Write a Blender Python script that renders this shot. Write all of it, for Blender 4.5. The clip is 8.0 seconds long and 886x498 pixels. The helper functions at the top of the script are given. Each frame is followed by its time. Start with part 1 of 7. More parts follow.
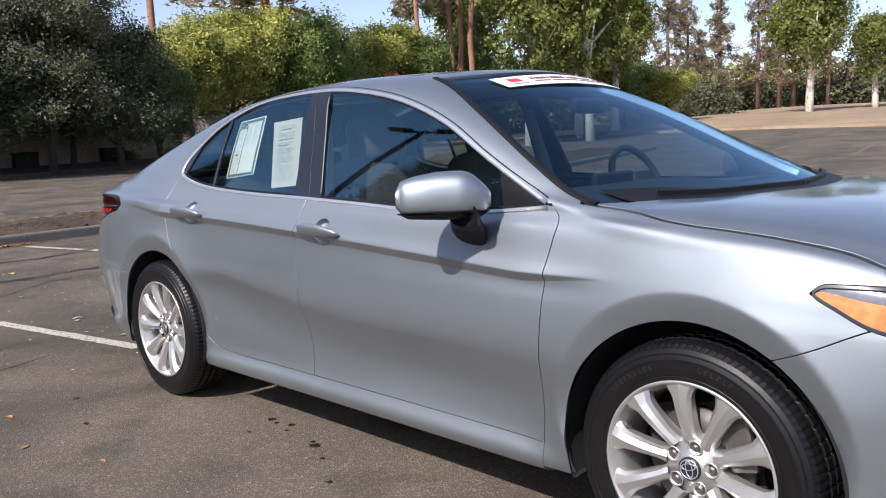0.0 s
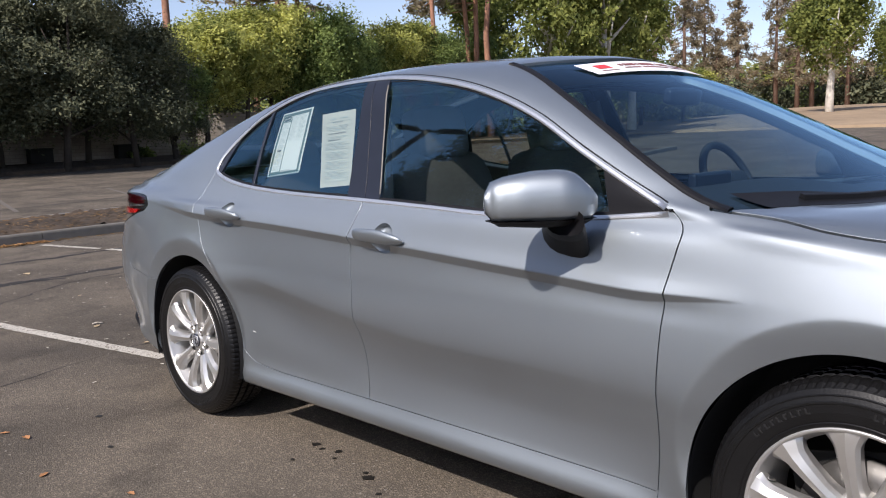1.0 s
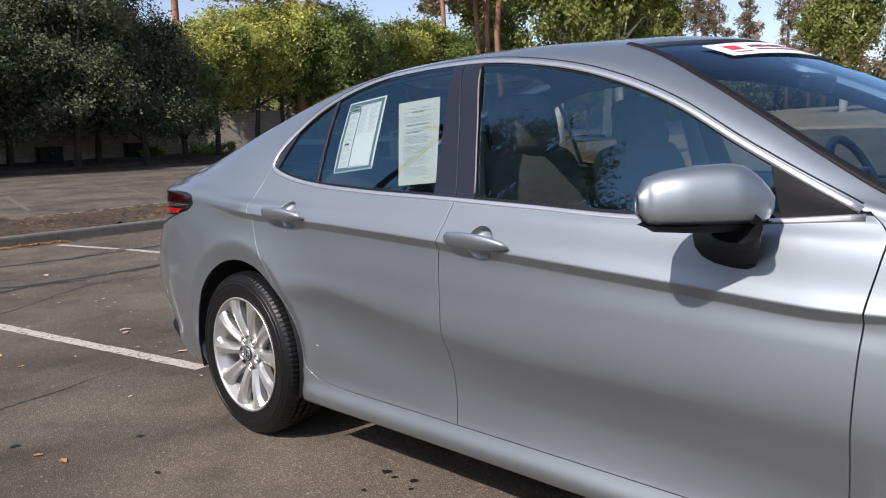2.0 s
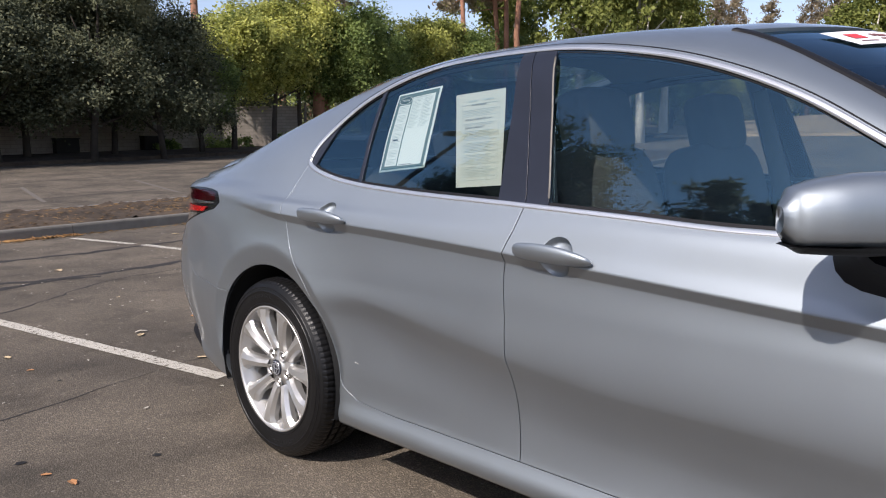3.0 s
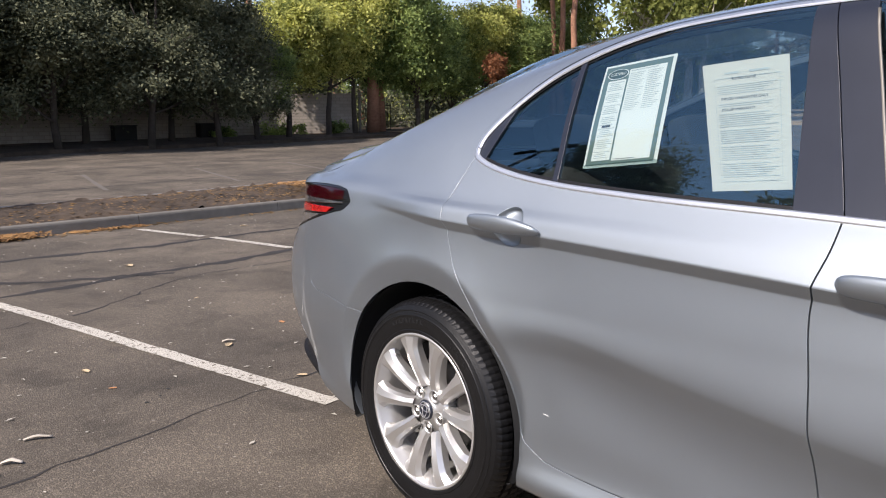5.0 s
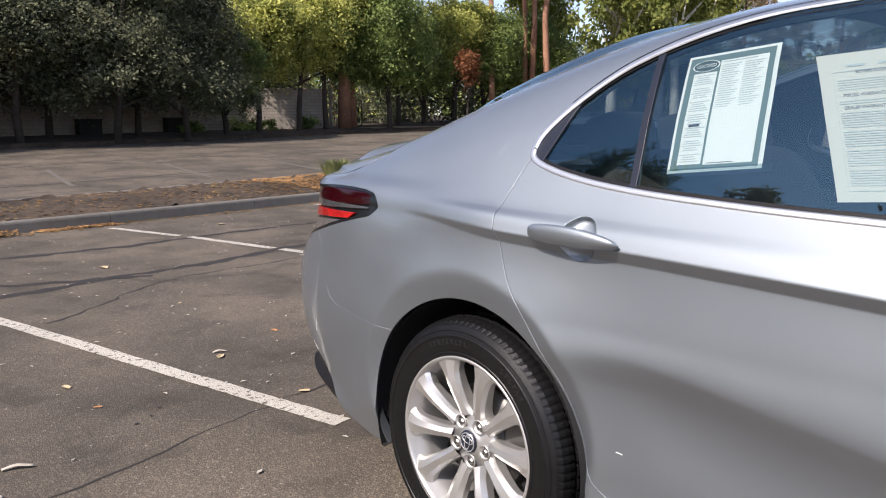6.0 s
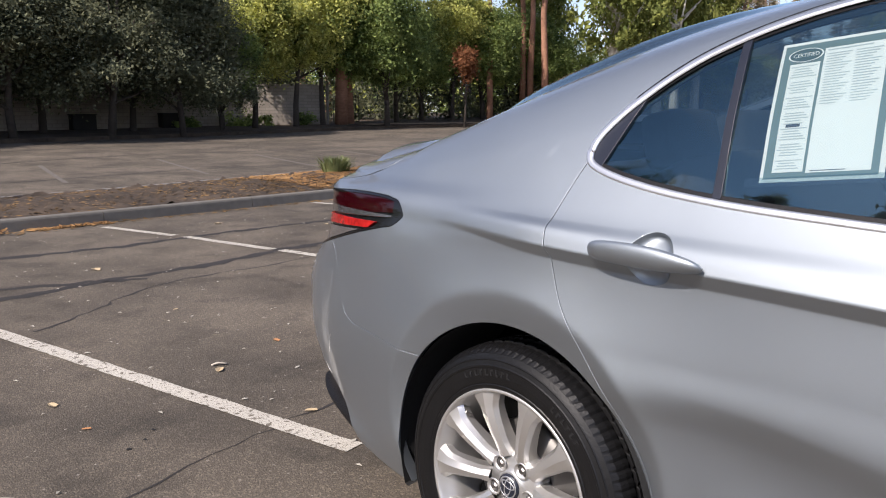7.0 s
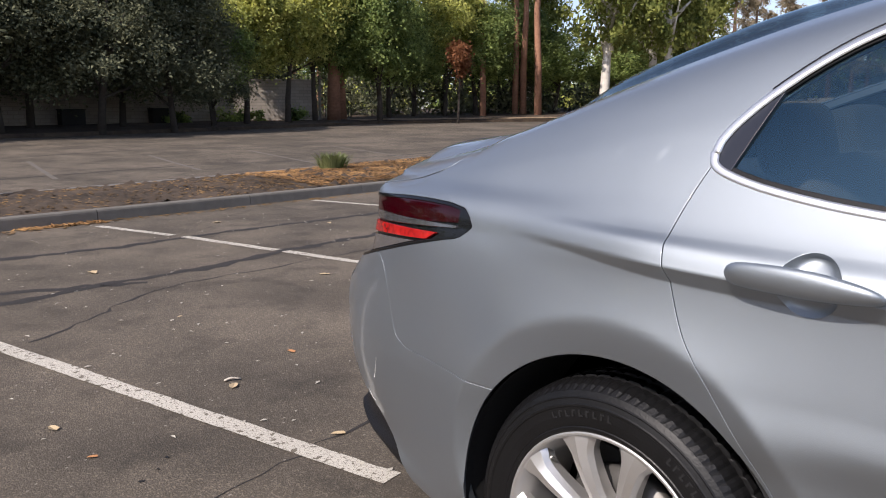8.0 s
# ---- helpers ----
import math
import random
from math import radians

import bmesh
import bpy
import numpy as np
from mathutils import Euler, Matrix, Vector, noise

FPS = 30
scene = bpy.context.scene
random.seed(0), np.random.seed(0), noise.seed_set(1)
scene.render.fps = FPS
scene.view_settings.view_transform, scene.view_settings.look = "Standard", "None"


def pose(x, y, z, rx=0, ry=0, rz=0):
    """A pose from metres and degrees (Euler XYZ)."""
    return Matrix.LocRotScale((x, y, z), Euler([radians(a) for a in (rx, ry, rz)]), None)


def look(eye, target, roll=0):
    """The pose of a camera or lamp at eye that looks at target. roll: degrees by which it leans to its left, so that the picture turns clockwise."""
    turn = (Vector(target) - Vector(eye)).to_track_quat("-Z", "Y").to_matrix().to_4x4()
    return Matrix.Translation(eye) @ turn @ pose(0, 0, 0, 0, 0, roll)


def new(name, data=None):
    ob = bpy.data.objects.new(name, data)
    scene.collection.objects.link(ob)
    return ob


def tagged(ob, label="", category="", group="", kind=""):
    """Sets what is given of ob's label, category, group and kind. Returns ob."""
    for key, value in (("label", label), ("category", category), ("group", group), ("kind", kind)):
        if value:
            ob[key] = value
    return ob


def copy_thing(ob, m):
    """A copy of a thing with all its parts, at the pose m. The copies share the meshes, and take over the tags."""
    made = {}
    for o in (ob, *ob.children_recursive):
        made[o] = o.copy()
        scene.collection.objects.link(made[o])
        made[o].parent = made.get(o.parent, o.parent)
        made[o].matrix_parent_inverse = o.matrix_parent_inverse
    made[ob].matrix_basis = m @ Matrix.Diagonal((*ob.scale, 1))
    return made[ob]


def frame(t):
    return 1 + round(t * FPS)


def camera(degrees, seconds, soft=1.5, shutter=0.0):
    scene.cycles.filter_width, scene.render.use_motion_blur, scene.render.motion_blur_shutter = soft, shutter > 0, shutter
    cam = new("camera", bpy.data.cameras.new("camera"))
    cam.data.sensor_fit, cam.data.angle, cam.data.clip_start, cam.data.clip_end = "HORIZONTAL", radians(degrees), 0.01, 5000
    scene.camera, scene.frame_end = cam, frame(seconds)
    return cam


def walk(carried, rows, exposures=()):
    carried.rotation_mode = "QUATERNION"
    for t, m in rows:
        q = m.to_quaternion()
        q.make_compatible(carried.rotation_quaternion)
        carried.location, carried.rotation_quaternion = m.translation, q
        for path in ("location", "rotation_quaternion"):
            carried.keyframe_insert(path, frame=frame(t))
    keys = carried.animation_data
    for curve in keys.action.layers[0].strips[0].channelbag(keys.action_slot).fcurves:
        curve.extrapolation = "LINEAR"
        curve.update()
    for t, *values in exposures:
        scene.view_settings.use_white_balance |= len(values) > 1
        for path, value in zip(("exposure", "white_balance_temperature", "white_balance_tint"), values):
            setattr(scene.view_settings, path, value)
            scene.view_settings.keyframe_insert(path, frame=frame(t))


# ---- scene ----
cam = camera(56.5, 8.0, 1.1)
PATH = [
    (0, (3.818, -2.766, 1.210), (2.426, -1.354, 0.948), -2.4),
    (0.5, (3.603, -2.696, 1.204), (2.193, -1.301, 0.939), -2.4),
    (1, (3.398, -2.648, 1.204), (1.988, -1.255, 0.940), -2.1),
    (1.5, (3.143, -2.655, 1.196), (1.732, -1.262, 0.932), -2.3),
    (3, (2.619, -2.497, 1.183), (1.18, -1.133, 0.918), -0.8),
    (3.5, (2.398, -2.503, 1.185), (0.971, -1.132, 0.903), -0.6),
    (4, (2.215, -2.511, 1.187), (0.738, -1.195, 0.890), -0.7),
    (4.5, (2.014, -2.437, 1.186), (0.544, -1.114, 0.893), -0.7),
    (5, (1.863, -2.386, 1.183), (0.353, -1.107, 0.891), -0.7),
    (6.5, (1.362, -2.326, 1.189), (-0.076, -0.969, 0.885), -0.1),
    (7, (1.233, -2.239, 1.190), (-0.216, -0.894, 0.881), -0.0),
    (7.5, (1.033, -2.208, 1.192), (-0.378, -0.826, 0.877), 0.3),
    (8, (0.884, -2.175, 1.189), (-0.546, -0.813, 0.870), 0.1),
]
walk(cam, [(t, look(eye, target, roll)) for t, eye, target, roll in PATH], [(0, 0.31, 6350, 14), (0.5, 0.15, 6400, 14), (1.5, 0.13, 6450, 14), (3, 0.17, 6500, 14), (3.5, 0.34, 6550, 14), (4.5, 0.39, 6550, 14), (5, 0.40, 6600, 15), (6.5, 0.43, 6650, 15), (7.5, 0.22, 6600, 15), (8, 0.21, 6600, 15)])

# ---- light ----
SUN_TRAVEL = Vector((-0.15, 1.0, -0.92)).normalized()
world = bpy.data.worlds.new("world")
scene.world = world
world.use_nodes = True
wn = world.node_tree.nodes
sky = wn.new("ShaderNodeTexSky")
sky.sky_type = "NISHITA"
sky.sun_disc = False
sky.sun_elevation = math.asin(-SUN_TRAVEL.z)
sky.sun_rotation = math.atan2(-SUN_TRAVEL.x, -SUN_TRAVEL.y)
sky.air_density, sky.dust_density, sky.ozone_density = 0.9, 0.9, 2.4
wn["Background"].inputs["Strength"].default_value = 0.16
grey, haze = wn.new("ShaderNodeRGBToBW"), wn.new("ShaderNodeMix")
haze.data_type = "RGBA"
haze.inputs["Factor"].default_value = 0.30  # thin smoke greys the blue
world.node_tree.links.new(sky.outputs["Color"], grey.inputs[0])
world.node_tree.links.new(sky.outputs["Color"], haze.inputs["A"])
tone = wn.new("ShaderNodeVectorMath")
tone.operation = "MULTIPLY"
tone.inputs[1].default_value = (1.00, 0.97, 1.16)
world.node_tree.links.new(grey.outputs[0], tone.inputs[0])
world.node_tree.links.new(tone.outputs[0], haze.inputs["B"])
world.node_tree.links.new(haze.outputs["Result"], wn["Background"].inputs["Color"])
sun = new("sun", bpy.data.lights.new("sun", "SUN"))
sun.data.energy = 4.8
sun.data.angle = radians(0.55)
sun.data.color = (1.0, 0.935, 0.85)
sun.matrix_world = look((0, 0, 30), Vector((0, 0, 30)) + SUN_TRAVEL)
scene.view_settings.exposure = 0.0

# ---- materials ----
def material(name, base, rough=0.6, metal=0.0, coat=0.0, spread=0.12, scale=8.0, bump=0.0, bump_scale=60.0, spec=0.5, vary=0.0):
    """A surface with a base colour that wanders by two sizes of noise, and fine relief."""
    m = bpy.data.materials.new(name)
    m.use_nodes = True
    nodes, links = m.node_tree.nodes, m.node_tree.links
    bsdf = nodes["Principled BSDF"]
    bsdf.inputs["Roughness"].default_value = rough
    bsdf.inputs["Metallic"].default_value = metal
    bsdf.inputs["Coat Weight"].default_value = coat
    bsdf.inputs["Coat Roughness"].default_value = 0.03
    bsdf.inputs["Specular IOR Level"].default_value = spec
    coord = nodes.new("ShaderNodeTexCoord")
    if spread > 0:
        big, small = nodes.new("ShaderNodeTexNoise"), nodes.new("ShaderNodeTexNoise")
        big.inputs["Scale"].default_value, small.inputs["Scale"].default_value = scale * 0.13, scale
        small.inputs["Detail"].default_value = 6
        add = nodes.new("ShaderNodeMath")
        add.operation = "ADD"
        ramp = nodes.new("ShaderNodeMapRange")
        ramp.inputs["From Min"].default_value, ramp.inputs["From Max"].default_value = 0.6, 1.4
        ramp.inputs["To Min"].default_value, ramp.inputs["To Max"].default_value = 1 - spread, 1 + spread
        mul = nodes.new("ShaderNodeVectorMath")
        mul.operation = "MULTIPLY"
        mul.inputs[0].default_value = base[:3]
        for n in (big, small):
            links.new(coord.outputs["Object"], n.inputs["Vector"])
        links.new(big.outputs["Fac"], add.inputs[0])
        links.new(small.outputs["Fac"], add.inputs[1])
        links.new(add.outputs[0], ramp.inputs["Value"])
        links.new(ramp.outputs[0], mul.inputs[1])
        out = mul.outputs[0]
        if vary > 0:
            info = nodes.new("ShaderNodeObjectInfo")
            vr = nodes.new("ShaderNodeMapRange")
            vr.inputs["To Min"].default_value, vr.inputs["To Max"].default_value = 1 - vary, 1 + vary
            links.new(info.outputs["Random"], vr.inputs["Value"])
            mul2 = nodes.new("ShaderNodeVectorMath")
            mul2.operation = "MULTIPLY"
            links.new(out, mul2.inputs[0])
            links.new(vr.outputs[0], mul2.inputs[1])
            out = mul2.outputs[0]
        links.new(out, bsdf.inputs["Base Color"])
    else:
        bsdf.inputs["Base Color"].default_value = (*base[:3], 1)
    if bump > 0:
        n, b = nodes.new("ShaderNodeTexNoise"), nodes.new("ShaderNodeBump")
        n.inputs["Scale"].default_value, n.inputs["Detail"].default_value = bump_scale, 5
        b.inputs["Strength"].default_value, b.inputs["Distance"].default_value = bump, 0.01
        links.new(coord.outputs["Object"], n.inputs["Vector"])
        links.new(n.outputs["Fac"], b.inputs["Height"])
        links.new(b.outputs["Normal"], bsdf.inputs["Normal"])
    return m


def paint_material():
    """Silver metallic car paint: fine flake under a clear coat."""
    m = material("silver_paint", (0.336, 0.373, 0.407), 0.35, 0.95, 1.0, 0.02, 3.0)
    nodes, links = m.node_tree.nodes, m.node_tree.links
    bsdf = nodes["Principled BSDF"]
    coord = nodes.new("ShaderNodeTexCoord")
    flake, b = nodes.new("ShaderNodeTexNoise"), nodes.new("ShaderNodeBump")
    flake.inputs["Scale"].default_value, flake.inputs["Detail"].default_value = 900, 2
    b.inputs["Strength"].default_value, b.inputs["Distance"].default_value = 0.12, 0.001
    links.new(coord.outputs["Object"], flake.inputs["Vector"])
    links.new(flake.outputs["Fac"], b.inputs["Height"])
    links.new(b.outputs["Normal"], bsdf.inputs["Normal"])
    bsdf.inputs["Coat Roughness"].default_value = 0.09
    dust, ramp = nodes.new("ShaderNodeTexNoise"), nodes.new("ShaderNodeMapRange")
    dust.inputs["Scale"].default_value, dust.inputs["Detail"].default_value = 5, 8
    ramp.inputs["To Min"].default_value, ramp.inputs["To Max"].default_value = 0.50, 0.58
    links.new(coord.outputs["Object"], dust.inputs["Vector"])
    links.new(dust.outputs["Fac"], ramp.inputs["Value"])
    links.new(ramp.outputs[0], bsdf.inputs["Roughness"])
    return m


def glass_material(name, tint, straight=0.05, sheen=(0.80, 0.95, 1.0)):
    """Clear sheet; straight: the share that it mirrors head-on, which rises towards grazing; sheen: tint that puts sky
    blue into the reflection.
    """
    m = bpy.data.materials.new(name)
    m.use_nodes = True
    nodes, links = m.node_tree.nodes, m.node_tree.links
    nodes.remove(nodes["Principled BSDF"])
    clear, gloss, mix, fres = (nodes.new("ShaderNode" + k) for k in ("BsdfTransparent", "BsdfGlossy", "MixShader", "LayerWeight"))
    clear.inputs["Color"].default_value = (*tint, 1)
    gloss.inputs["Roughness"].default_value = 0.01
    gloss.inputs["Color"].default_value = (*sheen, 1)
    fres.inputs["Blend"].default_value = 0.5
    steep, share = nodes.new("ShaderNodeMath"), nodes.new("ShaderNodeMapRange")
    steep.operation = "POWER"
    steep.inputs[1].default_value = 5.0
    share.inputs["To Min"].default_value, share.inputs["To Max"].default_value = straight, 1.0
    links.new(fres.outputs["Facing"], steep.inputs[0])
    links.new(steep.outputs[0], share.inputs["Value"])
    links.new(share.outputs[0], mix.inputs[0])
    links.new(clear.outputs[0], mix.inputs[1])
    links.new(gloss.outputs[0], mix.inputs[2])
    links.new(mix.outputs[0], nodes["Material Output"].inputs["Surface"])
    return m


def asphalt_material():
    m = material("asphalt", (0.128, 0.105, 0.080), 0.9, 0, 0, 0.22, 2.4, 0.7, 140)
    nodes, links = m.node_tree.nodes, m.node_tree.links
    bsdf = nodes["Principled BSDF"]
    src = bsdf.inputs["Base Color"].links[0].from_socket
    coord = nodes.new("ShaderNodeTexCoord")
    # pale stones in the worn binder
    cell, lift = nodes.new("ShaderNodeTexVoronoi"), nodes.new("ShaderNodeMapRange")
    cell.inputs["Scale"].default_value = 150
    lift.inputs["From Min"].default_value, lift.inputs["From Max"].default_value = 0.55, 1.0
    lift.inputs["To Min"].default_value, lift.inputs["To Max"].default_value = 0.84, 1.65
    links.new(coord.outputs["Object"], cell.inputs["Vector"])
    sep = nodes.new("ShaderNodeSeparateColor")
    links.new(cell.outputs["Color"], sep.inputs[0])
    links.new(sep.outputs[0], lift.inputs["Value"])
    mul = nodes.new("ShaderNodeVectorMath")
    mul.operation = "MULTIPLY"
    links.new(src, mul.inputs[0])
    links.new(lift.outputs[0], mul.inputs[1])
    # oil stains
    stain, cut = nodes.new("ShaderNodeTexNoise"), nodes.new("ShaderNodeMapRange")
    stain.inputs["Scale"].default_value, stain.inputs["Detail"].default_value = 0.75, 7
    cut.inputs["From Min"].default_value, cut.inputs["From Max"].default_value = 0.38, 0.60
    cut.inputs["To Min"].default_value, cut.inputs["To Max"].default_value = 0.62, 1.05
    links.new(coord.outputs["Object"], stain.inputs["Vector"])
    links.new(stain.outputs["Fac"], cut.inputs["Value"])
    mul2 = nodes.new("ShaderNodeVectorMath")
    mul2.operation = "MULTIPLY"
    links.new(mul.outputs[0], mul2.inputs[0])
    links.new(cut.outputs[0], mul2.inputs[1])
    # sharper dark blots
    blot_n, edge = nodes.new("ShaderNodeTexNoise"), nodes.new("ShaderNodeMapRange")
    blot_n.inputs["Scale"].default_value, blot_n.inputs["Detail"].default_value = 2.6, 9
    edge.inputs["From Min"].default_value, edge.inputs["From Max"].default_value = 0.36, 0.46
    edge.inputs["To Min"].default_value, edge.inputs["To Max"].default_value = 0.72, 1.0
    links.new(coord.outputs["Object"], blot_n.inputs["Vector"])
    links.new(blot_n.outputs["Fac"], edge.inputs["Value"])
    mul3 = nodes.new("ShaderNodeVectorMath")
    mul3.operation = "MULTIPLY"
    links.new(mul2.outputs[0], mul3.inputs[0])
    links.new(edge.outputs[0], mul3.inputs[1])
    mul2 = mul3
    # pale flecks of grit pressed into the surface
    fleck, near, few, both = nodes.new("ShaderNodeTexVoronoi"), nodes.new("ShaderNodeMath"), nodes.new("ShaderNodeMath"), nodes.new("ShaderNodeMath")
    fleck.inputs["Scale"].default_value = 26
    near.operation, few.operation, both.operation = "LESS_THAN", "GREATER_THAN", "MULTIPLY"
    near.inputs[1].default_value, few.inputs[1].default_value = 0.14, 0.80
    links.new(coord.outputs["Object"], fleck.inputs["Vector"])
    links.new(fleck.outputs["Distance"], near.inputs[0])
    sep2 = nodes.new("ShaderNodeSeparateColor")
    links.new(fleck.outputs["Color"], sep2.inputs[0])
    links.new(sep2.outputs[1], few.inputs[0])
    links.new(near.outputs[0], both.inputs[0])
    links.new(few.outputs[0], both.inputs[1])
    mix = nodes.new("ShaderNodeMix")
    mix.data_type = "RGBA"
    mix.inputs["B"].default_value = (0.27, 0.24, 0.205, 1)
    links.new(both.outputs[0], mix.inputs["Factor"])
    links.new(mul2.outputs[0], mix.inputs["A"])
    links.new(mix.outputs["Result"], bsdf.inputs["Base Color"])
    return m


def worn_paint_material(name, white, under, keep):
    """Old road paint, crazed and rubbed through to the asphalt."""
    m = material(name, white, 0.8, 0, 0, 0.1, 6, 0.3, 90)
    nodes, links = m.node_tree.nodes, m.node_tree.links
    bsdf = nodes["Principled BSDF"]
    src = bsdf.inputs["Base Color"].links[0].from_socket
    coord = nodes.new("ShaderNodeTexCoord")
    crack = nodes.new("ShaderNodeTexVoronoi")
    crack.feature = "DISTANCE_TO_EDGE"
    crack.inputs["Scale"].default_value = 62
    rub = nodes.new("ShaderNodeTexNoise")
    rub.inputs["Scale"].default_value, rub.inputs["Detail"].default_value = 26, 8
    links.new(coord.outputs["Object"], crack.inputs["Vector"])
    links.new(coord.outputs["Object"], rub.inputs["Vector"])
    a, b, c = (nodes.new("ShaderNodeMath") for _ in range(3))
    a.operation, b.operation, c.operation = "GREATER_THAN", "GREATER_THAN", "MULTIPLY"
    a.inputs[1].default_value, b.inputs[1].default_value = 0.03, keep
    links.new(crack.outputs["Distance"], a.inputs[0])
    links.new(rub.outputs["Fac"], b.inputs[0])
    links.new(a.outputs[0], c.inputs[0])
    links.new(b.outputs[0], c.inputs[1])
    mix = nodes.new("ShaderNodeMix")
    mix.data_type = "RGBA"
    mix.inputs["A"].default_value = (*under, 1)
    links.new(c.outputs[0], mix.inputs["Factor"])
    links.new(src, mix.inputs["B"])
    links.new(mix.outputs["Result"], bsdf.inputs["Base Color"])
    return m


def leaf_material(name, dark, light, through_light=0.35):
    """Leaves, each a little different, that let some light through."""
    m = bpy.data.materials.new(name)
    m.use_nodes = True
    nodes, links = m.node_tree.nodes, m.node_tree.links
    bsdf = nodes["Principled BSDF"]
    bsdf.inputs["Roughness"].default_value = 0.6
    bsdf.inputs["Specular IOR Level"].default_value = 0.12
    geo, ramp = nodes.new("ShaderNodeNewGeometry"), nodes.new("ShaderNodeMix")
    ramp.data_type = "RGBA"
    ramp.inputs["A"].default_value, ramp.inputs["B"].default_value = (*dark, 1), (*light, 1)
    coord, clump = nodes.new("ShaderNodeTexCoord"), nodes.new("ShaderNodeTexNoise")
    clump.inputs["Scale"].default_value, clump.inputs["Detail"].default_value = 1.1, 3
    links.new(coord.outputs["Object"], clump.inputs["Vector"])
    spread, mixed = nodes.new("ShaderNodeMapRange"), nodes.new("ShaderNodeMix")
    spread.inputs["From Min"].default_value, spread.inputs["From Max"].default_value = 0.40, 0.62
    links.new(clump.outputs["Fac"], spread.inputs["Value"])
    mixed.inputs["Factor"].default_value = 0.42
    links.new(spread.outputs[0], mixed.inputs["A"])
    links.new(geo.outputs["Random Per Island"], mixed.inputs["B"])
    links.new(mixed.outputs["Result"], ramp.inputs["Factor"])
    links.new(ramp.outputs["Result"], bsdf.inputs["Base Color"])
    trans, mix = nodes.new("ShaderNodeBsdfTranslucent"), nodes.new("ShaderNodeMixShader")
    links.new(ramp.outputs["Result"], trans.inputs["Color"])
    mix.inputs[0].default_value = through_light
    links.new(bsdf.outputs[0], mix.inputs[1])
    links.new(trans.outputs[0], mix.inputs[2])
    links.new(mix.outputs[0], nodes["Material Output"].inputs["Surface"])
    return m


M_PAINT = paint_material()
M_GLASS = glass_material("side_glass", (0.70, 0.755, 0.755), 0.165, (0.47, 0.83, 1.0))
M_SCREEN = glass_material("windscreen_glass", (0.62, 0.78, 0.86), 0.14, (0.44, 0.64, 0.80))
M_BACKGLASS = glass_material("rear_glass", (0.30, 0.36, 0.38), 0.05)
M_BLACK = material("black_plastic", (0.010, 0.010, 0.012), 0.5, 0, 0, 0.15, 20, 0.1, 300, spec=0.22)
M_DULLTRIM = material("dull_pale_trim", (0.2, 0.185, 0.165), 0.5, 0.4, 0, 0.1, 20)
M_GLOSSBLACK = material("satin_black_trim", (0.016, 0.019, 0.030), 0.33, 0, 0.0, 0.1, 20, spec=0.5)
M_INNER = material("dark_underside", (0.012, 0.012, 0.012), 0.9, 0, 0, 0.2, 10)
M_CHROME = material("bright_trim", (0.80, 0.81, 0.83), 0.36, 0.9, 0, 0.04, 10)
M_TYRE = material("tyre_rubber", (0.007, 0.007, 0.0076), 0.40, 0, 0, 0.35, 16, 0.10, 200, spec=0.33)
M_LETTER = material("raised_rubber", (0.014, 0.014, 0.0145), 0.6, 0, 0, 0.25, 30, spec=0.3)
M_ALLOY = material("silver_alloy", (0.66, 0.65, 0.635), 0.36, 0.82, 0.4, 0.05, 14)
M_STEEL = material("brake_steel", (0.13, 0.125, 0.12), 0.5, 0.7, 0, 0.2, 20)
M_NUT = material("lug_chrome", (0.34, 0.33, 0.32), 0.38, 1.0, 0, 0.08, 40)
# the seats' grey fabric again, darkened to paint in the rear cabin's shade
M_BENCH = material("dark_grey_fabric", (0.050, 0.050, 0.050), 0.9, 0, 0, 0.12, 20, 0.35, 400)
M_SEAT = material("grey_fabric", (0.165, 0.162, 0.155), 0.9, 0, 0, 0.12, 20, 0.35, 400)
M_DASH = material("dark_dashboard", (0.03, 0.031, 0.034), 0.7, 0, 0, 0.1, 20, 0.3, 300)
M_LINER = material("headliner", (0.28, 0.27, 0.255), 0.9, 0, 0, 0.08, 10)
M_RED = material("dark_red_lens", (0.020, 0.0003, 0.002), 0.12, 0, 0.3, 0.3, 30, spec=0.2)
M_REDLIT = material("bright_red_reflector", (0.40, 0.010, 0.009), 0.25, 0, 0.6, 0.6, 60)
M_LAMPBLACK = material("lamp_black", (0.006, 0.006, 0.007), 0.25, 0, 0.3, 0.1, 20, spec=0.3)
M_RIM = material("rim_silver", (0.60, 0.59, 0.575), 0.42, 0.75, 0.3, 0.06, 14)
M_SMOKE = material("smoke_lens", (0.09, 0.085, 0.088), 0.1, 0, 1.0, 0.1, 20)
M_CLEARLENS = material("clear_lens", (0.15, 0.15, 0.16), 0.2, 0.6, 1.0, 0.5, 60)
M_AMBER = material("amber_reflector", (0.52, 0.19, 0.05), 0.3, 0, 0.6, 0.55, 60)
M_GUIDE = material("thin_paper", (0.66, 0.64, 0.56), 0.8, 0, 0, 0.04, 6)
M_PAPER = material("paper", (0.86, 0.86, 0.81), 0.75, 0, 0, 0.02, 6)
M_PAPERGREEN = material("grey_green_print", (0.135, 0.195, 0.18), 0.75, 0, 0, 0.05, 20)
M_OVAL = material("dark_green_print", (0.06, 0.10, 0.09), 0.75, 0, 0, 0.05, 20)
M_INK = material("printed_ink", (0.50, 0.545, 0.53), 0.75, 0, 0, 0.1, 20)
M_INKDARK = material("dark_ink", (0.06, 0.07, 0.08), 0.75, 0, 0, 0.1, 20)
M_BANNER = material("white_banner", (0.86, 0.85, 0.86), 0.6, 0, 0, 0.02, 6)
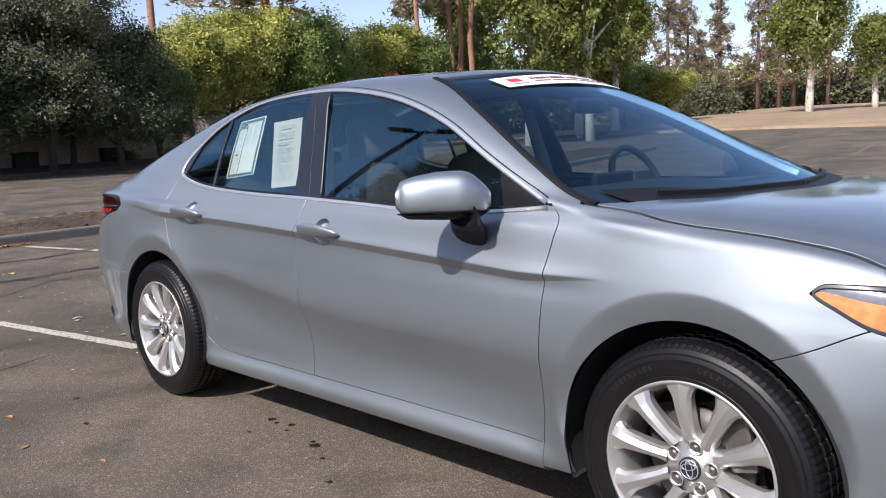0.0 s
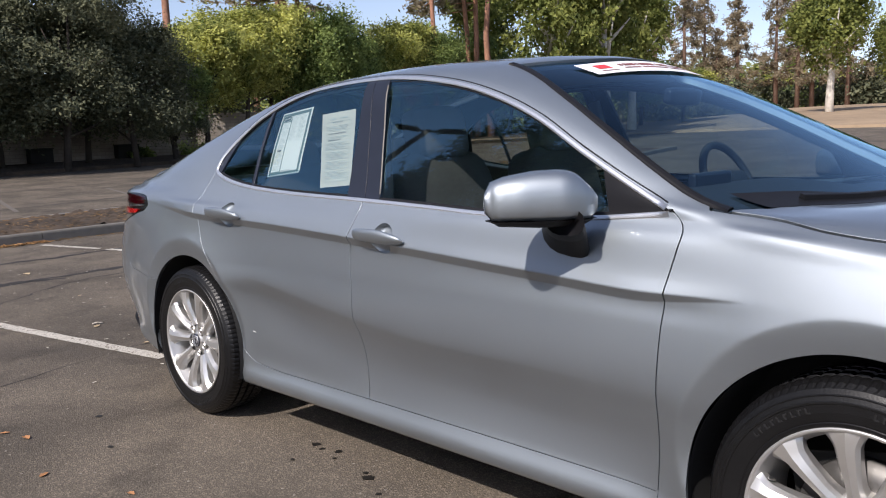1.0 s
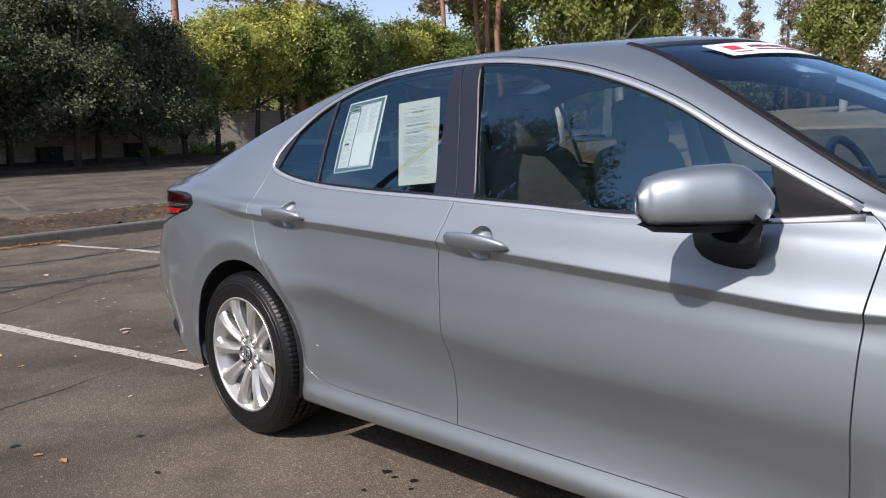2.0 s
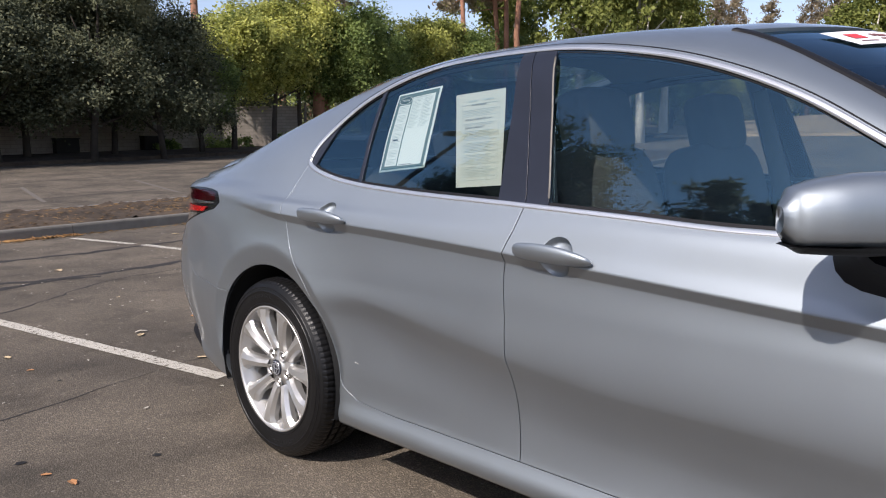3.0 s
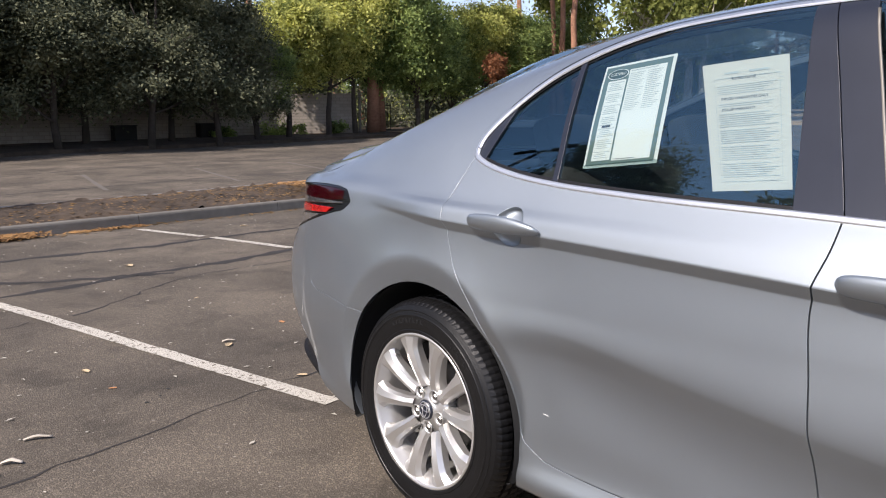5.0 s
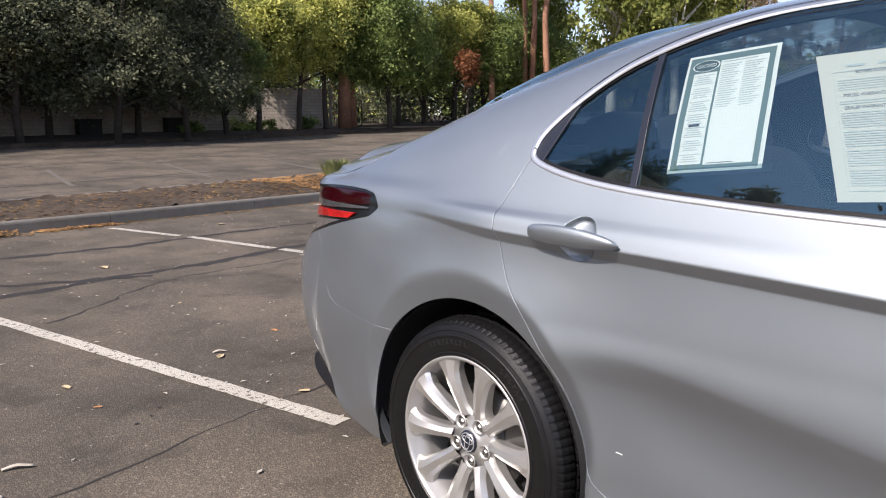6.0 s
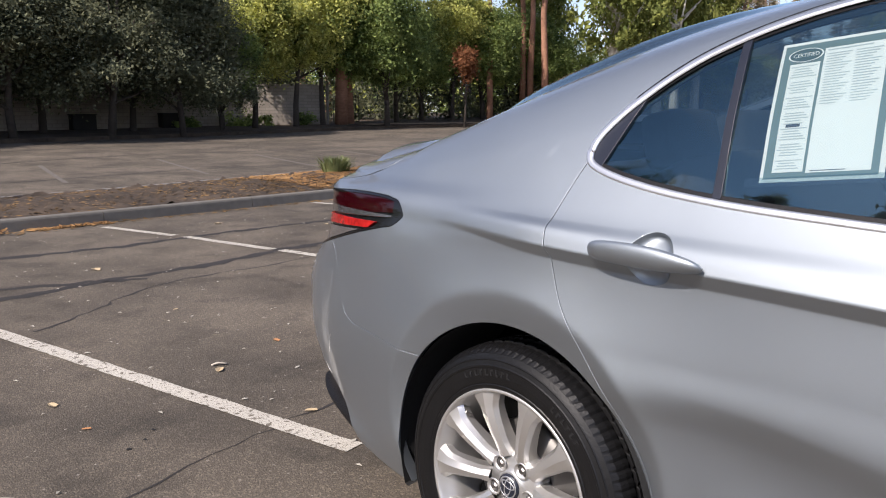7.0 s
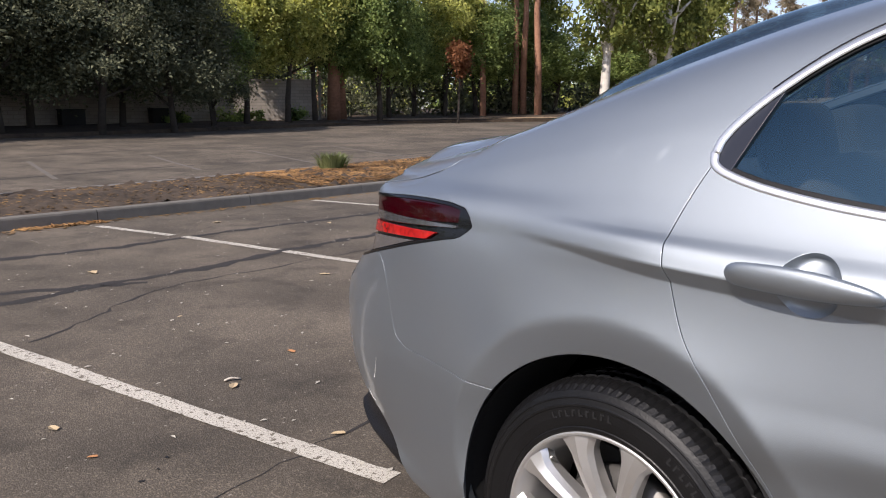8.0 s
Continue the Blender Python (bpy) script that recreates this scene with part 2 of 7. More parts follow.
M_BANNERRED = material("red_print", (0.65, 0.05, 0.06), 0.6, 0, 0, 0.04, 20)
M_TAPE = glass_material("clear_tape", (0.72, 0.78, 0.78), 0.06)
M_ASPHALT = asphalt_material()
M_LINE = worn_paint_material("worn_white_paint", (0.54, 0.505, 0.44), (0.15, 0.128, 0.10), 0.40)
M_LINEOLD = worn_paint_material("very_worn_paint", (0.155, 0.14, 0.12), (0.12, 0.105, 0.09), 0.52)
M_TAR = material("crack_sealer", (0.028, 0.024, 0.022), 0.85, 0, 0, 0.25, 9, 0.2, 90)
M_CONCRETE = material("kerb_concrete", (0.16, 0.148, 0.13), 0.9, 0, 0, 0.22, 7, 0.4, 90)
# the kerb concrete again, paler: the far kerb's sunlit top put into its colour
M_CONCRETELIT = material("pale_kerb_concrete", (0.19, 0.18, 0.165), 0.9, 0, 0, 0.22, 7, 0.4, 90)
M_SOIL = material("bed_soil", (0.062, 0.043, 0.028), 0.95, 0, 0, 0.7, 9, 0.9, 30)
M_DRY = material("dry_ground", (0.31, 0.225, 0.145), 0.95, 0, 0, 0.3, 2.5, 0.6, 20)
M_STRAW = leaf_material("straw_leaf", (0.16, 0.085, 0.038), (0.50, 0.29, 0.125), 0.1)
M_LITTER = leaf_material("dry_leaf_litter", (0.07, 0.043, 0.02), (0.36, 0.22, 0.095), 0.1)
M_OAK = leaf_material("dark_oak_leaf", (0.038, 0.050, 0.032), (0.25, 0.258, 0.155), 0.30)
M_SHRUB = leaf_material("green_leaf", (0.078, 0.120, 0.032), (0.78, 0.77, 0.24), 0.45)
M_SHRUBDARK = leaf_material("deep_green_leaf", (0.046, 0.086, 0.032), (0.42, 0.51, 0.165), 0.42)
M_PLANE = leaf_material("plane_leaf", (0.065, 0.095, 0.025), (0.36, 0.38, 0.11), 0.42)
M_CONIFER = leaf_material("brown_needle", (0.17, 0.145, 0.10), (0.52, 0.43, 0.29), 0.45)
M_AUTUMN = leaf_material("russet_leaf", (0.14, 0.06, 0.028), (0.34, 0.15, 0.075), 0.3)
M_GRASS = leaf_material("tuft_grass", (0.10, 0.13, 0.05), (0.34, 0.37, 0.17), 0.3)
M_BARK = material("grey_bark", (0.06, 0.048, 0.038), 0.95, 0, 0, 0.35, 9, 0.8, 25)
M_REDBARK = material("red_bark", (0.33, 0.17, 0.11), 0.95, 0, 0, 0.35, 9, 0.8, 25)
M_CONBARK = material("brown_bark", (0.17, 0.105, 0.075), 0.95, 0, 0, 0.35, 9, 0.8, 25)
M_WHITEBARK = material("white_bark", (0.62, 0.57, 0.50), 0.85, 0, 0, 0.3, 5, 0.4, 25)
M_IRON = material("dark_iron", (0.013, 0.013, 0.013), 0.7, 0.0, 0, 0.1, 20)
M_POLE = material("bronze_pole", (0.035, 0.032, 0.03), 0.5, 0.3, 0, 0.1, 10)

# ---- building tools ----
def mesh_from(name, verts, faces, mat, normals=None, smooth=False):
    me = bpy.data.meshes.new(name)
    me.from_pydata([tuple(v) for v in verts], [], [tuple(f) for f in faces])
    if mat:
        me.materials.append(mat)
    if smooth or normals is not None:
        me.polygons.foreach_set("use_smooth", [True] * len(me.polygons))
    if normals is not None:
        me.normals_split_custom_set_from_vertices([tuple(n) for n in normals])
    me.update()
    return me


def put(name, me, parent=None, label="", m=None):
    ob = new(name, me)
    if parent is not None:
        ob.parent = parent
    if m is not None:
        ob.matrix_local = m
    if label:
        tagged(ob, label)
    return ob


def part(name, bm, mat, parent=None, label="", smooth=False):
    """One bmesh as one object under a thing or a part."""
    me = bpy.data.meshes.new(name)
    bmesh.ops.recalc_face_normals(bm, faces=bm.faces)
    bm.to_mesh(me)
    bm.free()
    me.materials.append(mat)
    if smooth:
        me.polygons.foreach_set("use_smooth", [True] * len(me.polygons))
    return put(name, me, parent, label)


def thing(name, label, category, group="", kind="", at=None):
    ob = new(name)
    if at is not None:
        ob.matrix_basis = at
    return tagged(ob, label, category, group, kind)


def box(bm, x0, x1, y0, y1, z0, z1, bevel=0.0):
    made = bmesh.ops.create_cube(bm, size=1.0)
    bmesh.ops.transform(bm, matrix=Matrix.Translation(((x0 + x1) / 2, (y0 + y1) / 2, (z0 + z1) / 2)) @ Matrix.Diagonal((x1 - x0, y1 - y0, z1 - z0, 1)), verts=made["verts"])
    if bevel > 0:
        edges = list({e for v in made["verts"] for e in v.link_edges})
        bmesh.ops.bevel(bm, geom=edges, offset=bevel, segments=2, affect="EDGES", profile=0.6)
    return made["verts"]


def boxed(x0, x1, y0, y1, z0, z1, bevel=0.0):
    bm = bmesh.new()
    box(bm, x0, x1, y0, y1, z0, z1, bevel)
    return bm


def hermite(table):
    """A smooth curve through (x, value) pairs."""
    t = np.array(sorted(table), float)
    x, y = t[:, 0], t[:, 1]
    h = np.diff(x)
    s = np.diff(y) / h
    m = np.concatenate([[s[0]], (s[:-1] * h[1:] + s[1:] * h[:-1]) / (h[1:] + h[:-1]), [s[-1]]])
    flat = np.concatenate([[False], s[:-1] * s[1:] <= 0, [False]])
    m[flat] = 0

    def f(q):
        q = np.asarray(q, float)
        i = np.clip(np.searchsorted(x, q) - 1, 0, len(x) - 2)
        u = np.clip((q - x[i]) / h[i], -0.5, 1.5)
        return ((2 * u**3 - 3 * u**2 + 1) * y[i] + (u**3 - 2 * u**2 + u) * h[i] * m[i] + (3 * u**2 - 2 * u**3) * y[i + 1] + (u**3 - u**2) * h[i] * m[i + 1])

    return f


def ease(u):
    u = np.clip(u, 0, 1)
    return u * u * (3 - 2 * u)


def lathe(profile, n=64, close=False):
    """Verts and faces of a profile of (radius, y) turned about the y axis."""
    k = len(profile)
    verts, faces = [], []
    for i in range(n):
        a = 2 * math.pi * i / n
        verts += [(r * math.sin(a), y, r * math.cos(a)) for r, y in profile]
    for i in range(n):
        for j in range(k if close else k - 1):
            a, b = i * k + j, i * k + (j + 1) % k
            c, d = ((i + 1) % n) * k + (j + 1) % k, ((i + 1) % n) * k + j
            faces.append((a, b, c, d))
    return verts, faces


def sweep(path, outs, width, height, closed=False, ring=6):
    """A rounded strip along path; outs: the surface's outward ways. It lies on the surface and stands height proud."""
    pts = [Vector(p) for p in path]
    n = len(pts)
    verts, faces = [], []
    for i, p in enumerate(pts):
        a, b = (pts[i - 1], pts[(i + 1) % n]) if closed else (pts[max(i - 1, 0)], pts[min(i + 1, n - 1)])
        along = (b - a).normalized()
        up = Vector(outs[i]).normalized()
        across = along.cross(up).normalized()
        for k in range(ring):
            w = 1 - 2 * k / (ring - 1)
            flat = 1 - abs(w) ** 5
            verts.append(p + across * (math.copysign(abs(w) ** 0.7, w) * width / 2) + up * (flat * height - 0.002))
    for i in range(n if closed else n - 1):
        j = (i + 1) % n
        for k in range(ring - 1):
            faces.append((i * ring + k, i * ring + k + 1, j * ring + k + 1, j * ring + k))
    if not closed:
        faces += [tuple(range(ring)), tuple(reversed(range((n - 1) * ring, n * ring)))]
    return verts, faces


def tube(points, radii, sides=7):
    """A tapered round limb through points."""
    verts, faces = [], []
    pts = [Vector(p) for p in points]
    for i, p in enumerate(pts):
        along = (pts[min(i + 1, len(pts) - 1)] - pts[max(i - 1, 0)]).normalized()
        u = along.orthogonal().normalized()
        if i:
            u = (last - along * last.dot(along)).normalized()
        last = u
        v = along.cross(u)
        for k in range(sides):
            a = 2 * math.pi * k / sides
            verts.append(p + (u * math.cos(a) + v * math.sin(a)) * radii[i])
    for i in range(len(pts) - 1):
        for k in range(sides):
            j = (k + 1) % sides
            faces.append((i * sides + k, i * sides + j, (i + 1) * sides + j, (i + 1) * sides + k))
    faces += [tuple(reversed(range(sides))), tuple(range((len(pts) - 1) * sides, len(pts) * sides))]
    return verts, faces

# ---- ground, kerb, walls ----
def lie(x, y):
    """Height of the ground: level round the car, rising gently far off."""
    r = np.hypot(x, y)
    up = np.log1p(np.exp(np.clip((r - 14) / 2.0, -30, 30))) * 2.0
    slope = 0.031 + 0.010 * ease((np.arctan2(np.asarray(y, float), -np.asarray(x, float)) - 0.9) / 0.4)
    away = ease((np.asarray(y, float) + 6) / 12)
    return np.minimum(up, 60) * slope * away


def ground_sheet():
    radii = np.concatenate([np.arange(0, 16, 1.0), np.arange(16, 60, 2.0), [60, 70, 85, 110, 160, 300, 700, 2000]])
    n = 96
    verts = [(0, 0, 0)]
    for r in radii[1:]:
        for k in range(n):
            a = 2 * math.pi * k / n
            x, y = r * math.cos(a), r * math.sin(a)
            verts.append((x, y, float(lie(x, y))))
    faces = [(0, 1 + k, 1 + (k + 1) % n) for k in range(n)]
    for i in range(len(radii) - 2):
        for k in range(n):
            a, b = 1 + i * n + k, 1 + i * n + (k + 1) % n
            faces.append((a, a + n, b + n, b))
    return tagged(put("ground", mesh_from("ground", verts, faces, M_ASPHALT, smooth=True)), "worn grey asphalt of a parking lot", "ground", kind="structure")


ground_sheet()

# ---- the car's skin: one smooth surface, cut into panels ----
AXLE_F, HUB_Z, ARCH_R = 2.825, 0.325, 0.388
plan_w = hermite([(-1.085, 0.30), (-1.07, 0.46), (-1.03, 0.60), (-0.96, 0.690), (-0.86, 0.780), (-0.72, 0.846), (-0.55, 0.888), (-0.3, 0.912), (0, 0.918),
                  (0.4, 0.905), (0.8, 0.900), (1.3, 0.902), (1.9, 0.908), (2.4, 0.915), (2.8, 0.918), (3.1, 0.905), (3.35, 0.85), (3.55, 0.75), (3.7, 0.6), (3.79, 0.4)])
crease_z = hermite([(-1.1, 0.96), (-0.4, 0.935), (-0.16, 0.925), (0.2, 0.904), (0.6, 0.888), (1.16, 0.862), (1.5, 0.843), (2.0, 0.815), (2.36, 0.797), (2.55, 0.798), (3.0, 0.80), (3.4, 0.76), (3.8, 0.66)])


def guides(x):
    """Half widths and heights of the section's guide points, from the underside to the middle of the roof, at stations x."""
    W = plan_w(x)
    low = plan_w(np.where(x < -0.5, -0.5 + (x + 0.5) * 0.78, x))
    cz = crease_z(x)
    end = 0.0 * x
    fall = ease((-0.95 - x) / 0.13)  # the fall of the tail
    one = np.ones_like(x)
    d, z = [], []
    def g(dd, zz):
        d.append(dd * one)
        z.append(zz * one)
    rear = ease((-0.36 - x) / 0.7)
    g(low - 0.13, 0.165 + 0.10 * rear)
    tuck = ease((x - 0.2) / 0.28) * ease((2.55 - x) / 0.3)
    g(low - 0.048 + 0.010 * tuck, 0.192 + 0.085 * rear)
    g(low - 0.036 + 0.010 * tuck, 0.226 + 0.075 * rear)  # the sill stands proud under the doors
    fold = hermite([(-1.1, 0.56), (-0.4, 0.57), (0.0, 0.60), (0.5, 0.65), (0.9, 0.605), (1.2, 0.57), (1.6, 0.545), (2.4, 0.55), (3.0, 0.57), (3.8, 0.52)])(x)
    g(low - 0.026 - 0.019 * tuck - 0.034 * rear, 0.282 + 0.04 * rear)
    g(low - 0.019 - 0.027 * tuck - 0.017 * rear, 0.39 + 0.02 * rear)
    g(low - 0.010 - 0.015 * tuck - 0.002 * rear, fold - 0.07)
    g(low - 0.004, fold)
    g(W - 0.009 + 0.92 * (low - W) * ease((-0.55 - x) / 0.2), np.maximum(0.715, fold + 0.05))
    ends = np.maximum(ease((x - 2.35) / 0.3), ease((-0.05 - x) / 0.3))  # past the pressed crease the flank is plain
    soft = ease((0.10 - x) / 0.40) * ease((x + 1.0) / 0.60)  # the shoulder rounds off towards the tail
    g(W - 0.018 + 0.004 * ends - 0.004 * soft, cz - 0.036 - 0.03 * soft)
    g(W - 0.018 - 0.0005 * ends - 0.009 * soft, cz - 0.018 * soft)
    g(W - 0.026 - 0.012 * soft, cz + 0.035 - 0.010 * soft)
    t9d = hermite([(-1.1, 0.075), (-0.6, 0.06), (0, 0.05), (2.3, 0.046), (2.8, 0.042), (3.1, 0.038), (3.8, 0.036)])
    t9z = hermite([(-1.1, 0.99), (-0.5, 0.985), (0, 0.966), (0.5, 0.955), (1.2, 0.945), (2.0, 0.935), (2.4, 0.925), (2.8, 0.885), (3.1, 0.865), (3.4, 0.80), (3.79, 0.67)])
    g(W - t9d(x) - 0.002 * soft, np.maximum(t9z(x), cz + 0.05) - 0.30 * end)
    t10d = hermite([(-1.1, 0.12), (-0.8, 0.115), (-0.4, 0.10), (0.0, 0.083), (0.6, 0.070), (1.2, 0.068), (2.0, 0.072), (2.35, 0.072), (2.6, 0.056), (2.8, 0.055), (3.1, 0.06), (3.8, 0.05)])
    t10z = hermite([(-1.1, 1.01), (-0.7, 1.01), (-0.4, 1.012), (0.0, 1.01), (0.6, 1.0), (1.2, 0.985), (2.0, 0.968), (2.35, 0.968), (2.6, 0.945), (2.8, 0.92), (3.1, 0.895), (3.4, 0.825), (3.79, 0.69)])
    g(W - t10d(x), t10z(x) - 0.31 * end)
    g(hermite([(-1.1, 0.20), (-0.95, 0.60), (-0.8, 0.70), (-0.5, 0.755), (-0.2, 0.768), (0.2, 0.752), (0.6, 0.748), (1.2, 0.752), (1.6, 0.765), (1.872, 0.785), (2.085, 0.806), (2.3, 0.832), (2.5, 0.838), (2.8, 0.832), (3.1, 0.80), (3.4, 0.73), (3.6, 0.62), (3.79, 0.33)])(x),
      hermite([(-1.1, 1.03), (-0.8, 1.02), (-0.5, 1.045), (-0.2, 1.10), (0.2, 1.175), (0.6, 1.205), (1.2, 1.20), (1.6, 1.17), (1.872, 1.125), (2.085, 1.07), (2.3, 1.012), (2.5, 0.972), (2.8, 0.943), (3.1, 0.915), (3.4, 0.84), (3.79, 0.70)])(x) - 0.32 * end)
    g(hermite([(-1.1, 0.16), (-0.95, 0.54), (-0.8, 0.63), (-0.6, 0.675), (-0.35, 0.688), (-0.1, 0.668), (0.2, 0.648), (0.5, 0.645), (0.9, 0.655), (1.1, 0.656), (1.366, 0.664), (1.61, 0.686), (1.872, 0.731), (2.085, 0.778), (2.3, 0.812), (2.5, 0.812), (2.8, 0.79), (3.1, 0.75), (3.4, 0.68), (3.6, 0.57), (3.79, 0.28)])(x),
      hermite([(-1.1, 1.03), (-0.8, 1.04), (-0.6, 1.075), (-0.35, 1.142), (-0.1, 1.222), (0.2, 1.308), (0.5, 1.372), (0.9, 1.403), (1.1, 1.408), (1.366, 1.388), (1.61, 1.343), (1.872, 1.248), (2.085, 1.14), (2.3, 1.035), (2.5, 0.99), (2.8, 0.963), (3.1, 0.935), (3.4, 0.86), (3.79, 0.71)])(x) - 0.33 * end)
    g(hermite([(-1.1, 0.12), (-0.95, 0.46), (-0.8, 0.55), (-0.6, 0.585), (-0.35, 0.59), (-0.1, 0.575), (0.2, 0.560), (0.5, 0.555), (0.9, 0.572), (1.1, 0.58), (1.366, 0.588), (1.61, 0.605), (1.872, 0.652), (2.085, 0.70), (2.3, 0.748), (2.5, 0.762), (2.8, 0.68), (3.1, 0.62), (3.4, 0.56), (3.6, 0.46), (3.79, 0.2)])(x),
      hermite([(-1.1, 1.07), (-0.8, 1.078), (-0.6, 1.104), (-0.43, 1.150), (-0.2, 1.229), (0.0, 1.292), (0.2, 1.348), (0.5, 1.407), (0.9, 1.434), (1.1, 1.438), (1.366, 1.428), (1.61, 1.392), (1.872, 1.300), (2.085, 1.198), (2.3, 1.086), (2.5, 1.003), (2.8, 0.982), (3.1, 0.955), (3.4, 0.88), (3.79, 0.72)])(x) - 0.34 * end)
    g(hermite([(-1.1, 0.08), (-0.8, 0.36), (-0.35, 0.38), (0.5, 0.37), (1.1, 0.40), (1.61, 0.40), (2.085, 0.45), (2.5, 0.50), (2.8, 0.45), (3.1, 0.40), (3.6, 0.3), (3.79, 0.1)])(x),
      hermite([(-1.1, 1.095), (-0.8, 1.098), (-0.6, 1.120), (-0.43, 1.194), (-0.2, 1.288), (0.0, 1.353), (0.2, 1.403), (0.5, 1.444), (0.9, 1.459), (1.1, 1.462), (1.366, 1.459), (1.54, 1.450), (1.63, 1.440), (1.68, 1.426), (1.74, 1.405), (1.80, 1.382), (1.872, 1.355), (2.085, 1.266), (2.3, 1.165), (2.5, 1.067), (2.66, 1.0), (2.8, 0.992), (3.1, 0.968), (3.4, 0.895), (3.79, 0.73)])(x) - 0.345 * end)
    g(0.0, hermite([(-1.1, 1.10), (-0.8, 1.103), (-0.6, 1.125), (-0.43, 1.210), (-0.2, 1.304), (0.0, 1.370), (0.2, 1.418), (0.5, 1.456), (0.9, 1.468), (1.1, 1.470), (1.366, 1.469), (1.58, 1.464), (1.70, 1.457), (1.74, 1.446), (1.80, 1.422), (1.872, 1.392), (2.085, 1.303), (2.3, 1.207), (2.5, 1.107), (2.7, 1.01), (2.85, 0.992), (3.1, 0.97), (3.4, 0.90), (3.79, 0.735)])(x) - 0.345 * end)
    z = np.array(z)
    return np.array(d), np.where(z > 0.72, z - (z - 0.72) * 0.97 * fall, z)


STEPS = [2, 3, 4, 6, 12, 14, 14, 16, 14, 8, 8, 5, 9, 9, 4, 6, 7]


def skin(inset=0.0):
    """Grid of the right side: positions and outward normals."""
    x = np.concatenate([np.linspace(-1.084, -0.9, 28)[:-1], np.arange(-0.9, -0.55, 0.0125), np.arange(-0.55, 0.55, 0.0085), np.arange(0.55, 2.25, 0.0125), np.arange(2.25, 3.45, 0.0085), np.linspace(3.45, 3.785, 24)])
    d, z = guides(x)
    seg = np.hypot(np.diff(d, axis=0), np.diff(z, axis=0)) ** 0.75 + 1e-6
    s = np.vstack([np.zeros_like(x), np.cumsum(seg, 0)])
    h = np.diff(s, axis=0)
    def slopes(v):
        k = np.diff(v, axis=0) / h
        m = np.empty_like(v)
        m[1:-1] = (k[:-1] * h[1:] + k[1:] * h[:-1]) / (h[1:] + h[:-1])
        m[0], m[-1] = k[0], k[-1]
        return m
    md, mz = slopes(d), slopes(z)
    mz[-1] = 0
    rows_d, rows_z = [], []
    for i, n in enumerate(STEPS):
        for u in np.arange(n) / n:
            a, b, c, e = 2 * u**3 - 3 * u**2 + 1, u**3 - 2 * u**2 + u, 3 * u**2 - 2 * u**3, u**3 - u**2
            rows_d.append(a * d[i] + b * h[i] * md[i] + c * d[i + 1] + e * h[i] * md[i + 1])
            rows_z.append(a * z[i] + b * h[i] * mz[i] + c * z[i + 1] + e * h[i] * mz[i + 1])
    rows_d.append(d[-1])
    rows_z.append(z[-1])
    D, Z = np.array(rows_d).T, np.array(rows_z).T
    X = np.repeat(x[:, None], D.shape[1], 1)
    # the pressed crease along the doors
    amp = 0.020 * ease((X + 0.28) / 0.42) * ease((2.60 - X) / 0.35)
    u = Z - crease_z(X)
    D = D + np.where(Z < 1.1, amp * np.where(u >= 0, np.exp(-np.abs(u) / 0.07), np.clip(1 + u / (0.005 + 1.15 * amp), 0, 1)), 0)
    # the folded edge low on the doors, under which the flank leans in
    low_fold = hermite([(0.2, 0.66), (0.55, 0.652), (0.9, 0.607), (1.2, 0.572), (1.6, 0.547), (2.4, 0.55)])(np.clip(X, 0.2, 2.4))
    under = np.clip(low_fold - Z, 0, 1)
    D = D - 0.0125 * (1 - np.exp(-under / 0.055)) * (1 - ease((under - 0.09) / 0.20)) * ease((X - 0.36) / 0.3) * ease((2.3 - X) / 0.5)
    # swollen arches that tuck in towards the opening
    for cx in (0.0, AXLE_F):
        r = np.hypot(X - cx, Z - HUB_Z)
        crest = 0.392 + 0.070 * np.maximum(0, (Z - HUB_Z) / (r + 1e-6)) ** 0.55
        lip = 0.017 * np.exp(-np.maximum(r - crest, 0) / 0.115) - 0.33 * 0.0035 * np.log1p(np.exp(np.clip((crest - r) / 0.0035, -40, 30)))
        D = D + lip * ease((Z - 0.2) / 0.12) * ease((0.94 - Z) / 0.22)
    # the boot's edge stands further forward than the bumper
    X = np.where(X < -0.85, X - (X + 0.85) * (0.42 * ease((Z - 0.74) / 0.15) + 0.16 * ease((Z - 0.84) / 0.10) + 0.24 * ease((Z - 0.93) / 0.06)), X)
    # the boot lid and the tail's shoulders are one even sheet
    calm = ease((-0.48 - X) / 0.14) * ease((Z - 0.965) / 0.03)
    calm[:, -1] = calm[:, :70] = calm[0] = calm[-1] = 0
    for _ in range(70):
        for F in (Z, D):
            F[1:-1, 1:-1] += 0.5 * calm[1:-1, 1:-1] * ((F[2:, 1:-1] + F[:-2, 1:-1] + F[1:-1, 2:] + F[1:-1, :-2]) / 4 - F[1:-1, 1:-1])
    P = np.stack([X, -D, Z], -1)
    gx, gs = np.gradient(P, axis=0), np.gradient(P, axis=1)
    N = np.cross(gs, gx)
    N /= np.linalg.norm(N, axis=-1, keepdims=True) + 1e-12
    if N[150, 30, 1] > 0:
        N = -N
    N[:, -1, 1] = 0
    N /= np.linalg.norm(N, axis=-1, keepdims=True) + 1e-12
    return P - N * inset, N


SKIN, SKIN_N = skin()


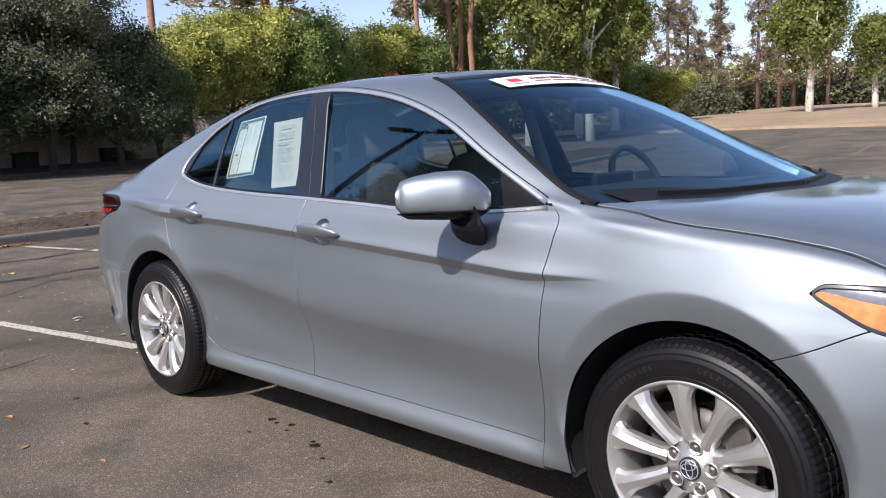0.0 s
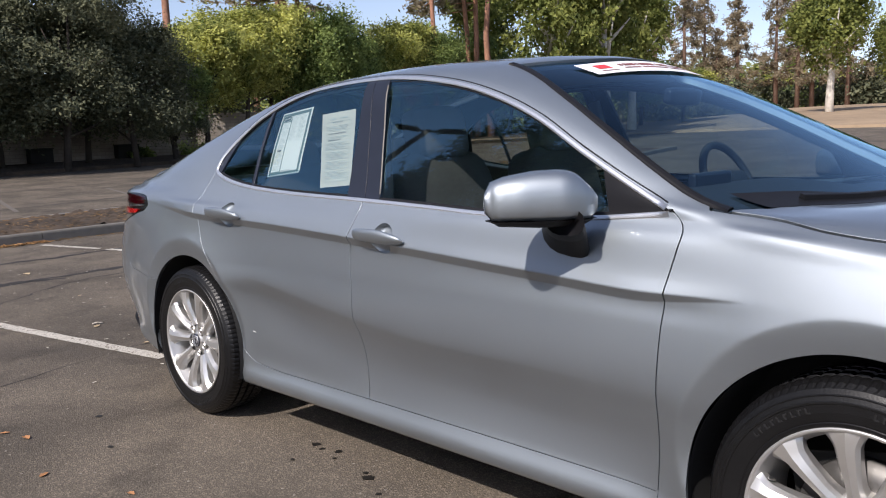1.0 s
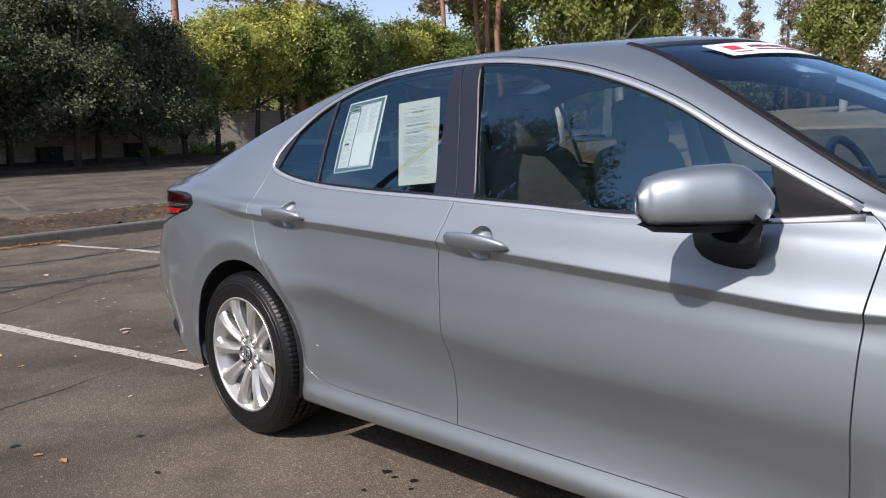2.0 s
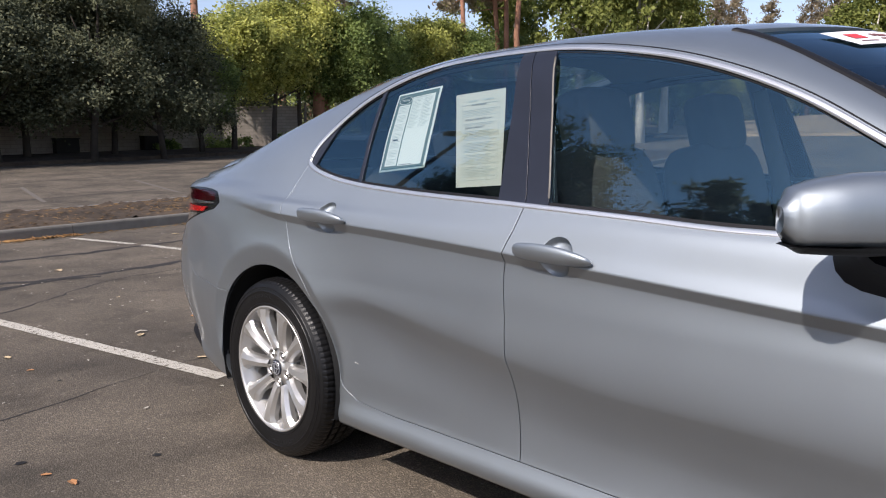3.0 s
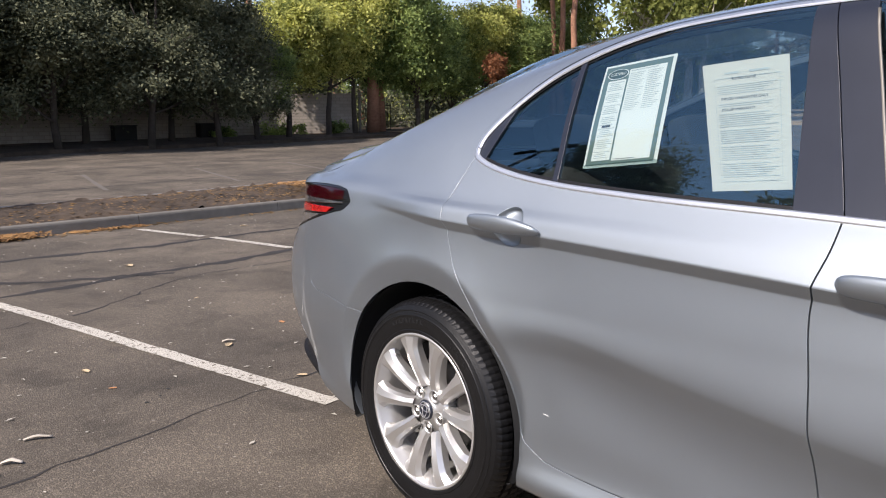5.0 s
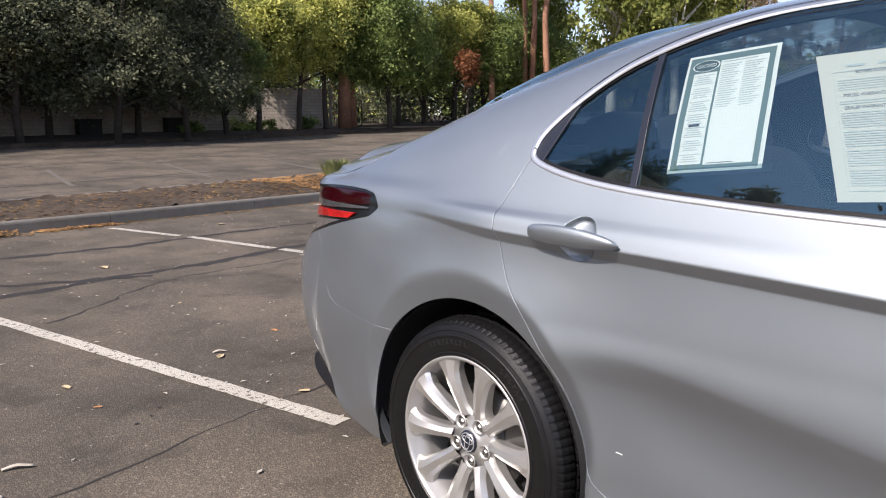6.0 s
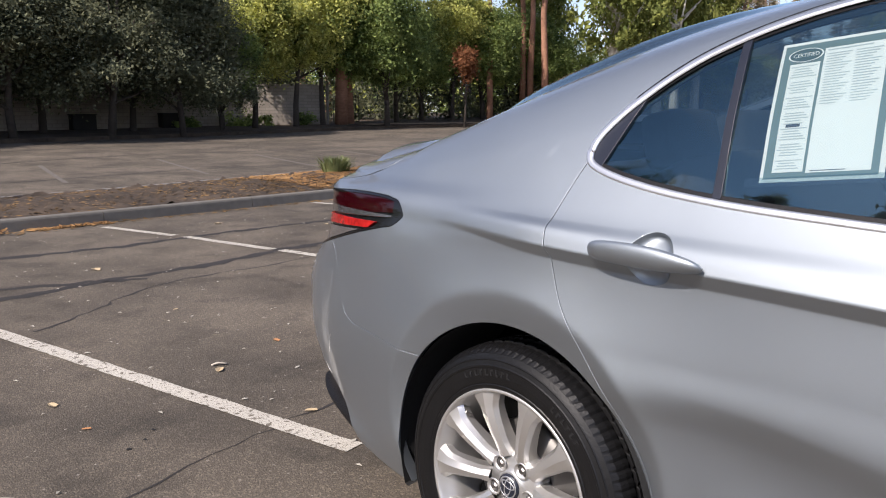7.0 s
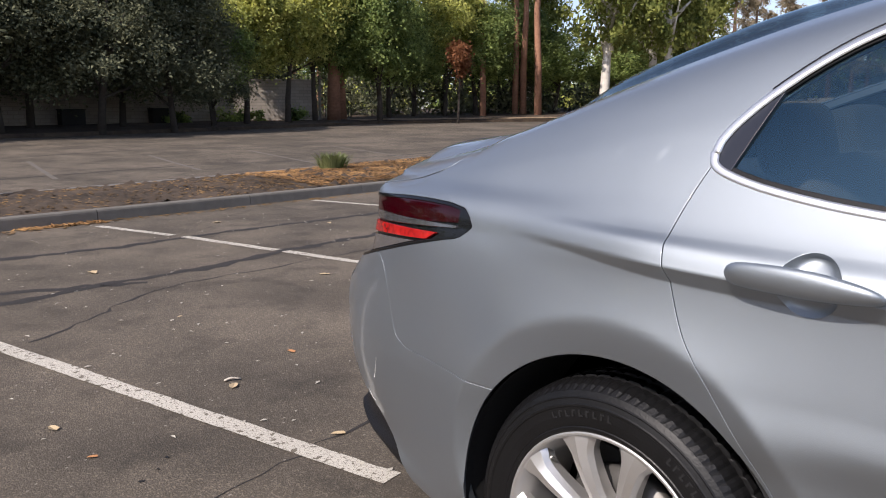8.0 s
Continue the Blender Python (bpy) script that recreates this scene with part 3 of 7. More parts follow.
def cut(tests, inset=0.0, rim=0.012, limits=None):
    """The part of the skin where all tests are above nought, with a turned-in edge: verts, faces, normals."""
    P, N = SKIN - SKIN_N * inset, SKIN_N
    vals = np.stack([t(SKIN[..., 0], -SKIN[..., 1], SKIN[..., 2]) for t in tests], -1)
    inside = (vals > 0).all(-1)
    quad_in = inside[:-1, :-1] & inside[1:, :-1] & inside[1:, 1:] & inside[:-1, 1:]
    out_all = np.zeros_like(quad_in)
    for k in range(vals.shape[-1]):
        o = vals[..., k] <= 0
        out_all |= o[:-1, :-1] & o[1:, :-1] & o[1:, 1:] & o[:-1, 1:]
    verts, norms, faces, index = [], [], [], {}
    def vert(p, n):
        key = (round(p[0], 5), round(p[1], 5), round(p[2], 5))
        if key not in index:
            index[key] = len(verts)
            verts.append(p)
            norms.append(n)
        return index[key]
    for i, j in zip(*np.nonzero(~out_all)):
        ring = ((i, j), (i + 1, j), (i + 1, j + 1), (i, j + 1))
        poly = [(P[c], N[c], vals[c]) for c in ring]
        if not quad_in[i, j]:
            for k in range(vals.shape[-1]):
                done = []
                for a, b in zip(poly, poly[1:] + poly[:1]):
                    if a[2][k] > 0:
                        done.append(a)
                    if (a[2][k] > 0) != (b[2][k] > 0):
                        u = a[2][k] / (a[2][k] - b[2][k])
                        done.append(tuple(p + (q - p) * u for p, q in zip(a, b)))
                poly = done
                if len(poly) < 3:
                    break
            if len(poly) < 3:
                continue
        f = []
        for p, n, _ in poly:
            v = vert(p, n)
            if v not in f:
                f.append(v)
        if len(f) > 2:
            faces.append(f)
    if not faces:
        return [], [], []
    a, b, c = (np.array(verts[k]) for k in faces[len(faces) // 2][:3])
    if np.cross(b - a, c - a) @ norms[faces[len(faces) // 2][0]] < 0:
        faces = [f[::-1] for f in faces]
    if rim > 0:
        count = {}
        for f in faces:
            for a, b in zip(f, f[1:] + f[:1]):
                count[(a, b)] = count.get((a, b), 0) + 1
        edges = [e for e in count if (e[1], e[0]) not in count]
        base = {}
        for a, b in edges:
            if abs(verts[a][1]) < 1e-4 and abs(verts[b][1]) < 1e-4:
                continue
            side = np.cross(norms[a], np.array(verts[b]) - verts[a])
            side = -side / (np.linalg.norm(side) + 1e-9)
            base.setdefault(a, []).append(side)
            base.setdefault(b, []).append(side)
        # the pressed edge: a rounded lip, then the turned-in flange
        lip = {}
        for v, sides in base.items():
            side = np.mean(sides, 0)
            side = side / (np.linalg.norm(side) + 1e-9)
            ids = []
            r = min(0.0012, rim * 0.25)
            for out, down, n in ((1.0, 1.0, side), (1.0, rim / r, side)):
                verts.append(np.array(verts[v]) + side * r * out - norms[v] * r * down)
                norms.append(n)
                ids.append(len(verts) - 1)
            lip[v] = ids
        for a, b in edges:
            if a in lip and b in lip:
                faces.append([b, a, lip[a][0], lip[b][0]])
                faces.append([lip[b][0], lip[a][0], lip[a][1], lip[b][1]])
    return verts, faces, norms


def smooth_pane(data, inset, over):
    """Lays a cut pane on an even, gently bowed surface, as blown glass is: over 1 the flank (y of x and z), over 2 the top (z of x and y)."""
    verts, faces, norms = data
    v = np.array(verts)
    a, b = v[:, 0], v[:, 3 - over]
    ca, cb = a.mean(), b.mean()
    def terms(a, b):
        a, b = a - ca, (b if over == 2 else b - cb)
        return np.stack([a * 0 + 1, a, a * a, a**3, b * b, a * b * b, b**4, a * a * b * b] if over == 2 else [a * 0 + 1, a, a * a, a**3, b, b * b, a * b, a * b * b, a * a * b], -1)
    fit = np.linalg.lstsq(terms(a, b), v[:, over], rcond=None)[0]
    e = 1e-3
    ga = (terms(a + e, b) - terms(a - e, b)) @ fit / (2 * e)
    gb = (terms(a, b + e) - terms(a, b - e)) @ fit / (2 * e)
    w = terms(a, b) @ fit
    n = np.zeros_like(v)
    n[:, 0], n[:, 3 - over], n[:, over] = -ga, -gb, 1.0
    if over == 1:
        n = -n
    n /= np.linalg.norm(n, axis=1, keepdims=True)
    v[:, over] = w
    v = v - n * inset
    return list(v), faces, list(n)


def mirrored(data):
    verts, faces, norms = data
    flip = np.array([1, -1, 1])
    return [v * flip for v in map(np.array, verts)], [f[::-1] for f in faces], [n * flip for n in map(np.array, norms)]


def panel(name, tests, mat, parent, inset=0.0, rim=0.030, label="", both=True, joined=False, pane=0):
    """A panel of the skin on the right, and its twin on the left; joined: one panel across the middle."""
    data = cut(tests, inset, rim)
    if pane:
        data = smooth_pane(cut(tests, 0.0, 0.0), inset, pane)
    twin = mirrored(data)
    if joined:
        n = len(data[0])
        data = (list(data[0]) + list(twin[0]), list(data[1]) + [[k + n for k in f] for f in twin[1]], list(data[2]) + list(twin[2]))
    obs = [put(name, mesh_from(name, *data[:2], mat, data[2]), parent, label)]
    if both and not joined:
        obs.append(put(name, mesh_from(name, *twin[:2], mat, twin[2]), parent, label))
    return obs


# outlines on the flank, as curves of x over z or z over x
TIP = 0.140
dlo_top = hermite([(0.140, 1.104), (0.1415, 1.116), (0.147, 1.132), (0.158, 1.150), (0.18, 1.177), (0.245, 1.236), (0.32, 1.287), (0.42, 1.332), (0.52, 1.364), (0.634, 1.389), (0.85, 1.408), (1.075, 1.412), (1.366, 1.388), (1.61, 1.338), (1.872, 1.243), (2.085, 1.130), (2.25, 1.047), (2.37, 0.990)])
dlo_low = hermite([(0.140, 1.104), (0.1415, 1.096), (0.147, 1.087), (0.158, 1.079), (0.18, 1.070), (0.22, 1.058), (0.28, 1.045), (0.36, 1.032), (0.45, 1.022), (0.69, 1.006), (1.17, 0.989), (1.5, 0.976), (1.81, 0.964), (2.1, 0.966), (2.37, 0.986)])
door_f = hermite([(0.1, 2.345), (0.268, 2.350), (0.45, 2.364), (0.6, 2.371), (0.76, 2.380), (0.82, 2.386), (0.9, 2.402), (0.937, 2.408), (0.96, 2.40), (0.99, 2.37), (1.05, 2.33)])
door_m = hermite([(0.1, 1.19), (0.286, 1.183), (0.5, 1.170), (0.665, 1.163), (0.80, 1.152), (0.86, 1.160), (0.93, 1.178), (0.99, 1.183), (1.2, 1.125), (1.412, 1.072), (1.5, 1.05)])
door_r = hermite([(0.1, 0.475), (0.28, 0.475), (0.294, 0.462), (0.31, 0.435), (0.337, 0.403), (0.40, 0.386), (0.473, 0.364), (0.54, 0.33), (0.609, 0.283), (0.67, 0.241), (0.74, 0.194), (0.79, 0.160), (0.843, 0.137), (0.9, 0.120), (0.935, 0.112), (0.965, 0.107), (1.0, 0.112), (1.03, 0.120), (1.085, 0.142), (1.2, 0.2)])
sill_rise = hermite([(0.3, 0.305), (0.45, 0.296), (0.505, 0.288), (0.6, 0.2805), (0.7, 0.278), (2.5, 0.278)])
sill_z = lambda x: sill_rise(np.clip(x, 0.3, 2.5))
G = 0.0026


def in_dlo(grow=0.0):
    return lambda x, d, z: np.where((x < TIP - grow) | (x > 2.372 + grow), -0.02, np.minimum(dlo_top(np.clip(x, TIP, 2.37)) + grow - z, z - dlo_low(np.clip(x, TIP, 2.37)) + grow))


def off_dlo(grow=0.0):
    f = in_dlo(grow)
    return lambda x, d, z: -f(x, d, z)


def off_arch(grow=0.0):
    return lambda x, d, z: np.minimum(np.hypot(x, z - HUB_Z), np.hypot(x - AXLE_F, z - HUB_Z)) - ARCH_R - grow


hood_z = hermite([(2.40, 1.002), (2.45, 0.996), (2.52, 0.987), (2.566, 0.982), (2.634, 0.973), (2.72, 0.957), (2.796, 0.947), (2.913, 0.936), (3.048, 0.920), (3.196, 0.890), (3.26, 0.868), (3.5, 0.80), (3.79, 0.62)])
screen_d = hermite([(1.4, 0.48), (1.52, 0.505), (1.69, 0.545), (1.9, 0.632), (2.1, 0.703), (2.3, 0.762), (2.45, 0.795), (2.6, 0.81)])
screen_top = lambda d: 1.735 - 0.38 * d**2 - 0.1 * d**4
screen_low = lambda d: 2.80 - 0.42 * d**2 - 0.12 * d**4
back_top = lambda d: 0.60 - 0.35 * d**2
back_low = lambda d: -0.47 + 0.30 * d**2
back_d = hermite([(-0.8, 0.64), (-0.5, 0.62), (-0.2, 0.585), (0.1, 0.555), (0.35, 0.53), (0.6, 0.51)])
deck_d = hermite([(-1.1, 0.742), (-0.95, 0.744), (-0.8, 0.745), (-0.7, 0.745), (-0.66, 0.741), (-0.627, 0.734), (-0.604, 0.718), (-0.585, 0.685), (-0.56, 0.645), (-0.5, 0.62), (-0.4, 0.61)])
bump_seam = hermite([(-1.1, 0.82), (-0.9, 0.818), (-0.785, 0.815), (-0.763, 0.808), (-0.722, 0.755), (-0.694, 0.692), (-0.671, 0.638), (-0.630, 0.610), (-0.547, 0.600), (-0.466, 0.595), (-0.3, 0.580), (0, 0.55)])
lamp_top = hermite([(-1.1, 0.948), (-0.93, 0.958), (-0.8, 0.966), (-0.62, 0.974), (-0.53, 0.973), (-0.45, 0.967), (-0.41, 0.956), (-0.395, 0.942), (-0.386, 0.928), (-0.38, 0.915)])
lamp_low = hermite([(-1.1, 0.755), (-1.0, 0.770), (-0.8, 0.815), (-0.6, 0.862), (-0.48, 0.888), (-0.42, 0.902), (-0.392, 0.920), (-0.38, 0.93)])
head_top = hermite([(3.12, 0.812), (3.135, 0.826), (3.17, 0.833), (3.27, 0.832), (3.5, 0.80), (3.79, 0.66)])
head_low = hermite([(3.12, 0.812), (3.135, 0.800), (3.17, 0.780), (3.24, 0.742), (3.3, 0.725), (3.5, 0.68), (3.79, 0.58)])
nose_seam = hermite([(2.9, 0.60), (3.04, 0.648), (3.14, 0.69), (3.24, 0.738), (3.3, 0.76)])

in_tail_lamp = lambda x, d, z: np.where(x < -0.385, np.minimum(lamp_top(x) - z, z - lamp_low(x)), -0.05)
off_tail_lamp = lambda x, d, z: np.where(x < -0.37, np.maximum(z - lamp_top(x), lamp_low(x) - z) - 0.003, 0.05)
in_head_lamp = lambda x, d, z: np.where(x > 3.119, np.minimum(head_top(x) - z, z - head_low(x)), -0.05)
off_head_lamp = lambda x, d, z: np.where(x > 3.11, np.maximum(z - head_top(x), head_low(x) - z) - 0.003, 0.05)
in_screen = lambda x, d, z: np.where((x > 1.3) & (x < 2.9) & (z > 0.9), np.minimum(np.minimum(x - screen_top(d), screen_low(d) - x), np.where(x < 2.58, screen_d(np.clip(x, 1.4, 2.6)) - d, 0.79 - d)), -0.5)
in_back = lambda x, d, z: np.where((x < 0.9) & (x > -0.7) & (z > 1.0), np.minimum(np.minimum(back_top(d) - x, x - back_low(d)), back_d(np.clip(x, -0.8, 0.6)) - d), -0.5)
in_hood = lambda x, d, z: np.where(x > 2.4, np.minimum(z - hood_z(x), x - screen_low(d) - 0.02), -0.5)
in_deck = lambda x, d, z: np.where(x < -0.3, np.minimum(np.minimum(deck_d(x) - d, back_low(d) - 0.012 - x), z - 0.70), -0.5)

car = thing("car", "silver metallic four-door sedan parked on the asphalt lot", "car", at=pose(0, 0, 0.02))
near_flank = lambda x, d, z: 1.112 - z
behind_nose = lambda x, d, z: np.where(x > 2.9, z - nose_seam(np.clip(x, 2.9, 3.3)), np.where(x > 2.83, z - 0.57, 0.2))

CUPS = ((1.336, 0.866), (0.366, 0.907))
off_cup = lambda x, d, z: np.minimum(np.hypot((x - CUPS[0][0]) / 1.02, z - CUPS[0][1]), np.hypot((x - CUPS[1][0]) / 1.02, z - CUPS[1][1])) - 0.051
front_doors = panel("front_door", [lambda x, d, z: door_f(z) - x - G, lambda x, d, z: x - door_m(z) - G, lambda x, d, z: z - sill_z(x) - G, lambda x, d, z: dlo_low(np.clip(x, 0.13, 2.36)) - z, near_flank, off_cup], M_PAINT, car)
rear_doors = panel("rear_door", [lambda x, d, z: door_m(z) - x - G, lambda x, d, z: x - door_r(z) - G, lambda x, d, z: z - sill_z(x) - G, lambda x, d, z: np.where(x > TIP, dlo_low(np.clip(x, TIP, 2.36)), 1.104) - z, off_arch(), near_flank, off_cup], M_PAINT, car)
panel("fender", [lambda x, d, z: x - door_f(z) - G, lambda x, d, z: np.where(x > 2.45, hood_z(np.clip(x, 2.45, 3.79)) - z - G, np.where(x > 2.30, 0.996 + (x - 2.37) * 0.12 - z, -0.1)), off_arch(), behind_nose, off_head_lamp, lambda x, d, z: 3.26 - x, lambda x, d, z: z - 0.205], M_PAINT, car, rim=0.012)
panel("front_bumper", [lambda x, d, z: np.where(x > 3.26, 0.3, -behind_nose(x, d, z) - G * 2), off_arch(), off_head_lamp, lambda x, d, z: x - 2.9, lambda x, d, z: hood_z(np.clip(x, 2.45, 3.79)) - z - G], M_PAINT, car)
panel("hood", [lambda x, d, z: in_hood(x, d, z) - G], M_PAINT, car, rim=0.008, joined=True)
# the body side: sill, quarter panel, roof rail and pillars in one pressing
door_zone = lambda x, d, z: np.minimum(np.minimum(door_f(z) - x, x - door_r(z)), np.minimum(z - sill_z(x), np.where(x > TIP, dlo_low(np.clip(x, TIP, 2.36)), 1.104) - z))
roof_d = hermite([(0.3, 0.53), (0.6, 0.555), (1.1, 0.575), (1.5, 0.555), (1.7, 0.53)])
in_roof = lambda x, d, z: np.where(z > 1.2, np.minimum(np.minimum(x - back_top(d) - 0.006, screen_top(d) - x - 0.006), roof_d(np.clip(x, 0.3, 1.7)) - d), -0.5)
panel("body_side", [lambda x, d, z: -door_zone(x, d, z) - G * 0.4, off_dlo(-0.002), off_arch(), off_tail_lamp,
                    lambda x, d, z: np.where(z > 0.99, 2.62, door_f(z)) - x - G * 0.4, lambda x, d, z: np.where((x > 2.30) & (z < 1.05), np.where(x > 2.45, z - 0.975, z - 0.996 - (x - 2.37) * 0.12) , 0.3) + np.where(z < 0.9, 1.0, 0.0),
                    lambda x, d, z: -in_screen(x, d, z) - 0.003, lambda x, d, z: -in_back(x, d, z) - 0.003, lambda x, d, z: -in_deck(x, d, z) - 0.004, lambda x, d, z: -in_roof(x, d, z) - 0.001,
                    lambda x, d, z: np.where(x < -0.28, z - bump_seam(np.clip(x, -1.1, 0)) - 0.001, 0.2), lambda x, d, z: np.where((x > 2.2) & (z > 0.9), 2.45 + (0.80 - d) * 0.6 - x, 0.3), lambda x, d, z: -in_hood(x, d, z) - 0.001], M_PAINT, car)
panel("roof", [lambda x, d, z: in_roof(x, d, z) - 0.001], M_PAINT, car, joined=True)
panel("rear_bumper", [lambda x, d, z: np.where(x < -0.28, bump_seam(np.clip(x, -1.1, 0)) - z - 0.002, -0.2), off_arch(), off_tail_lamp,
                      lambda x, d, z: z - np.interp(x, [-1.1, -0.95, -0.892, -0.80, -0.738, -0.672, -0.6], [0.45, 0.43, 0.40, 0.355, 0.318, 0.26, 0.2])], M_PAINT, car)
panel("lower_valance", [lambda x, d, z: np.interp(x, [-1.1, -0.95, -0.892, -0.80, -0.738, -0.672, -0.6], [0.45, 0.43, 0.40, 0.355, 0.318, 0.26, 0.2]) - z - 0.003, lambda x, d, z: -0.45 - x], M_BLACK, car, 0.012)
panel("boot_lid", [lambda x, d, z: in_deck(x, d, z) - 0.004, off_tail_lamp], M_PAINT, car, joined=True)
panel("windscreen", [in_screen], M_SCREEN, car, 0.006, 0.004, "clear laminated windscreen", joined=True, pane=2)
rear_panes = panel("rear_window", [in_back], M_BACKGLASS, car, 0.005, 0.004, "tinted rear window", joined=True)
# the pane bows up between the pillars
for pane in (rear_panes if isinstance(rear_panes, (list, tuple)) else [rear_panes]):
    for v in pane.data.vertices:
        v.co.z += 0.024 * float(ease(in_back(np.float64(v.co.x), np.float64(abs(v.co.y)), np.float64(v.co.z)) / 0.14) * ease((back_top(np.float64(abs(v.co.y))) - v.co.x) / 0.55))

# side glass, pillars' black covers and the dividing bar
def line_x(a, b):
    return lambda z: a[0] + (z - a[1]) * (b[0] - a[0]) / (b[1] - a[1])


b_rear, b_mid, b_front = line_x((1.031, 1.391), (1.081, 1.006)), line_x((1.072, 1.412), (1.183, 0.99)), line_x((1.155, 1.391), (1.258, 0.994))
q_bar = line_x((0.430, 1.323), (0.458, 1.027))
sail_x = line_x((2.146, 1.081), (2.182, 0.978))
panel("quarter_glass", [in_dlo(-0.006), lambda x, d, z: q_bar(z) - 0.012 - x, lambda x, d, z: x - 0.186 - (z - 1.105) * 0.40], M_GLASS, car, 0.010, 0.004, "small tinted quarter window", pane=1)
panel("rear_door_glass", [in_dlo(-0.006), lambda x, d, z: x - q_bar(z) - 0.004, lambda x, d, z: b_rear(z) + 0.01 - x], M_GLASS, car, 0.010, 0.004, "tinted rear door window", pane=1)
panel("front_door_glass", [in_dlo(-0.006), lambda x, d, z: x - b_front(z) + 0.01, lambda x, d, z: sail_x(z) + 0.005 - x], M_GLASS, car, 0.010, 0.004, "tinted front door window", pane=1)
panel("pillar_cover", [in_dlo(-0.003), lambda x, d, z: x - b_rear(z), lambda x, d, z: b_mid(z) - 0.002 - x], M_GLOSSBLACK, car, 0.003, 0.01, "black pillar cover")
panel("pillar_cover", [in_dlo(-0.003), lambda x, d, z: x - b_mid(z) - 0.002, lambda x, d, z: b_front(z) - x], M_GLOSSBLACK, car, 0.003, 0.01, "black pillar cover")
panel("corner_moulding", [in_dlo(-0.004), lambda x, d, z: 0.188 + (z - 1.105) * 0.40 - x], M_GLOSSBLACK, car, 0.004, 0.008, "black corner moulding")
panel("division_bar", [in_dlo(-0.006), lambda x, d, z: x - q_bar(z) + 0.012, lambda x, d, z: q_bar(z) + 0.004 - x], M_GLOSSBLACK, car, 0.004, 0.008)
panel("mirror_sail", [in_dlo(-0.003), lambda x, d, z: x - sail_x(z)], M_BLACK, car, 0.004, 0.01, "black mirror corner cover")
# black frame line inside the windows
panel("window_seal", [in_dlo(-0.002), off_dlo(-0.012), lambda x, d, z: np.maximum(b_rear(z) - x, x - b_front(z))], M_BLACK, car, 0.006, 0.006)
# dark lining behind the shut lines
panel("inner_shell", [off_dlo(0.0), off_arch(0.004), lambda x, d, z: 1.42 - z, lambda x, d, z: z - 0.21, lambda x, d, z: np.minimum(x + 0.95, 2.6 - x), lambda x, d, z: -in_screen(x, d, z), lambda x, d, z: -in_back(x, d, z)], M_INNER, car, 0.036, 0.0)


def on_skin(x, z, lift=0.0):
    """A place on the right flank at x and z (below the roof rail), and the way out of it."""
    i = int(np.clip(np.searchsorted(SKIN[:, 0, 0], x), 1, len(SKIN) - 1))
    f = (x - SKIN[i - 1, 0, 0]) / (SKIN[i, 0, 0] - SKIN[i - 1, 0, 0])
    col, nor = SKIN[i - 1] * (1 - f) + SKIN[i] * f, SKIN_N[i - 1] * (1 - f) + SKIN_N[i] * f
    j = int(np.clip(np.searchsorted(col[:, 2], z), 1, len(col) - 1))
    g = (z - col[j - 1, 2]) / (col[j, 2] - col[j - 1, 2] + 1e-9)
    p, n = col[j - 1] * (1 - g) + col[j] * g, nor[j - 1] * (1 - g) + nor[j] * g
    n = n / np.linalg.norm(n)
    return Vector(p + n * lift), Vector(n)


def strip(name, pts, width, height, mat, lift=0.0, closed=False, label=""):
    """A moulding along points (x, z) of the flank, on both sides."""
    pairs = [on_skin(x, z, lift) for x, z in pts]
    v, f = sweep([p for p, _ in pairs], [n for _, n in pairs], width, height, closed)
    obs = [put(name, mesh_from(name, v, f, mat, smooth=True), car, label)]
    obs.append(put(name, mesh_from(name, [(p[0], -p[1], p[2]) for p in v], [t[::-1] for t in f], mat, smooth=True), car, label))
    return obs


xs_tip = np.array([0.1402, 0.1408, 0.142, 0.1445, 0.148, 0.153, 0.16, 0.168, 0.178, 0.19])
xs_low = np.concatenate([xs_tip, np.linspace(0.21, 2.36, 70)])
xs_top = np.concatenate([xs_tip, np.linspace(0.21, 2.35, 90)])
trim_path = [(x, float(dlo_low(x)) - 0.004) for x in xs_low[::-1]] + [(TIP - 0.002, 1.104)] + [(x, float(dlo_top(x)) - 0.002) for x in xs_top]
strip("window_trim", trim_path, 0.0175, 0.0045, M_CHROME, label="bright moulding round the side windows")
strip("roof_seal", [(x, float(dlo_top(x)) + 0.0095) for x in xs_top if x > 0.2], 0.006, 0.0026, M_BLACK)
strip("pillar_strip", [(float(b_front(z)) + 0.002, z) for z in np.linspace(1.006, 1.382, 12)], 0.006, 0.0025, M_DULLTRIM)

# ---- wheels ----
def both_sides(name, verts, faces, mat, parent, label="", smooth=False):
    """A part on the right side and its twin on the left."""
    a = put(name, mesh_from(name, verts, faces, mat, smooth=smooth), parent, label)
    b = put(name, mesh_from(name, [(v[0], -v[1], v[2]) for v in verts], [tuple(reversed(f)) for f in faces], mat, smooth=smooth), parent, label)
    return a, b


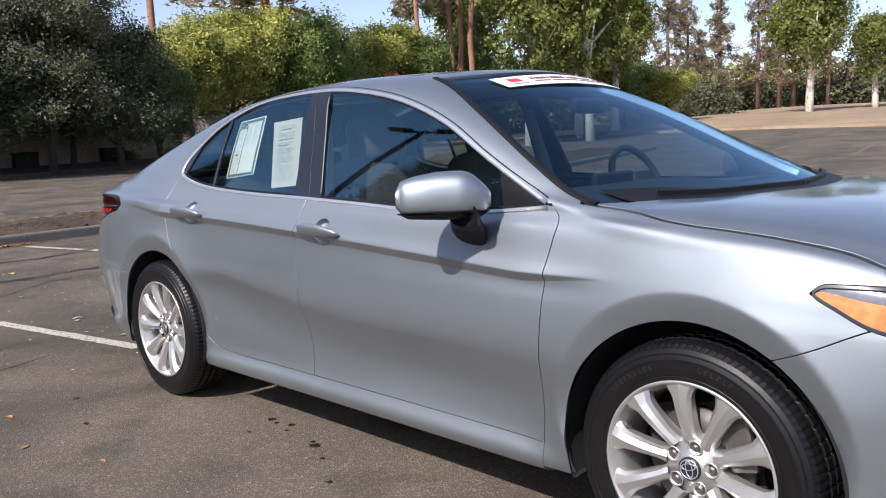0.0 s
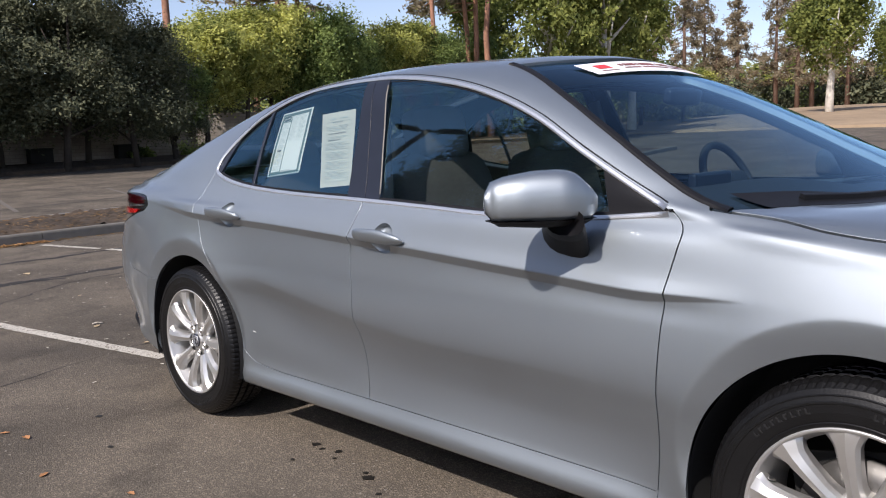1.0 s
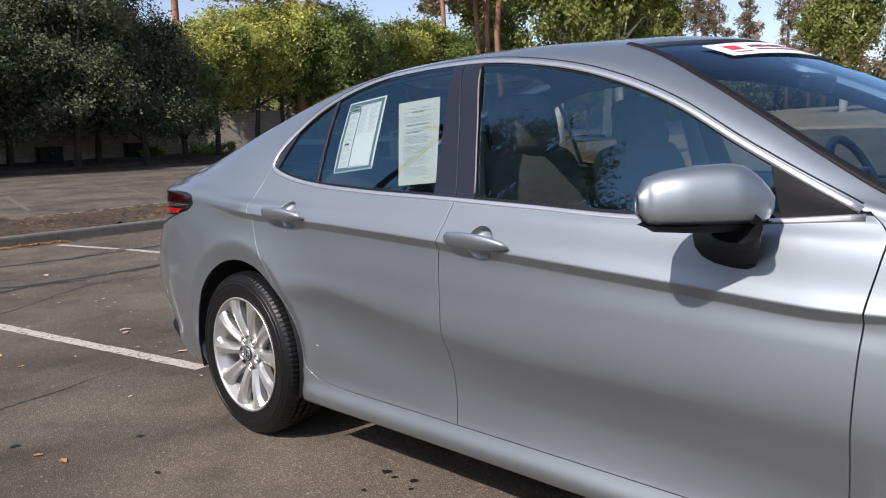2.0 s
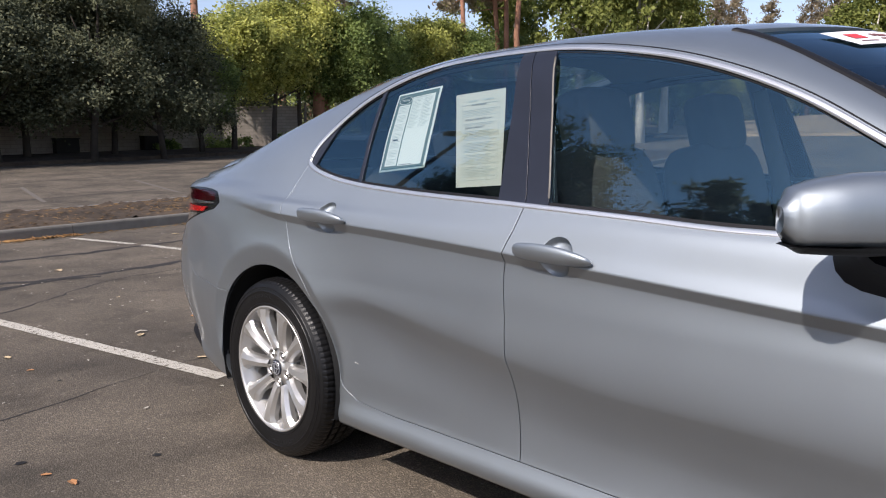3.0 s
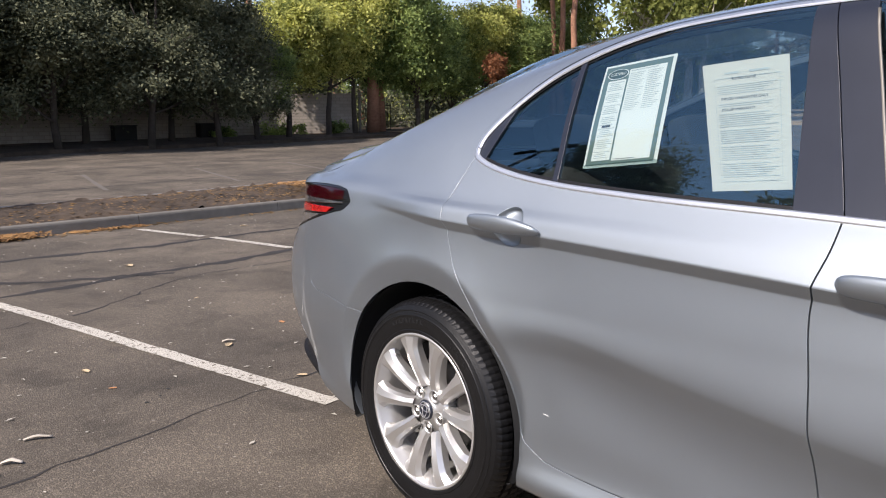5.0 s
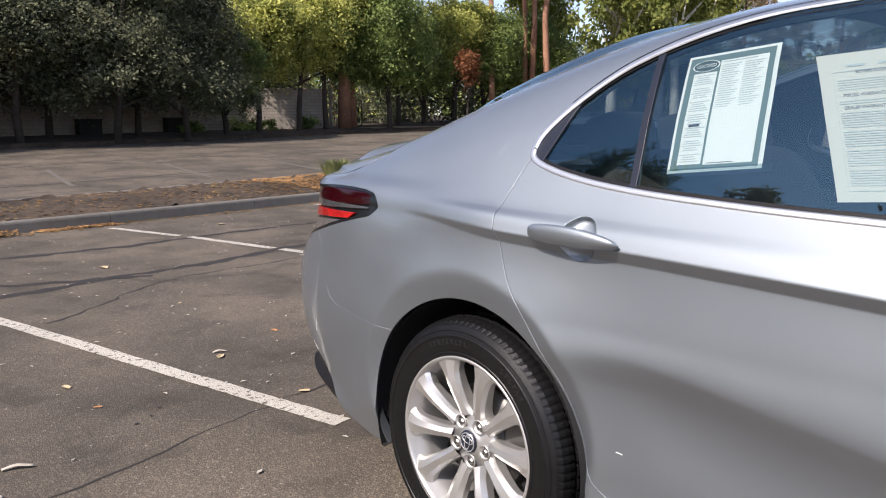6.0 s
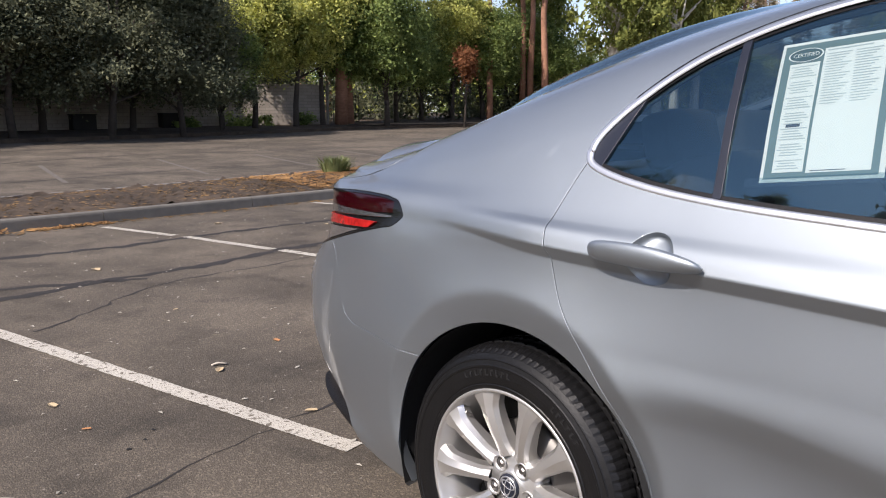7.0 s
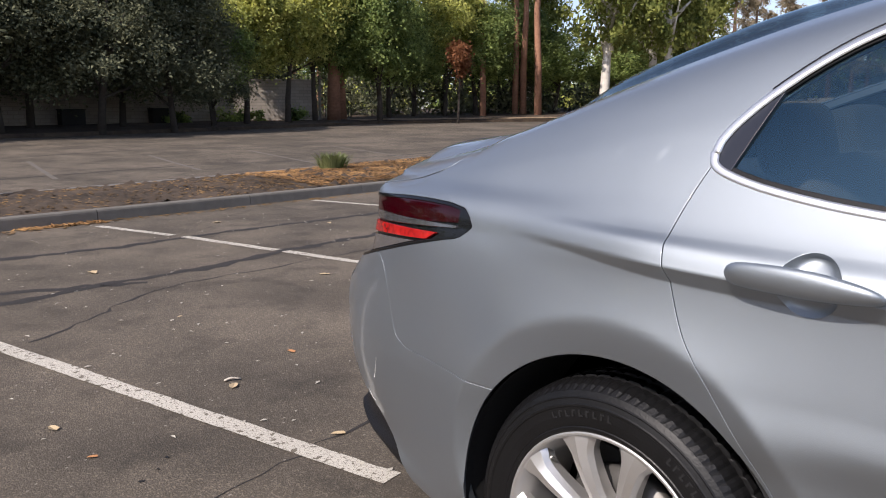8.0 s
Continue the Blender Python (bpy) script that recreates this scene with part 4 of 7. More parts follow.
def tyre_mesh():
    edge = [(0.2255, -0.888), (0.2275, -0.900), (0.2345, -0.9070), (0.2415, -0.9082), (0.2435, -0.9062), (0.2465, -0.9072), (0.264, -0.9098), (0.2815, -0.9105), (0.2832, -0.9122), (0.2872, -0.9122), (0.2890, -0.9100), (0.2975, -0.9068), (0.3000, -0.9075), (0.3020, -0.9048), (0.312, -0.899)]
    tread = [(0.3225, -0.886), (0.3285, -0.868), (0.3300, -0.852), (0.322, -0.850), (0.322, -0.842), (0.331, -0.840), (0.332, -0.818), (0.323, -0.816), (0.323, -0.806), (0.332, -0.804), (0.332, -0.782), (0.323, -0.780), (0.323, -0.770), (0.331, -0.768), (0.331, -0.750), (0.322, -0.748), (0.322, -0.740), (0.3295, -0.728), (0.3245, -0.711)]
    back = [(0.306, -0.692), (0.27, -0.687), (0.22, -0.70)]
    prof = edge + tread + back
    first, n, k = len(edge), 300, len(edge) + len(tread) + len(back)
    verts, faces = [], []
    for i in range(n):
        a = 2 * math.pi * i / n
        # a sipe parts the shoulder's blocks at every third step
        for j, (r, y) in enumerate(prof):
            if i % 3 == 0 and (j in (first, first + 1, first + 2) or j in (k - 6, k - 5, k - 4)):
                r -= 0.0024
            if i % 5 == 1 and first + 5 <= j <= first + 14 and (j - first) % 4 in (1, 2):
                r -= 0.004
            verts.append((r * math.sin(a), y, r * math.cos(a)))
    for i in range(n):
        for j in range(k - 1):
            faces.append((i * k + j, i * k + j + 1, ((i + 1) % n) * k + j + 1, ((i + 1) % n) * k + j))
    return mesh_from("tyre", verts, faces, M_TYRE, smooth=False)


def spoke_mesh():
    """One blade, pointing up: a broad face with a ridge off its middle, a bevel on each side, deep flanks, flared into the rim and the hub."""
    rows = 19
    lines = []
    for i in range(rows):
        u = i / (rows - 1)
        r = 0.068 + u * 0.155
        w = 0.0155 + 0.0155 * u**1.2 + 0.017 * float(ease((u - 0.72) / 0.28)) ** 1.3 + 0.006 * float(ease((0.22 - u) / 0.22))
        y = -0.876 - 0.018 * math.sin(u * 2.1) - 0.0075 * u
        deep = 0.048 - 0.016 * u
        lines.append([(x, yy, r) for x, yy in ((-w, y + deep), (-w, y + 0.017), (-w * 0.62, y + 0.0015), (w * 0.12, y - 0.0045), (w * 0.72, y + 0.0035), (w, y + 0.016), (w, y + deep))])
    verts, faces = [], []
    for j in range(6):
        base = len(verts)
        for line in lines:
            verts += [line[j], line[j + 1]]
        faces += [(base + 2 * i, base + 2 * i + 1, base + 2 * i + 3, base + 2 * i + 2) for i in range(rows - 1)]
    base = len(verts)
    for line in lines:
        verts += [line[6], line[0]]
    faces += [(base + 2 * i, base + 2 * i + 1, base + 2 * i + 3, base + 2 * i + 2) for i in range(rows - 1)]
    return mesh_from("spoke", verts, faces, M_ALLOY, smooth=True)


def disc_mesh(name, profile, mat, n=48, smooth=True):
    v, f = lathe(profile, n)
    return mesh_from(name, v, f, mat, smooth=smooth)


def lettering_mesh():
    """Raised rubber marks on the sidewall, as plain blocks."""
    verts, faces = [], []
    for start, count in ((-0.66, 9), (0.34, 6), (2.4, 9), (3.5, 6)):
        for i in range(count):
            for f0, f1, r0, r1 in ((0.0, 0.016, 0.2630, 0.2765), (0.016, 0.036, 0.2630 + 0.010 * (i % 2), 0.2665 + 0.010 * (i % 2))):
                base = len(verts)
                for f in (f0, f1):
                    a = start + i * 0.062 + f
                    for r in (r0, r1):
                        for y in (-0.9112, -0.906):
                            verts.append((r * math.sin(a), y, r * math.cos(a)))
                b = base
                faces += [(b, b + 4, b + 6, b + 2), (b, b + 1, b + 5, b + 4), (b + 2, b + 6, b + 7, b + 3), (b, b + 2, b + 3, b + 1), (b + 4, b + 5, b + 7, b + 6)]
    return mesh_from("raised_lettering", verts, faces, M_LETTER)


def make_wheel():
    rim = disc_mesh("wheel", [(0.2275, -0.893), (0.2325, -0.9015), (0.2318, -0.9062), (0.2275, -0.9072), (0.2235, -0.9045), (0.2205, -0.896), (0.2165, -0.882), (0.210, -0.870), (0.2045, -0.845), (0.2015, -0.80), (0.2015, -0.74), (0.215, -0.72)], M_RIM, 96)
    rim_ob = put("wheel", rim, car, "silver ten-spoke alloy wheel with black tyre")
    put("tyre", tyre_mesh(), rim_ob, "black road tyre with worn sidewall")
    tagged(put("raised_lettering", lettering_mesh(), rim_ob), kind="stuff")
    sp = spoke_mesh()
    for i in range(10):
        turn = radians(36 * i + 5)
        put("spoke", sp, rim_ob, m=Matrix.Rotation(turn, 4, "Y"))
    put("hub", disc_mesh("hub", [(0.0, -0.882), (0.032, -0.882), (0.036, -0.8795), (0.042, -0.8735), (0.066, -0.8695), (0.076, -0.864), (0.080, -0.852), (0.080, -0.80)], M_ALLOY), rim_ob)
    put("centre_cap", disc_mesh("centre_cap", [(0.0, -0.8885), (0.024, -0.8885), (0.0285, -0.8875), (0.0305, -0.885), (0.031, -0.878)], M_GLOSSBLACK, 32), rim_ob, "black centre cap")
    v, f = lathe([(0.0225, -0.8882), (0.0243, -0.8900), (0.0260, -0.8882)], 32)
    emblem = [(x, y, z) for x, y, z in v]
    faces = list(f)
    for rx, rz in ((0.0093, 0.021), (0.0187, 0.0083)):
        v2, f2 = lathe([(0.85, -0.8882), (1.0, -0.8900), (1.15, -0.8882)], 24)
        faces += [tuple(q + len(emblem) for q in t) for t in f2]
        emblem += [(x * rx, y, z * rz + (0.006 if rx > rz else 0)) for x, y, z in v2]
    put("emblem", mesh_from("emblem", emblem, faces, M_CHROME, smooth=True), rim_ob, "plain chrome rings")
    nut = disc_mesh("lug_nut", [(0.0, -0.878), (0.006, -0.8775), (0.0095, -0.874), (0.0105, -0.866), (0.011, -0.855)], M_NUT, 6, False)
    well = disc_mesh("lug_well", [(0.0112, -0.862), (0.0155, -0.868), (0.0185, -0.8795), (0.0205, -0.8765)], M_ALLOY, 20)
    pit = disc_mesh("lug_pit", [(0.0, -0.8705), (0.0155, -0.8705)], M_STEEL, 16)
    for i in range(5):
        a = radians(72 * i + 5 + 18)
        at = pose(0.0555 * math.sin(a), -0.002, 0.0555 * math.cos(a))
        put("lug_well", well, rim_ob, m=at)
        put("lug_pit", pit, rim_ob, m=at)
        put("lug_nut", nut, rim_ob, m=at)
    put("brake_disc", disc_mesh("brake_disc", [(0.06, -0.822), (0.07, -0.826), (0.142, -0.826), (0.143, -0.80), (0.06, -0.80)], M_STEEL), rim_ob, "grey steel brake disc")
    part("brake_caliper", boxed(0.085, 0.16, -0.845, -0.78, -0.02, 0.13, 0.012), M_STEEL, rim_ob, "bare metal brake caliper")
    v, f = tube([(-0.155, -0.876, 0.105), (-0.163, -0.888, 0.112)], [0.0035, 0.003], 8)
    put("valve", mesh_from("valve", v, f, M_NUT), rim_ob)
    # dark plate added behind the disc to stand in for shade inside the wheel
    part("drum_shadow_plate", boxed(-0.15, 0.15, -0.795, -0.79, -0.15, 0.15, 0.0), M_INNER, rim_ob)
    return rim_ob


def set_wheel(ob, x, left, turn):
    size = Matrix.Diagonal((1.025, 1, 1.025, 1))
    m = pose(x, 0, HUB_Z - 0.005) @ Matrix.Rotation(radians(turn), 4, "Y")
    ob.matrix_local = ((pose(0, 0, 0, 0, 0, 180) @ pose(-x, 0, HUB_Z - 0.005)) if left else m) @ size


first_wheel = make_wheel()
for wx, left, turn in ((AXLE_F, False, -12), (0.0, True, 0), (AXLE_F, True, 0)):
    w = copy_thing(first_wheel, Matrix.Identity(4))
    w.parent = car
    set_wheel(w, wx, left, turn)
set_wheel(first_wheel, 0.0, False, 12)

# wheel houses and the floor pan
def arch_liner(cx):
    prof_n = 73
    verts, faces = [], []
    for i in range(prof_n):
        a = radians(-24 + 228 * i / (prof_n - 1))
        c, s = math.cos(a), math.sin(a)
        for y, r in ((-0.893, 0.3845), (-0.86, 0.392), (-0.60, 0.392)):
            verts.append((cx + r * c, y, max(HUB_Z + r * s, 0.205)))
        verts.append((cx, -0.60, HUB_Z))
    for i in range(prof_n - 1):
        b = i * 4
        for j in range(3):
            faces.append((b + j, b + j + 1, b + j + 5, b + j + 4))
    return verts, faces


for cx in (0.0, AXLE_F):
    both_sides("wheel_house", *arch_liner(cx), M_INNER, car)
part("floor_pan", boxed(-0.85, 3.5, -0.62, 0.62, 0.18, 0.30, 0.03), M_INNER, car)
part("floor_pan", boxed(0.42, 2.40, -0.83, 0.83, 0.19, 0.28, 0.02), M_INNER, car)
part("boot_box", boxed(-0.95, 0.05, -0.60, 0.60, 0.28, 0.95, 0.05), M_INNER, car)
part("engine_bay", boxed(2.5, 3.5, -0.55, 0.55, 0.28, 0.85, 0.05), M_INNER, car)
part("tail_panel", boxed(-1.06, -0.98, -0.60, 0.60, 0.32, 0.74, 0.03), M_PAINT, car)


# ---- door handles and mirrors ----
def handle_parts(cx, cz, owner):
    p, n = on_skin(cx, cz - 0.0)
    out = -n
    # dished cup behind the grip
    verts, faces = [], []
    rings, seg = 9, 36
    for i in range(rings + 1):
        rad = 0.0500 * (1 - i / rings)
        wall = 1 - (rad / 0.0500) ** 5  # steep at the rim; the floor is deepest at the top
        for k in range(seg):
            a = 2 * math.pi * k / seg
            q, m = on_skin(cx + rad * 1.02 * math.cos(a), cz + rad * math.sin(a), -0.0008)
            verts.append(q + Vector((0, wall * (0.022 + 0.24 * rad * math.sin(a)), 0)))
    for i in range(rings):
        for k in range(seg):
            faces.append((i * seg + k, i * seg + (k + 1) % seg, (i + 1) * seg + (k + 1) % seg, (i + 1) * seg + k))
    both_sides("handle_cup", verts, faces, M_PAINT, car, smooth=True)
    # the grip: a tapered bar that arches out over the cup, thick at its front end
    verts, faces = [], []
    rows, seg = 22, 14
    x0, x1 = cx - 0.128, cx + 0.120
    for i in range(rows):
        u = 0.5 - 0.5 * math.cos(math.pi * i / (rows - 1))
        x = x0 + (x1 - x0) * u
        cap = max(0.02, (1 - abs(2 * u - 1) ** 12)) ** 0.5
        point = 1.0 if u < 0.55 else 1 - 0.45 * ((u - 0.55) / 0.45) ** 2
        hh = (0.0190 + 0.004 * math.sin(math.pi * min(1, u * 1.1))) * cap * point
        stand = 0.016 + 0.015 * math.sin(math.pi * u) ** 0.7
        thick = 0.0145 * cap + 0.001
        zc = cz + 0.004 - 0.010 * u
        q, m = on_skin(x, zc)
        for k in range(seg):
            a = 2 * math.pi * k / seg
            verts.append(q + m * (stand - 0.004 + thick * math.cos(a)) + Vector((0, 0, hh * math.copysign(abs(math.sin(a)) ** 0.8, math.sin(a)))))
    for i in range(rows - 1):
        for k in range(seg):
            faces.append((i * seg + k, i * seg + (k + 1) % seg, (i + 1) * seg + (k + 1) % seg, (i + 1) * seg + k))
    faces += [tuple(range(seg)), tuple(reversed(range((rows - 1) * seg, rows * seg)))]
    both_sides("door_handle", verts, faces, M_PAINT, car, "silver painted pull handle", True)
    # mounting feet of the grip
    for fx, w in ((x0 + 0.024, 0.018), (x1 - 0.034, 0.018)):
        verts, faces = [], []
        for lift in (-0.002, 0.015):
            for k in range(12):
                a = 2 * math.pi * k / 12
                q, m = on_skin(fx + w * math.cos(a), cz + 0.004 - 0.010 * (fx - x0) / (x1 - x0) + 0.0065 * math.sin(a))
                verts.append(q + m * lift)
        faces = [(k, (k + 1) % 12, 12 + (k + 1) % 12, 12 + k) for k in range(12)] + [tuple(range(12, 24))]
        both_sides("handle_foot", verts, faces, M_PAINT, car, smooth=False)


for (cx, cz), owner in zip(CUPS, (front_doors, rear_doors)):
    handle_parts(cx, cz, owner)


def mirror_shell(cut_low, cut_high):
    """Rings of the mirror housing from its inner to its outer end."""
    verts, faces = [], []
    rows, seg = 18, 28
    a, b = Vector((2.185, -0.900, 1.022)), Vector((1.992, -1.108, 1.022))
    along = (b - a).normalized()
    fore = Vector((0, 0, 1)).cross(along).normalized()
    if fore.x < 0:
        fore = -fore
    for i in range(rows):
        u = i / (rows - 1)
        c = a.lerp(b, u)
        cap = max(0.03, (1 - abs(2 * u - 1) ** 3.6)) ** 0.5
        top = 0.077 * np.interp(u, [0, 0.06, 0.2, 0.32, 0.55, 0.8, 0.94, 1], [0.15, 0.45, 0.92, 1.0, 0.98, 0.84, 0.66, 0.25])
        low = 0.070 * np.interp(u, [0, 0.08, 0.5, 0.92, 1], [0.5, 0.95, 1, 0.9, 0.4])
        front, rear = 0.076 * np.interp(u, [0, 0.1, 0.3, 0.7, 0.93, 1], [0.4, 0.8, 1, 0.92, 0.72, 0.3]), 0.058 * cap
        for k in range(seg):
            w = 2 * math.pi * k / seg
            cs, sn = math.cos(w), math.sin(w)
            px = math.copysign(abs(cs) ** 0.72, cs) * (front if cs > 0 else rear)
            pz = math.copysign(abs(sn) ** 0.78, sn) * (top if sn > 0 else low)
            z = min(max(c.z + pz, cut_low), cut_high)
            verts.append(Vector((c.x, c.y, 0)) + fore * px + Vector((0, 0, z)))
    for i in range(rows - 1):
        for k in range(seg):
            faces.append((i * seg + k, i * seg + (k + 1) % seg, (i + 1) * seg + (k + 1) % seg, (i + 1) * seg + k))
    faces += [tuple(range(seg)), tuple(reversed(range((rows - 1) * seg, rows * seg)))]
    return verts, faces


shell = mirror_shell(0.976, 1.2)
mirror_parts = both_sides("door_mirror", *shell, M_PAINT, car, "silver door mirror on a black foot", True)
low_shell = mirror_shell(0.9, 0.9745)
for side_ob, sgn in zip(mirror_parts, (1, -1)):
    verts, faces = low_shell
    c = Vector((2.09, -1.0, 0))
    vv = [Vector((c.x + (q.x - c.x) * 0.985, (c.y + (q.y - c.y) * 0.985) * sgn, q.z)) for q in verts]
    put("mirror_base", mesh_from("mirror_base", vv, faces if sgn > 0 else [tuple(reversed(f)) for f in faces], M_BLACK, smooth=True), side_ob, "black lower mirror shell")
    # foot, from the door up to the housing
    foot, ff = [], []
    for u in (0.0, 0.35, 0.7, 1.0):
        cxx, cyy, czz = 2.078 + 0.074 * u, -0.885 - 0.10 * u, 0.908 + 0.060 * u
        hx, hz = 0.078 - 0.018 * u, 0.046 - 0.010 * u
        for k in range(14):
            w = 2 * math.pi * k / 14
            foot.append((cxx + hx * math.copysign(abs(math.cos(w)) ** 0.8, math.cos(w)), cyy * sgn, czz + hz * math.copysign(abs(math.sin(w)) ** 0.8, math.sin(w)) - 0.02 * (1 - u) * math.cos(w)))
    for i in range(3):
        for k in range(14):
            q = (i * 14 + k, i * 14 + (k + 1) % 14, (i + 1) * 14 + (k + 1) % 14, (i + 1) * 14 + k)
            ff.append(q if sgn < 0 else q[::-1])
    ff.append(tuple(range(42, 56)))
    put("mirror_foot", mesh_from("mirror_foot", foot, ff, M_BLACK, smooth=True), side_ob, "black plastic mirror foot")

# ---- lamps, wipers, banner ----
def lens_piece(name, tests, mat, inset, label="", rim=0.01):
    return panel(name, tests, mat, car, inset, rim, label)


lamp_mid = lambda x: np.full_like(x, 0.922, dtype=float)
inside_lamp = lambda grow: (lambda x, d, z: in_tail_lamp(x, d, z) - grow)
lens_piece("tail_lamp", [inside_lamp(0.0), lambda x, d, z: np.maximum(0.0045 - in_tail_lamp(x, d, z), x + 0.432)], M_LAMPBLACK, 0.0, "red and smoked tail lamp with black surround")
lens_piece("red_lens", [inside_lamp(0.0035), lambda x, d, z: z - lamp_mid(x) - 0.002 - 0.06 * np.maximum(0, x + 0.55), lambda x, d, z: -0.432 - x], M_RED, 0.003, "dark red lens")
lens_piece("clear_lens", [inside_lamp(0.010), lambda x, d, z: lamp_mid(x) - z, lambda x, d, z: z - lamp_mid(x) + 0.019 - 0.05 * np.maximum(0, x + 0.75), lambda x, d, z: -0.445 - x], M_CLEARLENS, 0.004, "clear reversing lens")
lens_piece("red_reflector", [inside_lamp(0.010), lambda x, d, z: lamp_mid(x) - 0.027 + (x + 0.75) * 0.02 - z, lambda x, d, z: z - (0.871 + (x + 0.75) * 0.05), lambda x, d, z: (z - 0.876) * 2.0 - 0.564 - x, lambda x, d, z: x + 1.0], M_REDLIT, 0.004, "bright red brake lens")
lens_piece("smoked_lens", [inside_lamp(0.010), lambda x, d, z: (0.862 + (x + 0.75) * 0.05) - z], M_SMOKE, 0.006, "smoked lower lens")
lens_piece("lamp_backing", [inside_lamp(0.002)], M_LAMPBLACK, 0.012, "", 0.0)
lens_piece("head_lamp", [in_head_lamp, lambda x, d, z: 0.006 - in_head_lamp(x, d, z)], M_GLOSSBLACK, 0.0, "head lamp with amber side reflector")
lens_piece("amber_reflector", [lambda x, d, z: in_head_lamp(x, d, z) - 0.006, lambda x, d, z: head_low(x) + (head_top(x) - head_low(x)) * 0.62 - z], M_AMBER, 0.006, "amber side reflector")
lens_piece("clear_lens", [lambda x, d, z: in_head_lamp(x, d, z) - 0.006, lambda x, d, z: z - head_low(x) - (head_top(x) - head_low(x)) * 0.64], M_CLEARLENS, 0.006, "clear head lamp lens")
lens_piece("lamp_backing", [lambda x, d, z: in_head_lamp(x, d, z) - 0.002], M_SMOKE, 0.014, "", 0.0)


def on_top(x, y, lift=0.0):
    """A place on the upper skin at x and y, with its way out."""
    i = int(np.clip(np.searchsorted(SKIN[:, 0, 0], x), 1, len(SKIN) - 1))
    f = (x - SKIN[i - 1, 0, 0]) / (SKIN[i, 0, 0] - SKIN[i - 1, 0, 0])
    col, nor = SKIN[i - 1] * (1 - f) + SKIN[i] * f, SKIN_N[i - 1] * (1 - f) + SKIN_N[i] * f
    k = sum(STEPS[:13]) + 1
    dd = -col[k:, 1]
    j = k + int(np.clip(np.searchsorted(-dd, -abs(y)), 1, len(dd) - 1))
    g = (abs(y) + col[j - 1, 1]) / (col[j, 1] * -1 + col[j - 1, 1] + 1e-9)
    p, n = col[j - 1] * (1 - g) + col[j] * g, nor[j - 1] * (1 - g) + nor[j] * g
    s = -1 if y <= 0 else 1
    n = Vector((n[0], -s * n[1], n[2])).normalized()
    return Vector((p[0], y, p[2])) + n * lift, n


def patch(x_of, ys, us, lift, name, mat, parent, label="", text=None):
    """A flat sheet that follows the upper skin: x from x_of(y, u)."""
    verts, faces = [], []
    for u in us:
        for y in ys:
            verts.append(on_top(x_of(y, u), y, lift)[0])
    n = len(ys)
    for i in range(len(us) - 1):
        for k in range(n - 1):
            faces.append((i * n + k, i * n + k + 1, (i + 1) * n + k + 1, (i + 1) * n + k))
    return put(name, mesh_from(name, verts, faces, mat, smooth=True), parent, label)


# the boot lid's raised lip: a shallow wedge whose ends round off into the shoulders
lip_top = hermite([(-0.90, 0.955), (-0.868, 0.992), (-0.836, 1.030), (-0.806, 1.064), (-0.795, 1.0735), (-0.785, 1.078), (-0.72, 1.089), (-0.64, 1.098), (-0.56, 1.104), (-0.52, 1.104)])
lip_x = np.concatenate([np.linspace(-0.90, -0.806, 5), [-0.799, -0.792, -0.782], np.linspace(-0.76, -0.53, 9)])
lip_y = np.concatenate([[-0.668], np.linspace(-0.662, 0.662, 69), [0.668]])
verts, faces = [], []
for x in lip_x:
    for y in lip_y:
        e = abs(y) / 0.668
        fade = float(ease((-0.53 - x) / 0.10))
        verts.append((x - 0.125 * (1 - e * e), y, float(lip_top(x)) + 0.026 * (1 - e * e) - 0.058 * e**9 - 0.022 * (1 - fade)))
n = len(lip_y)
for i in range(len(lip_x) - 1):
    faces += [(i * n + k, (i + 1) * n + k, (i + 1) * n + k + 1, i * n + k + 1) for k in range(n - 1)]
low = len(verts)
edge = [k for k in range(n)] + [i * n + n - 1 for i in range(1, len(lip_x))] + [(len(lip_x) - 1) * n + k for k in range(n - 2, -1, -1)] + [i * n for i in range(len(lip_x) - 2, 0, -1)]
verts += [(verts[k][0], verts[k][1] * 0.99, verts[k][2] - 0.035) for k in edge]
faces += [(edge[k], low + k, low + (k + 1) % len(edge), edge[(k + 1) % len(edge)]) for k in range(len(edge))]
lip_me = mesh_from("boot_lip", verts, faces, M_PAINT, smooth=True)
lip_me.set_sharp_from_angle(angle=radians(24))
put("boot_lip", lip_me, car, "raised lip of the boot lid")


banner_x = lambda y, u: 1.782 - 0.20 * y * y + 0.10 * u
banner = patch(banner_x, np.linspace(-0.39, 0.39, 25), np.linspace(0, 1, 4), 0.004, "sales_banner", M_BANNER, car, "white paper banner with red mark in the windscreen")
patch(banner_x, np.linspace(-0.335, -0.272, 5), np.linspace(0.24, 0.58, 3), 0.0055, "red_mark", M_BANNERRED, banner, "plain red square")
M_BANNERINK = material("brown_red_print", (0.22, 0.075, 0.07), 0.6, 0, 0, 0.1, 20)
line_one = [(y0, y0 + w, 0.26, 0.44) for y0, w in ((-0.215, 0.020), (-0.188, 0.062), (-0.118, 0.012), (-0.098, 0.088), (0.004, 0.012), (0.024, 0.070), (0.108, 0.075), (0.198, 0.09))]
line_two = [(y0, y0 + w, 0.58, 0.67) for y0, w in ((-0.215, 0.09), (-0.113, 0.16), (0.060, 0.12), (0.195, 0.10))]
for y0, y1, u0, u1 in line_one + line_two + [(-0.345, -0.262, 0.74, 0.79)]:
    patch(banner_x, np.linspace(y0, y1, 7), np.linspace(u0, u1, 3), 0.0055, "print_bar", M_BANNERINK, banner)
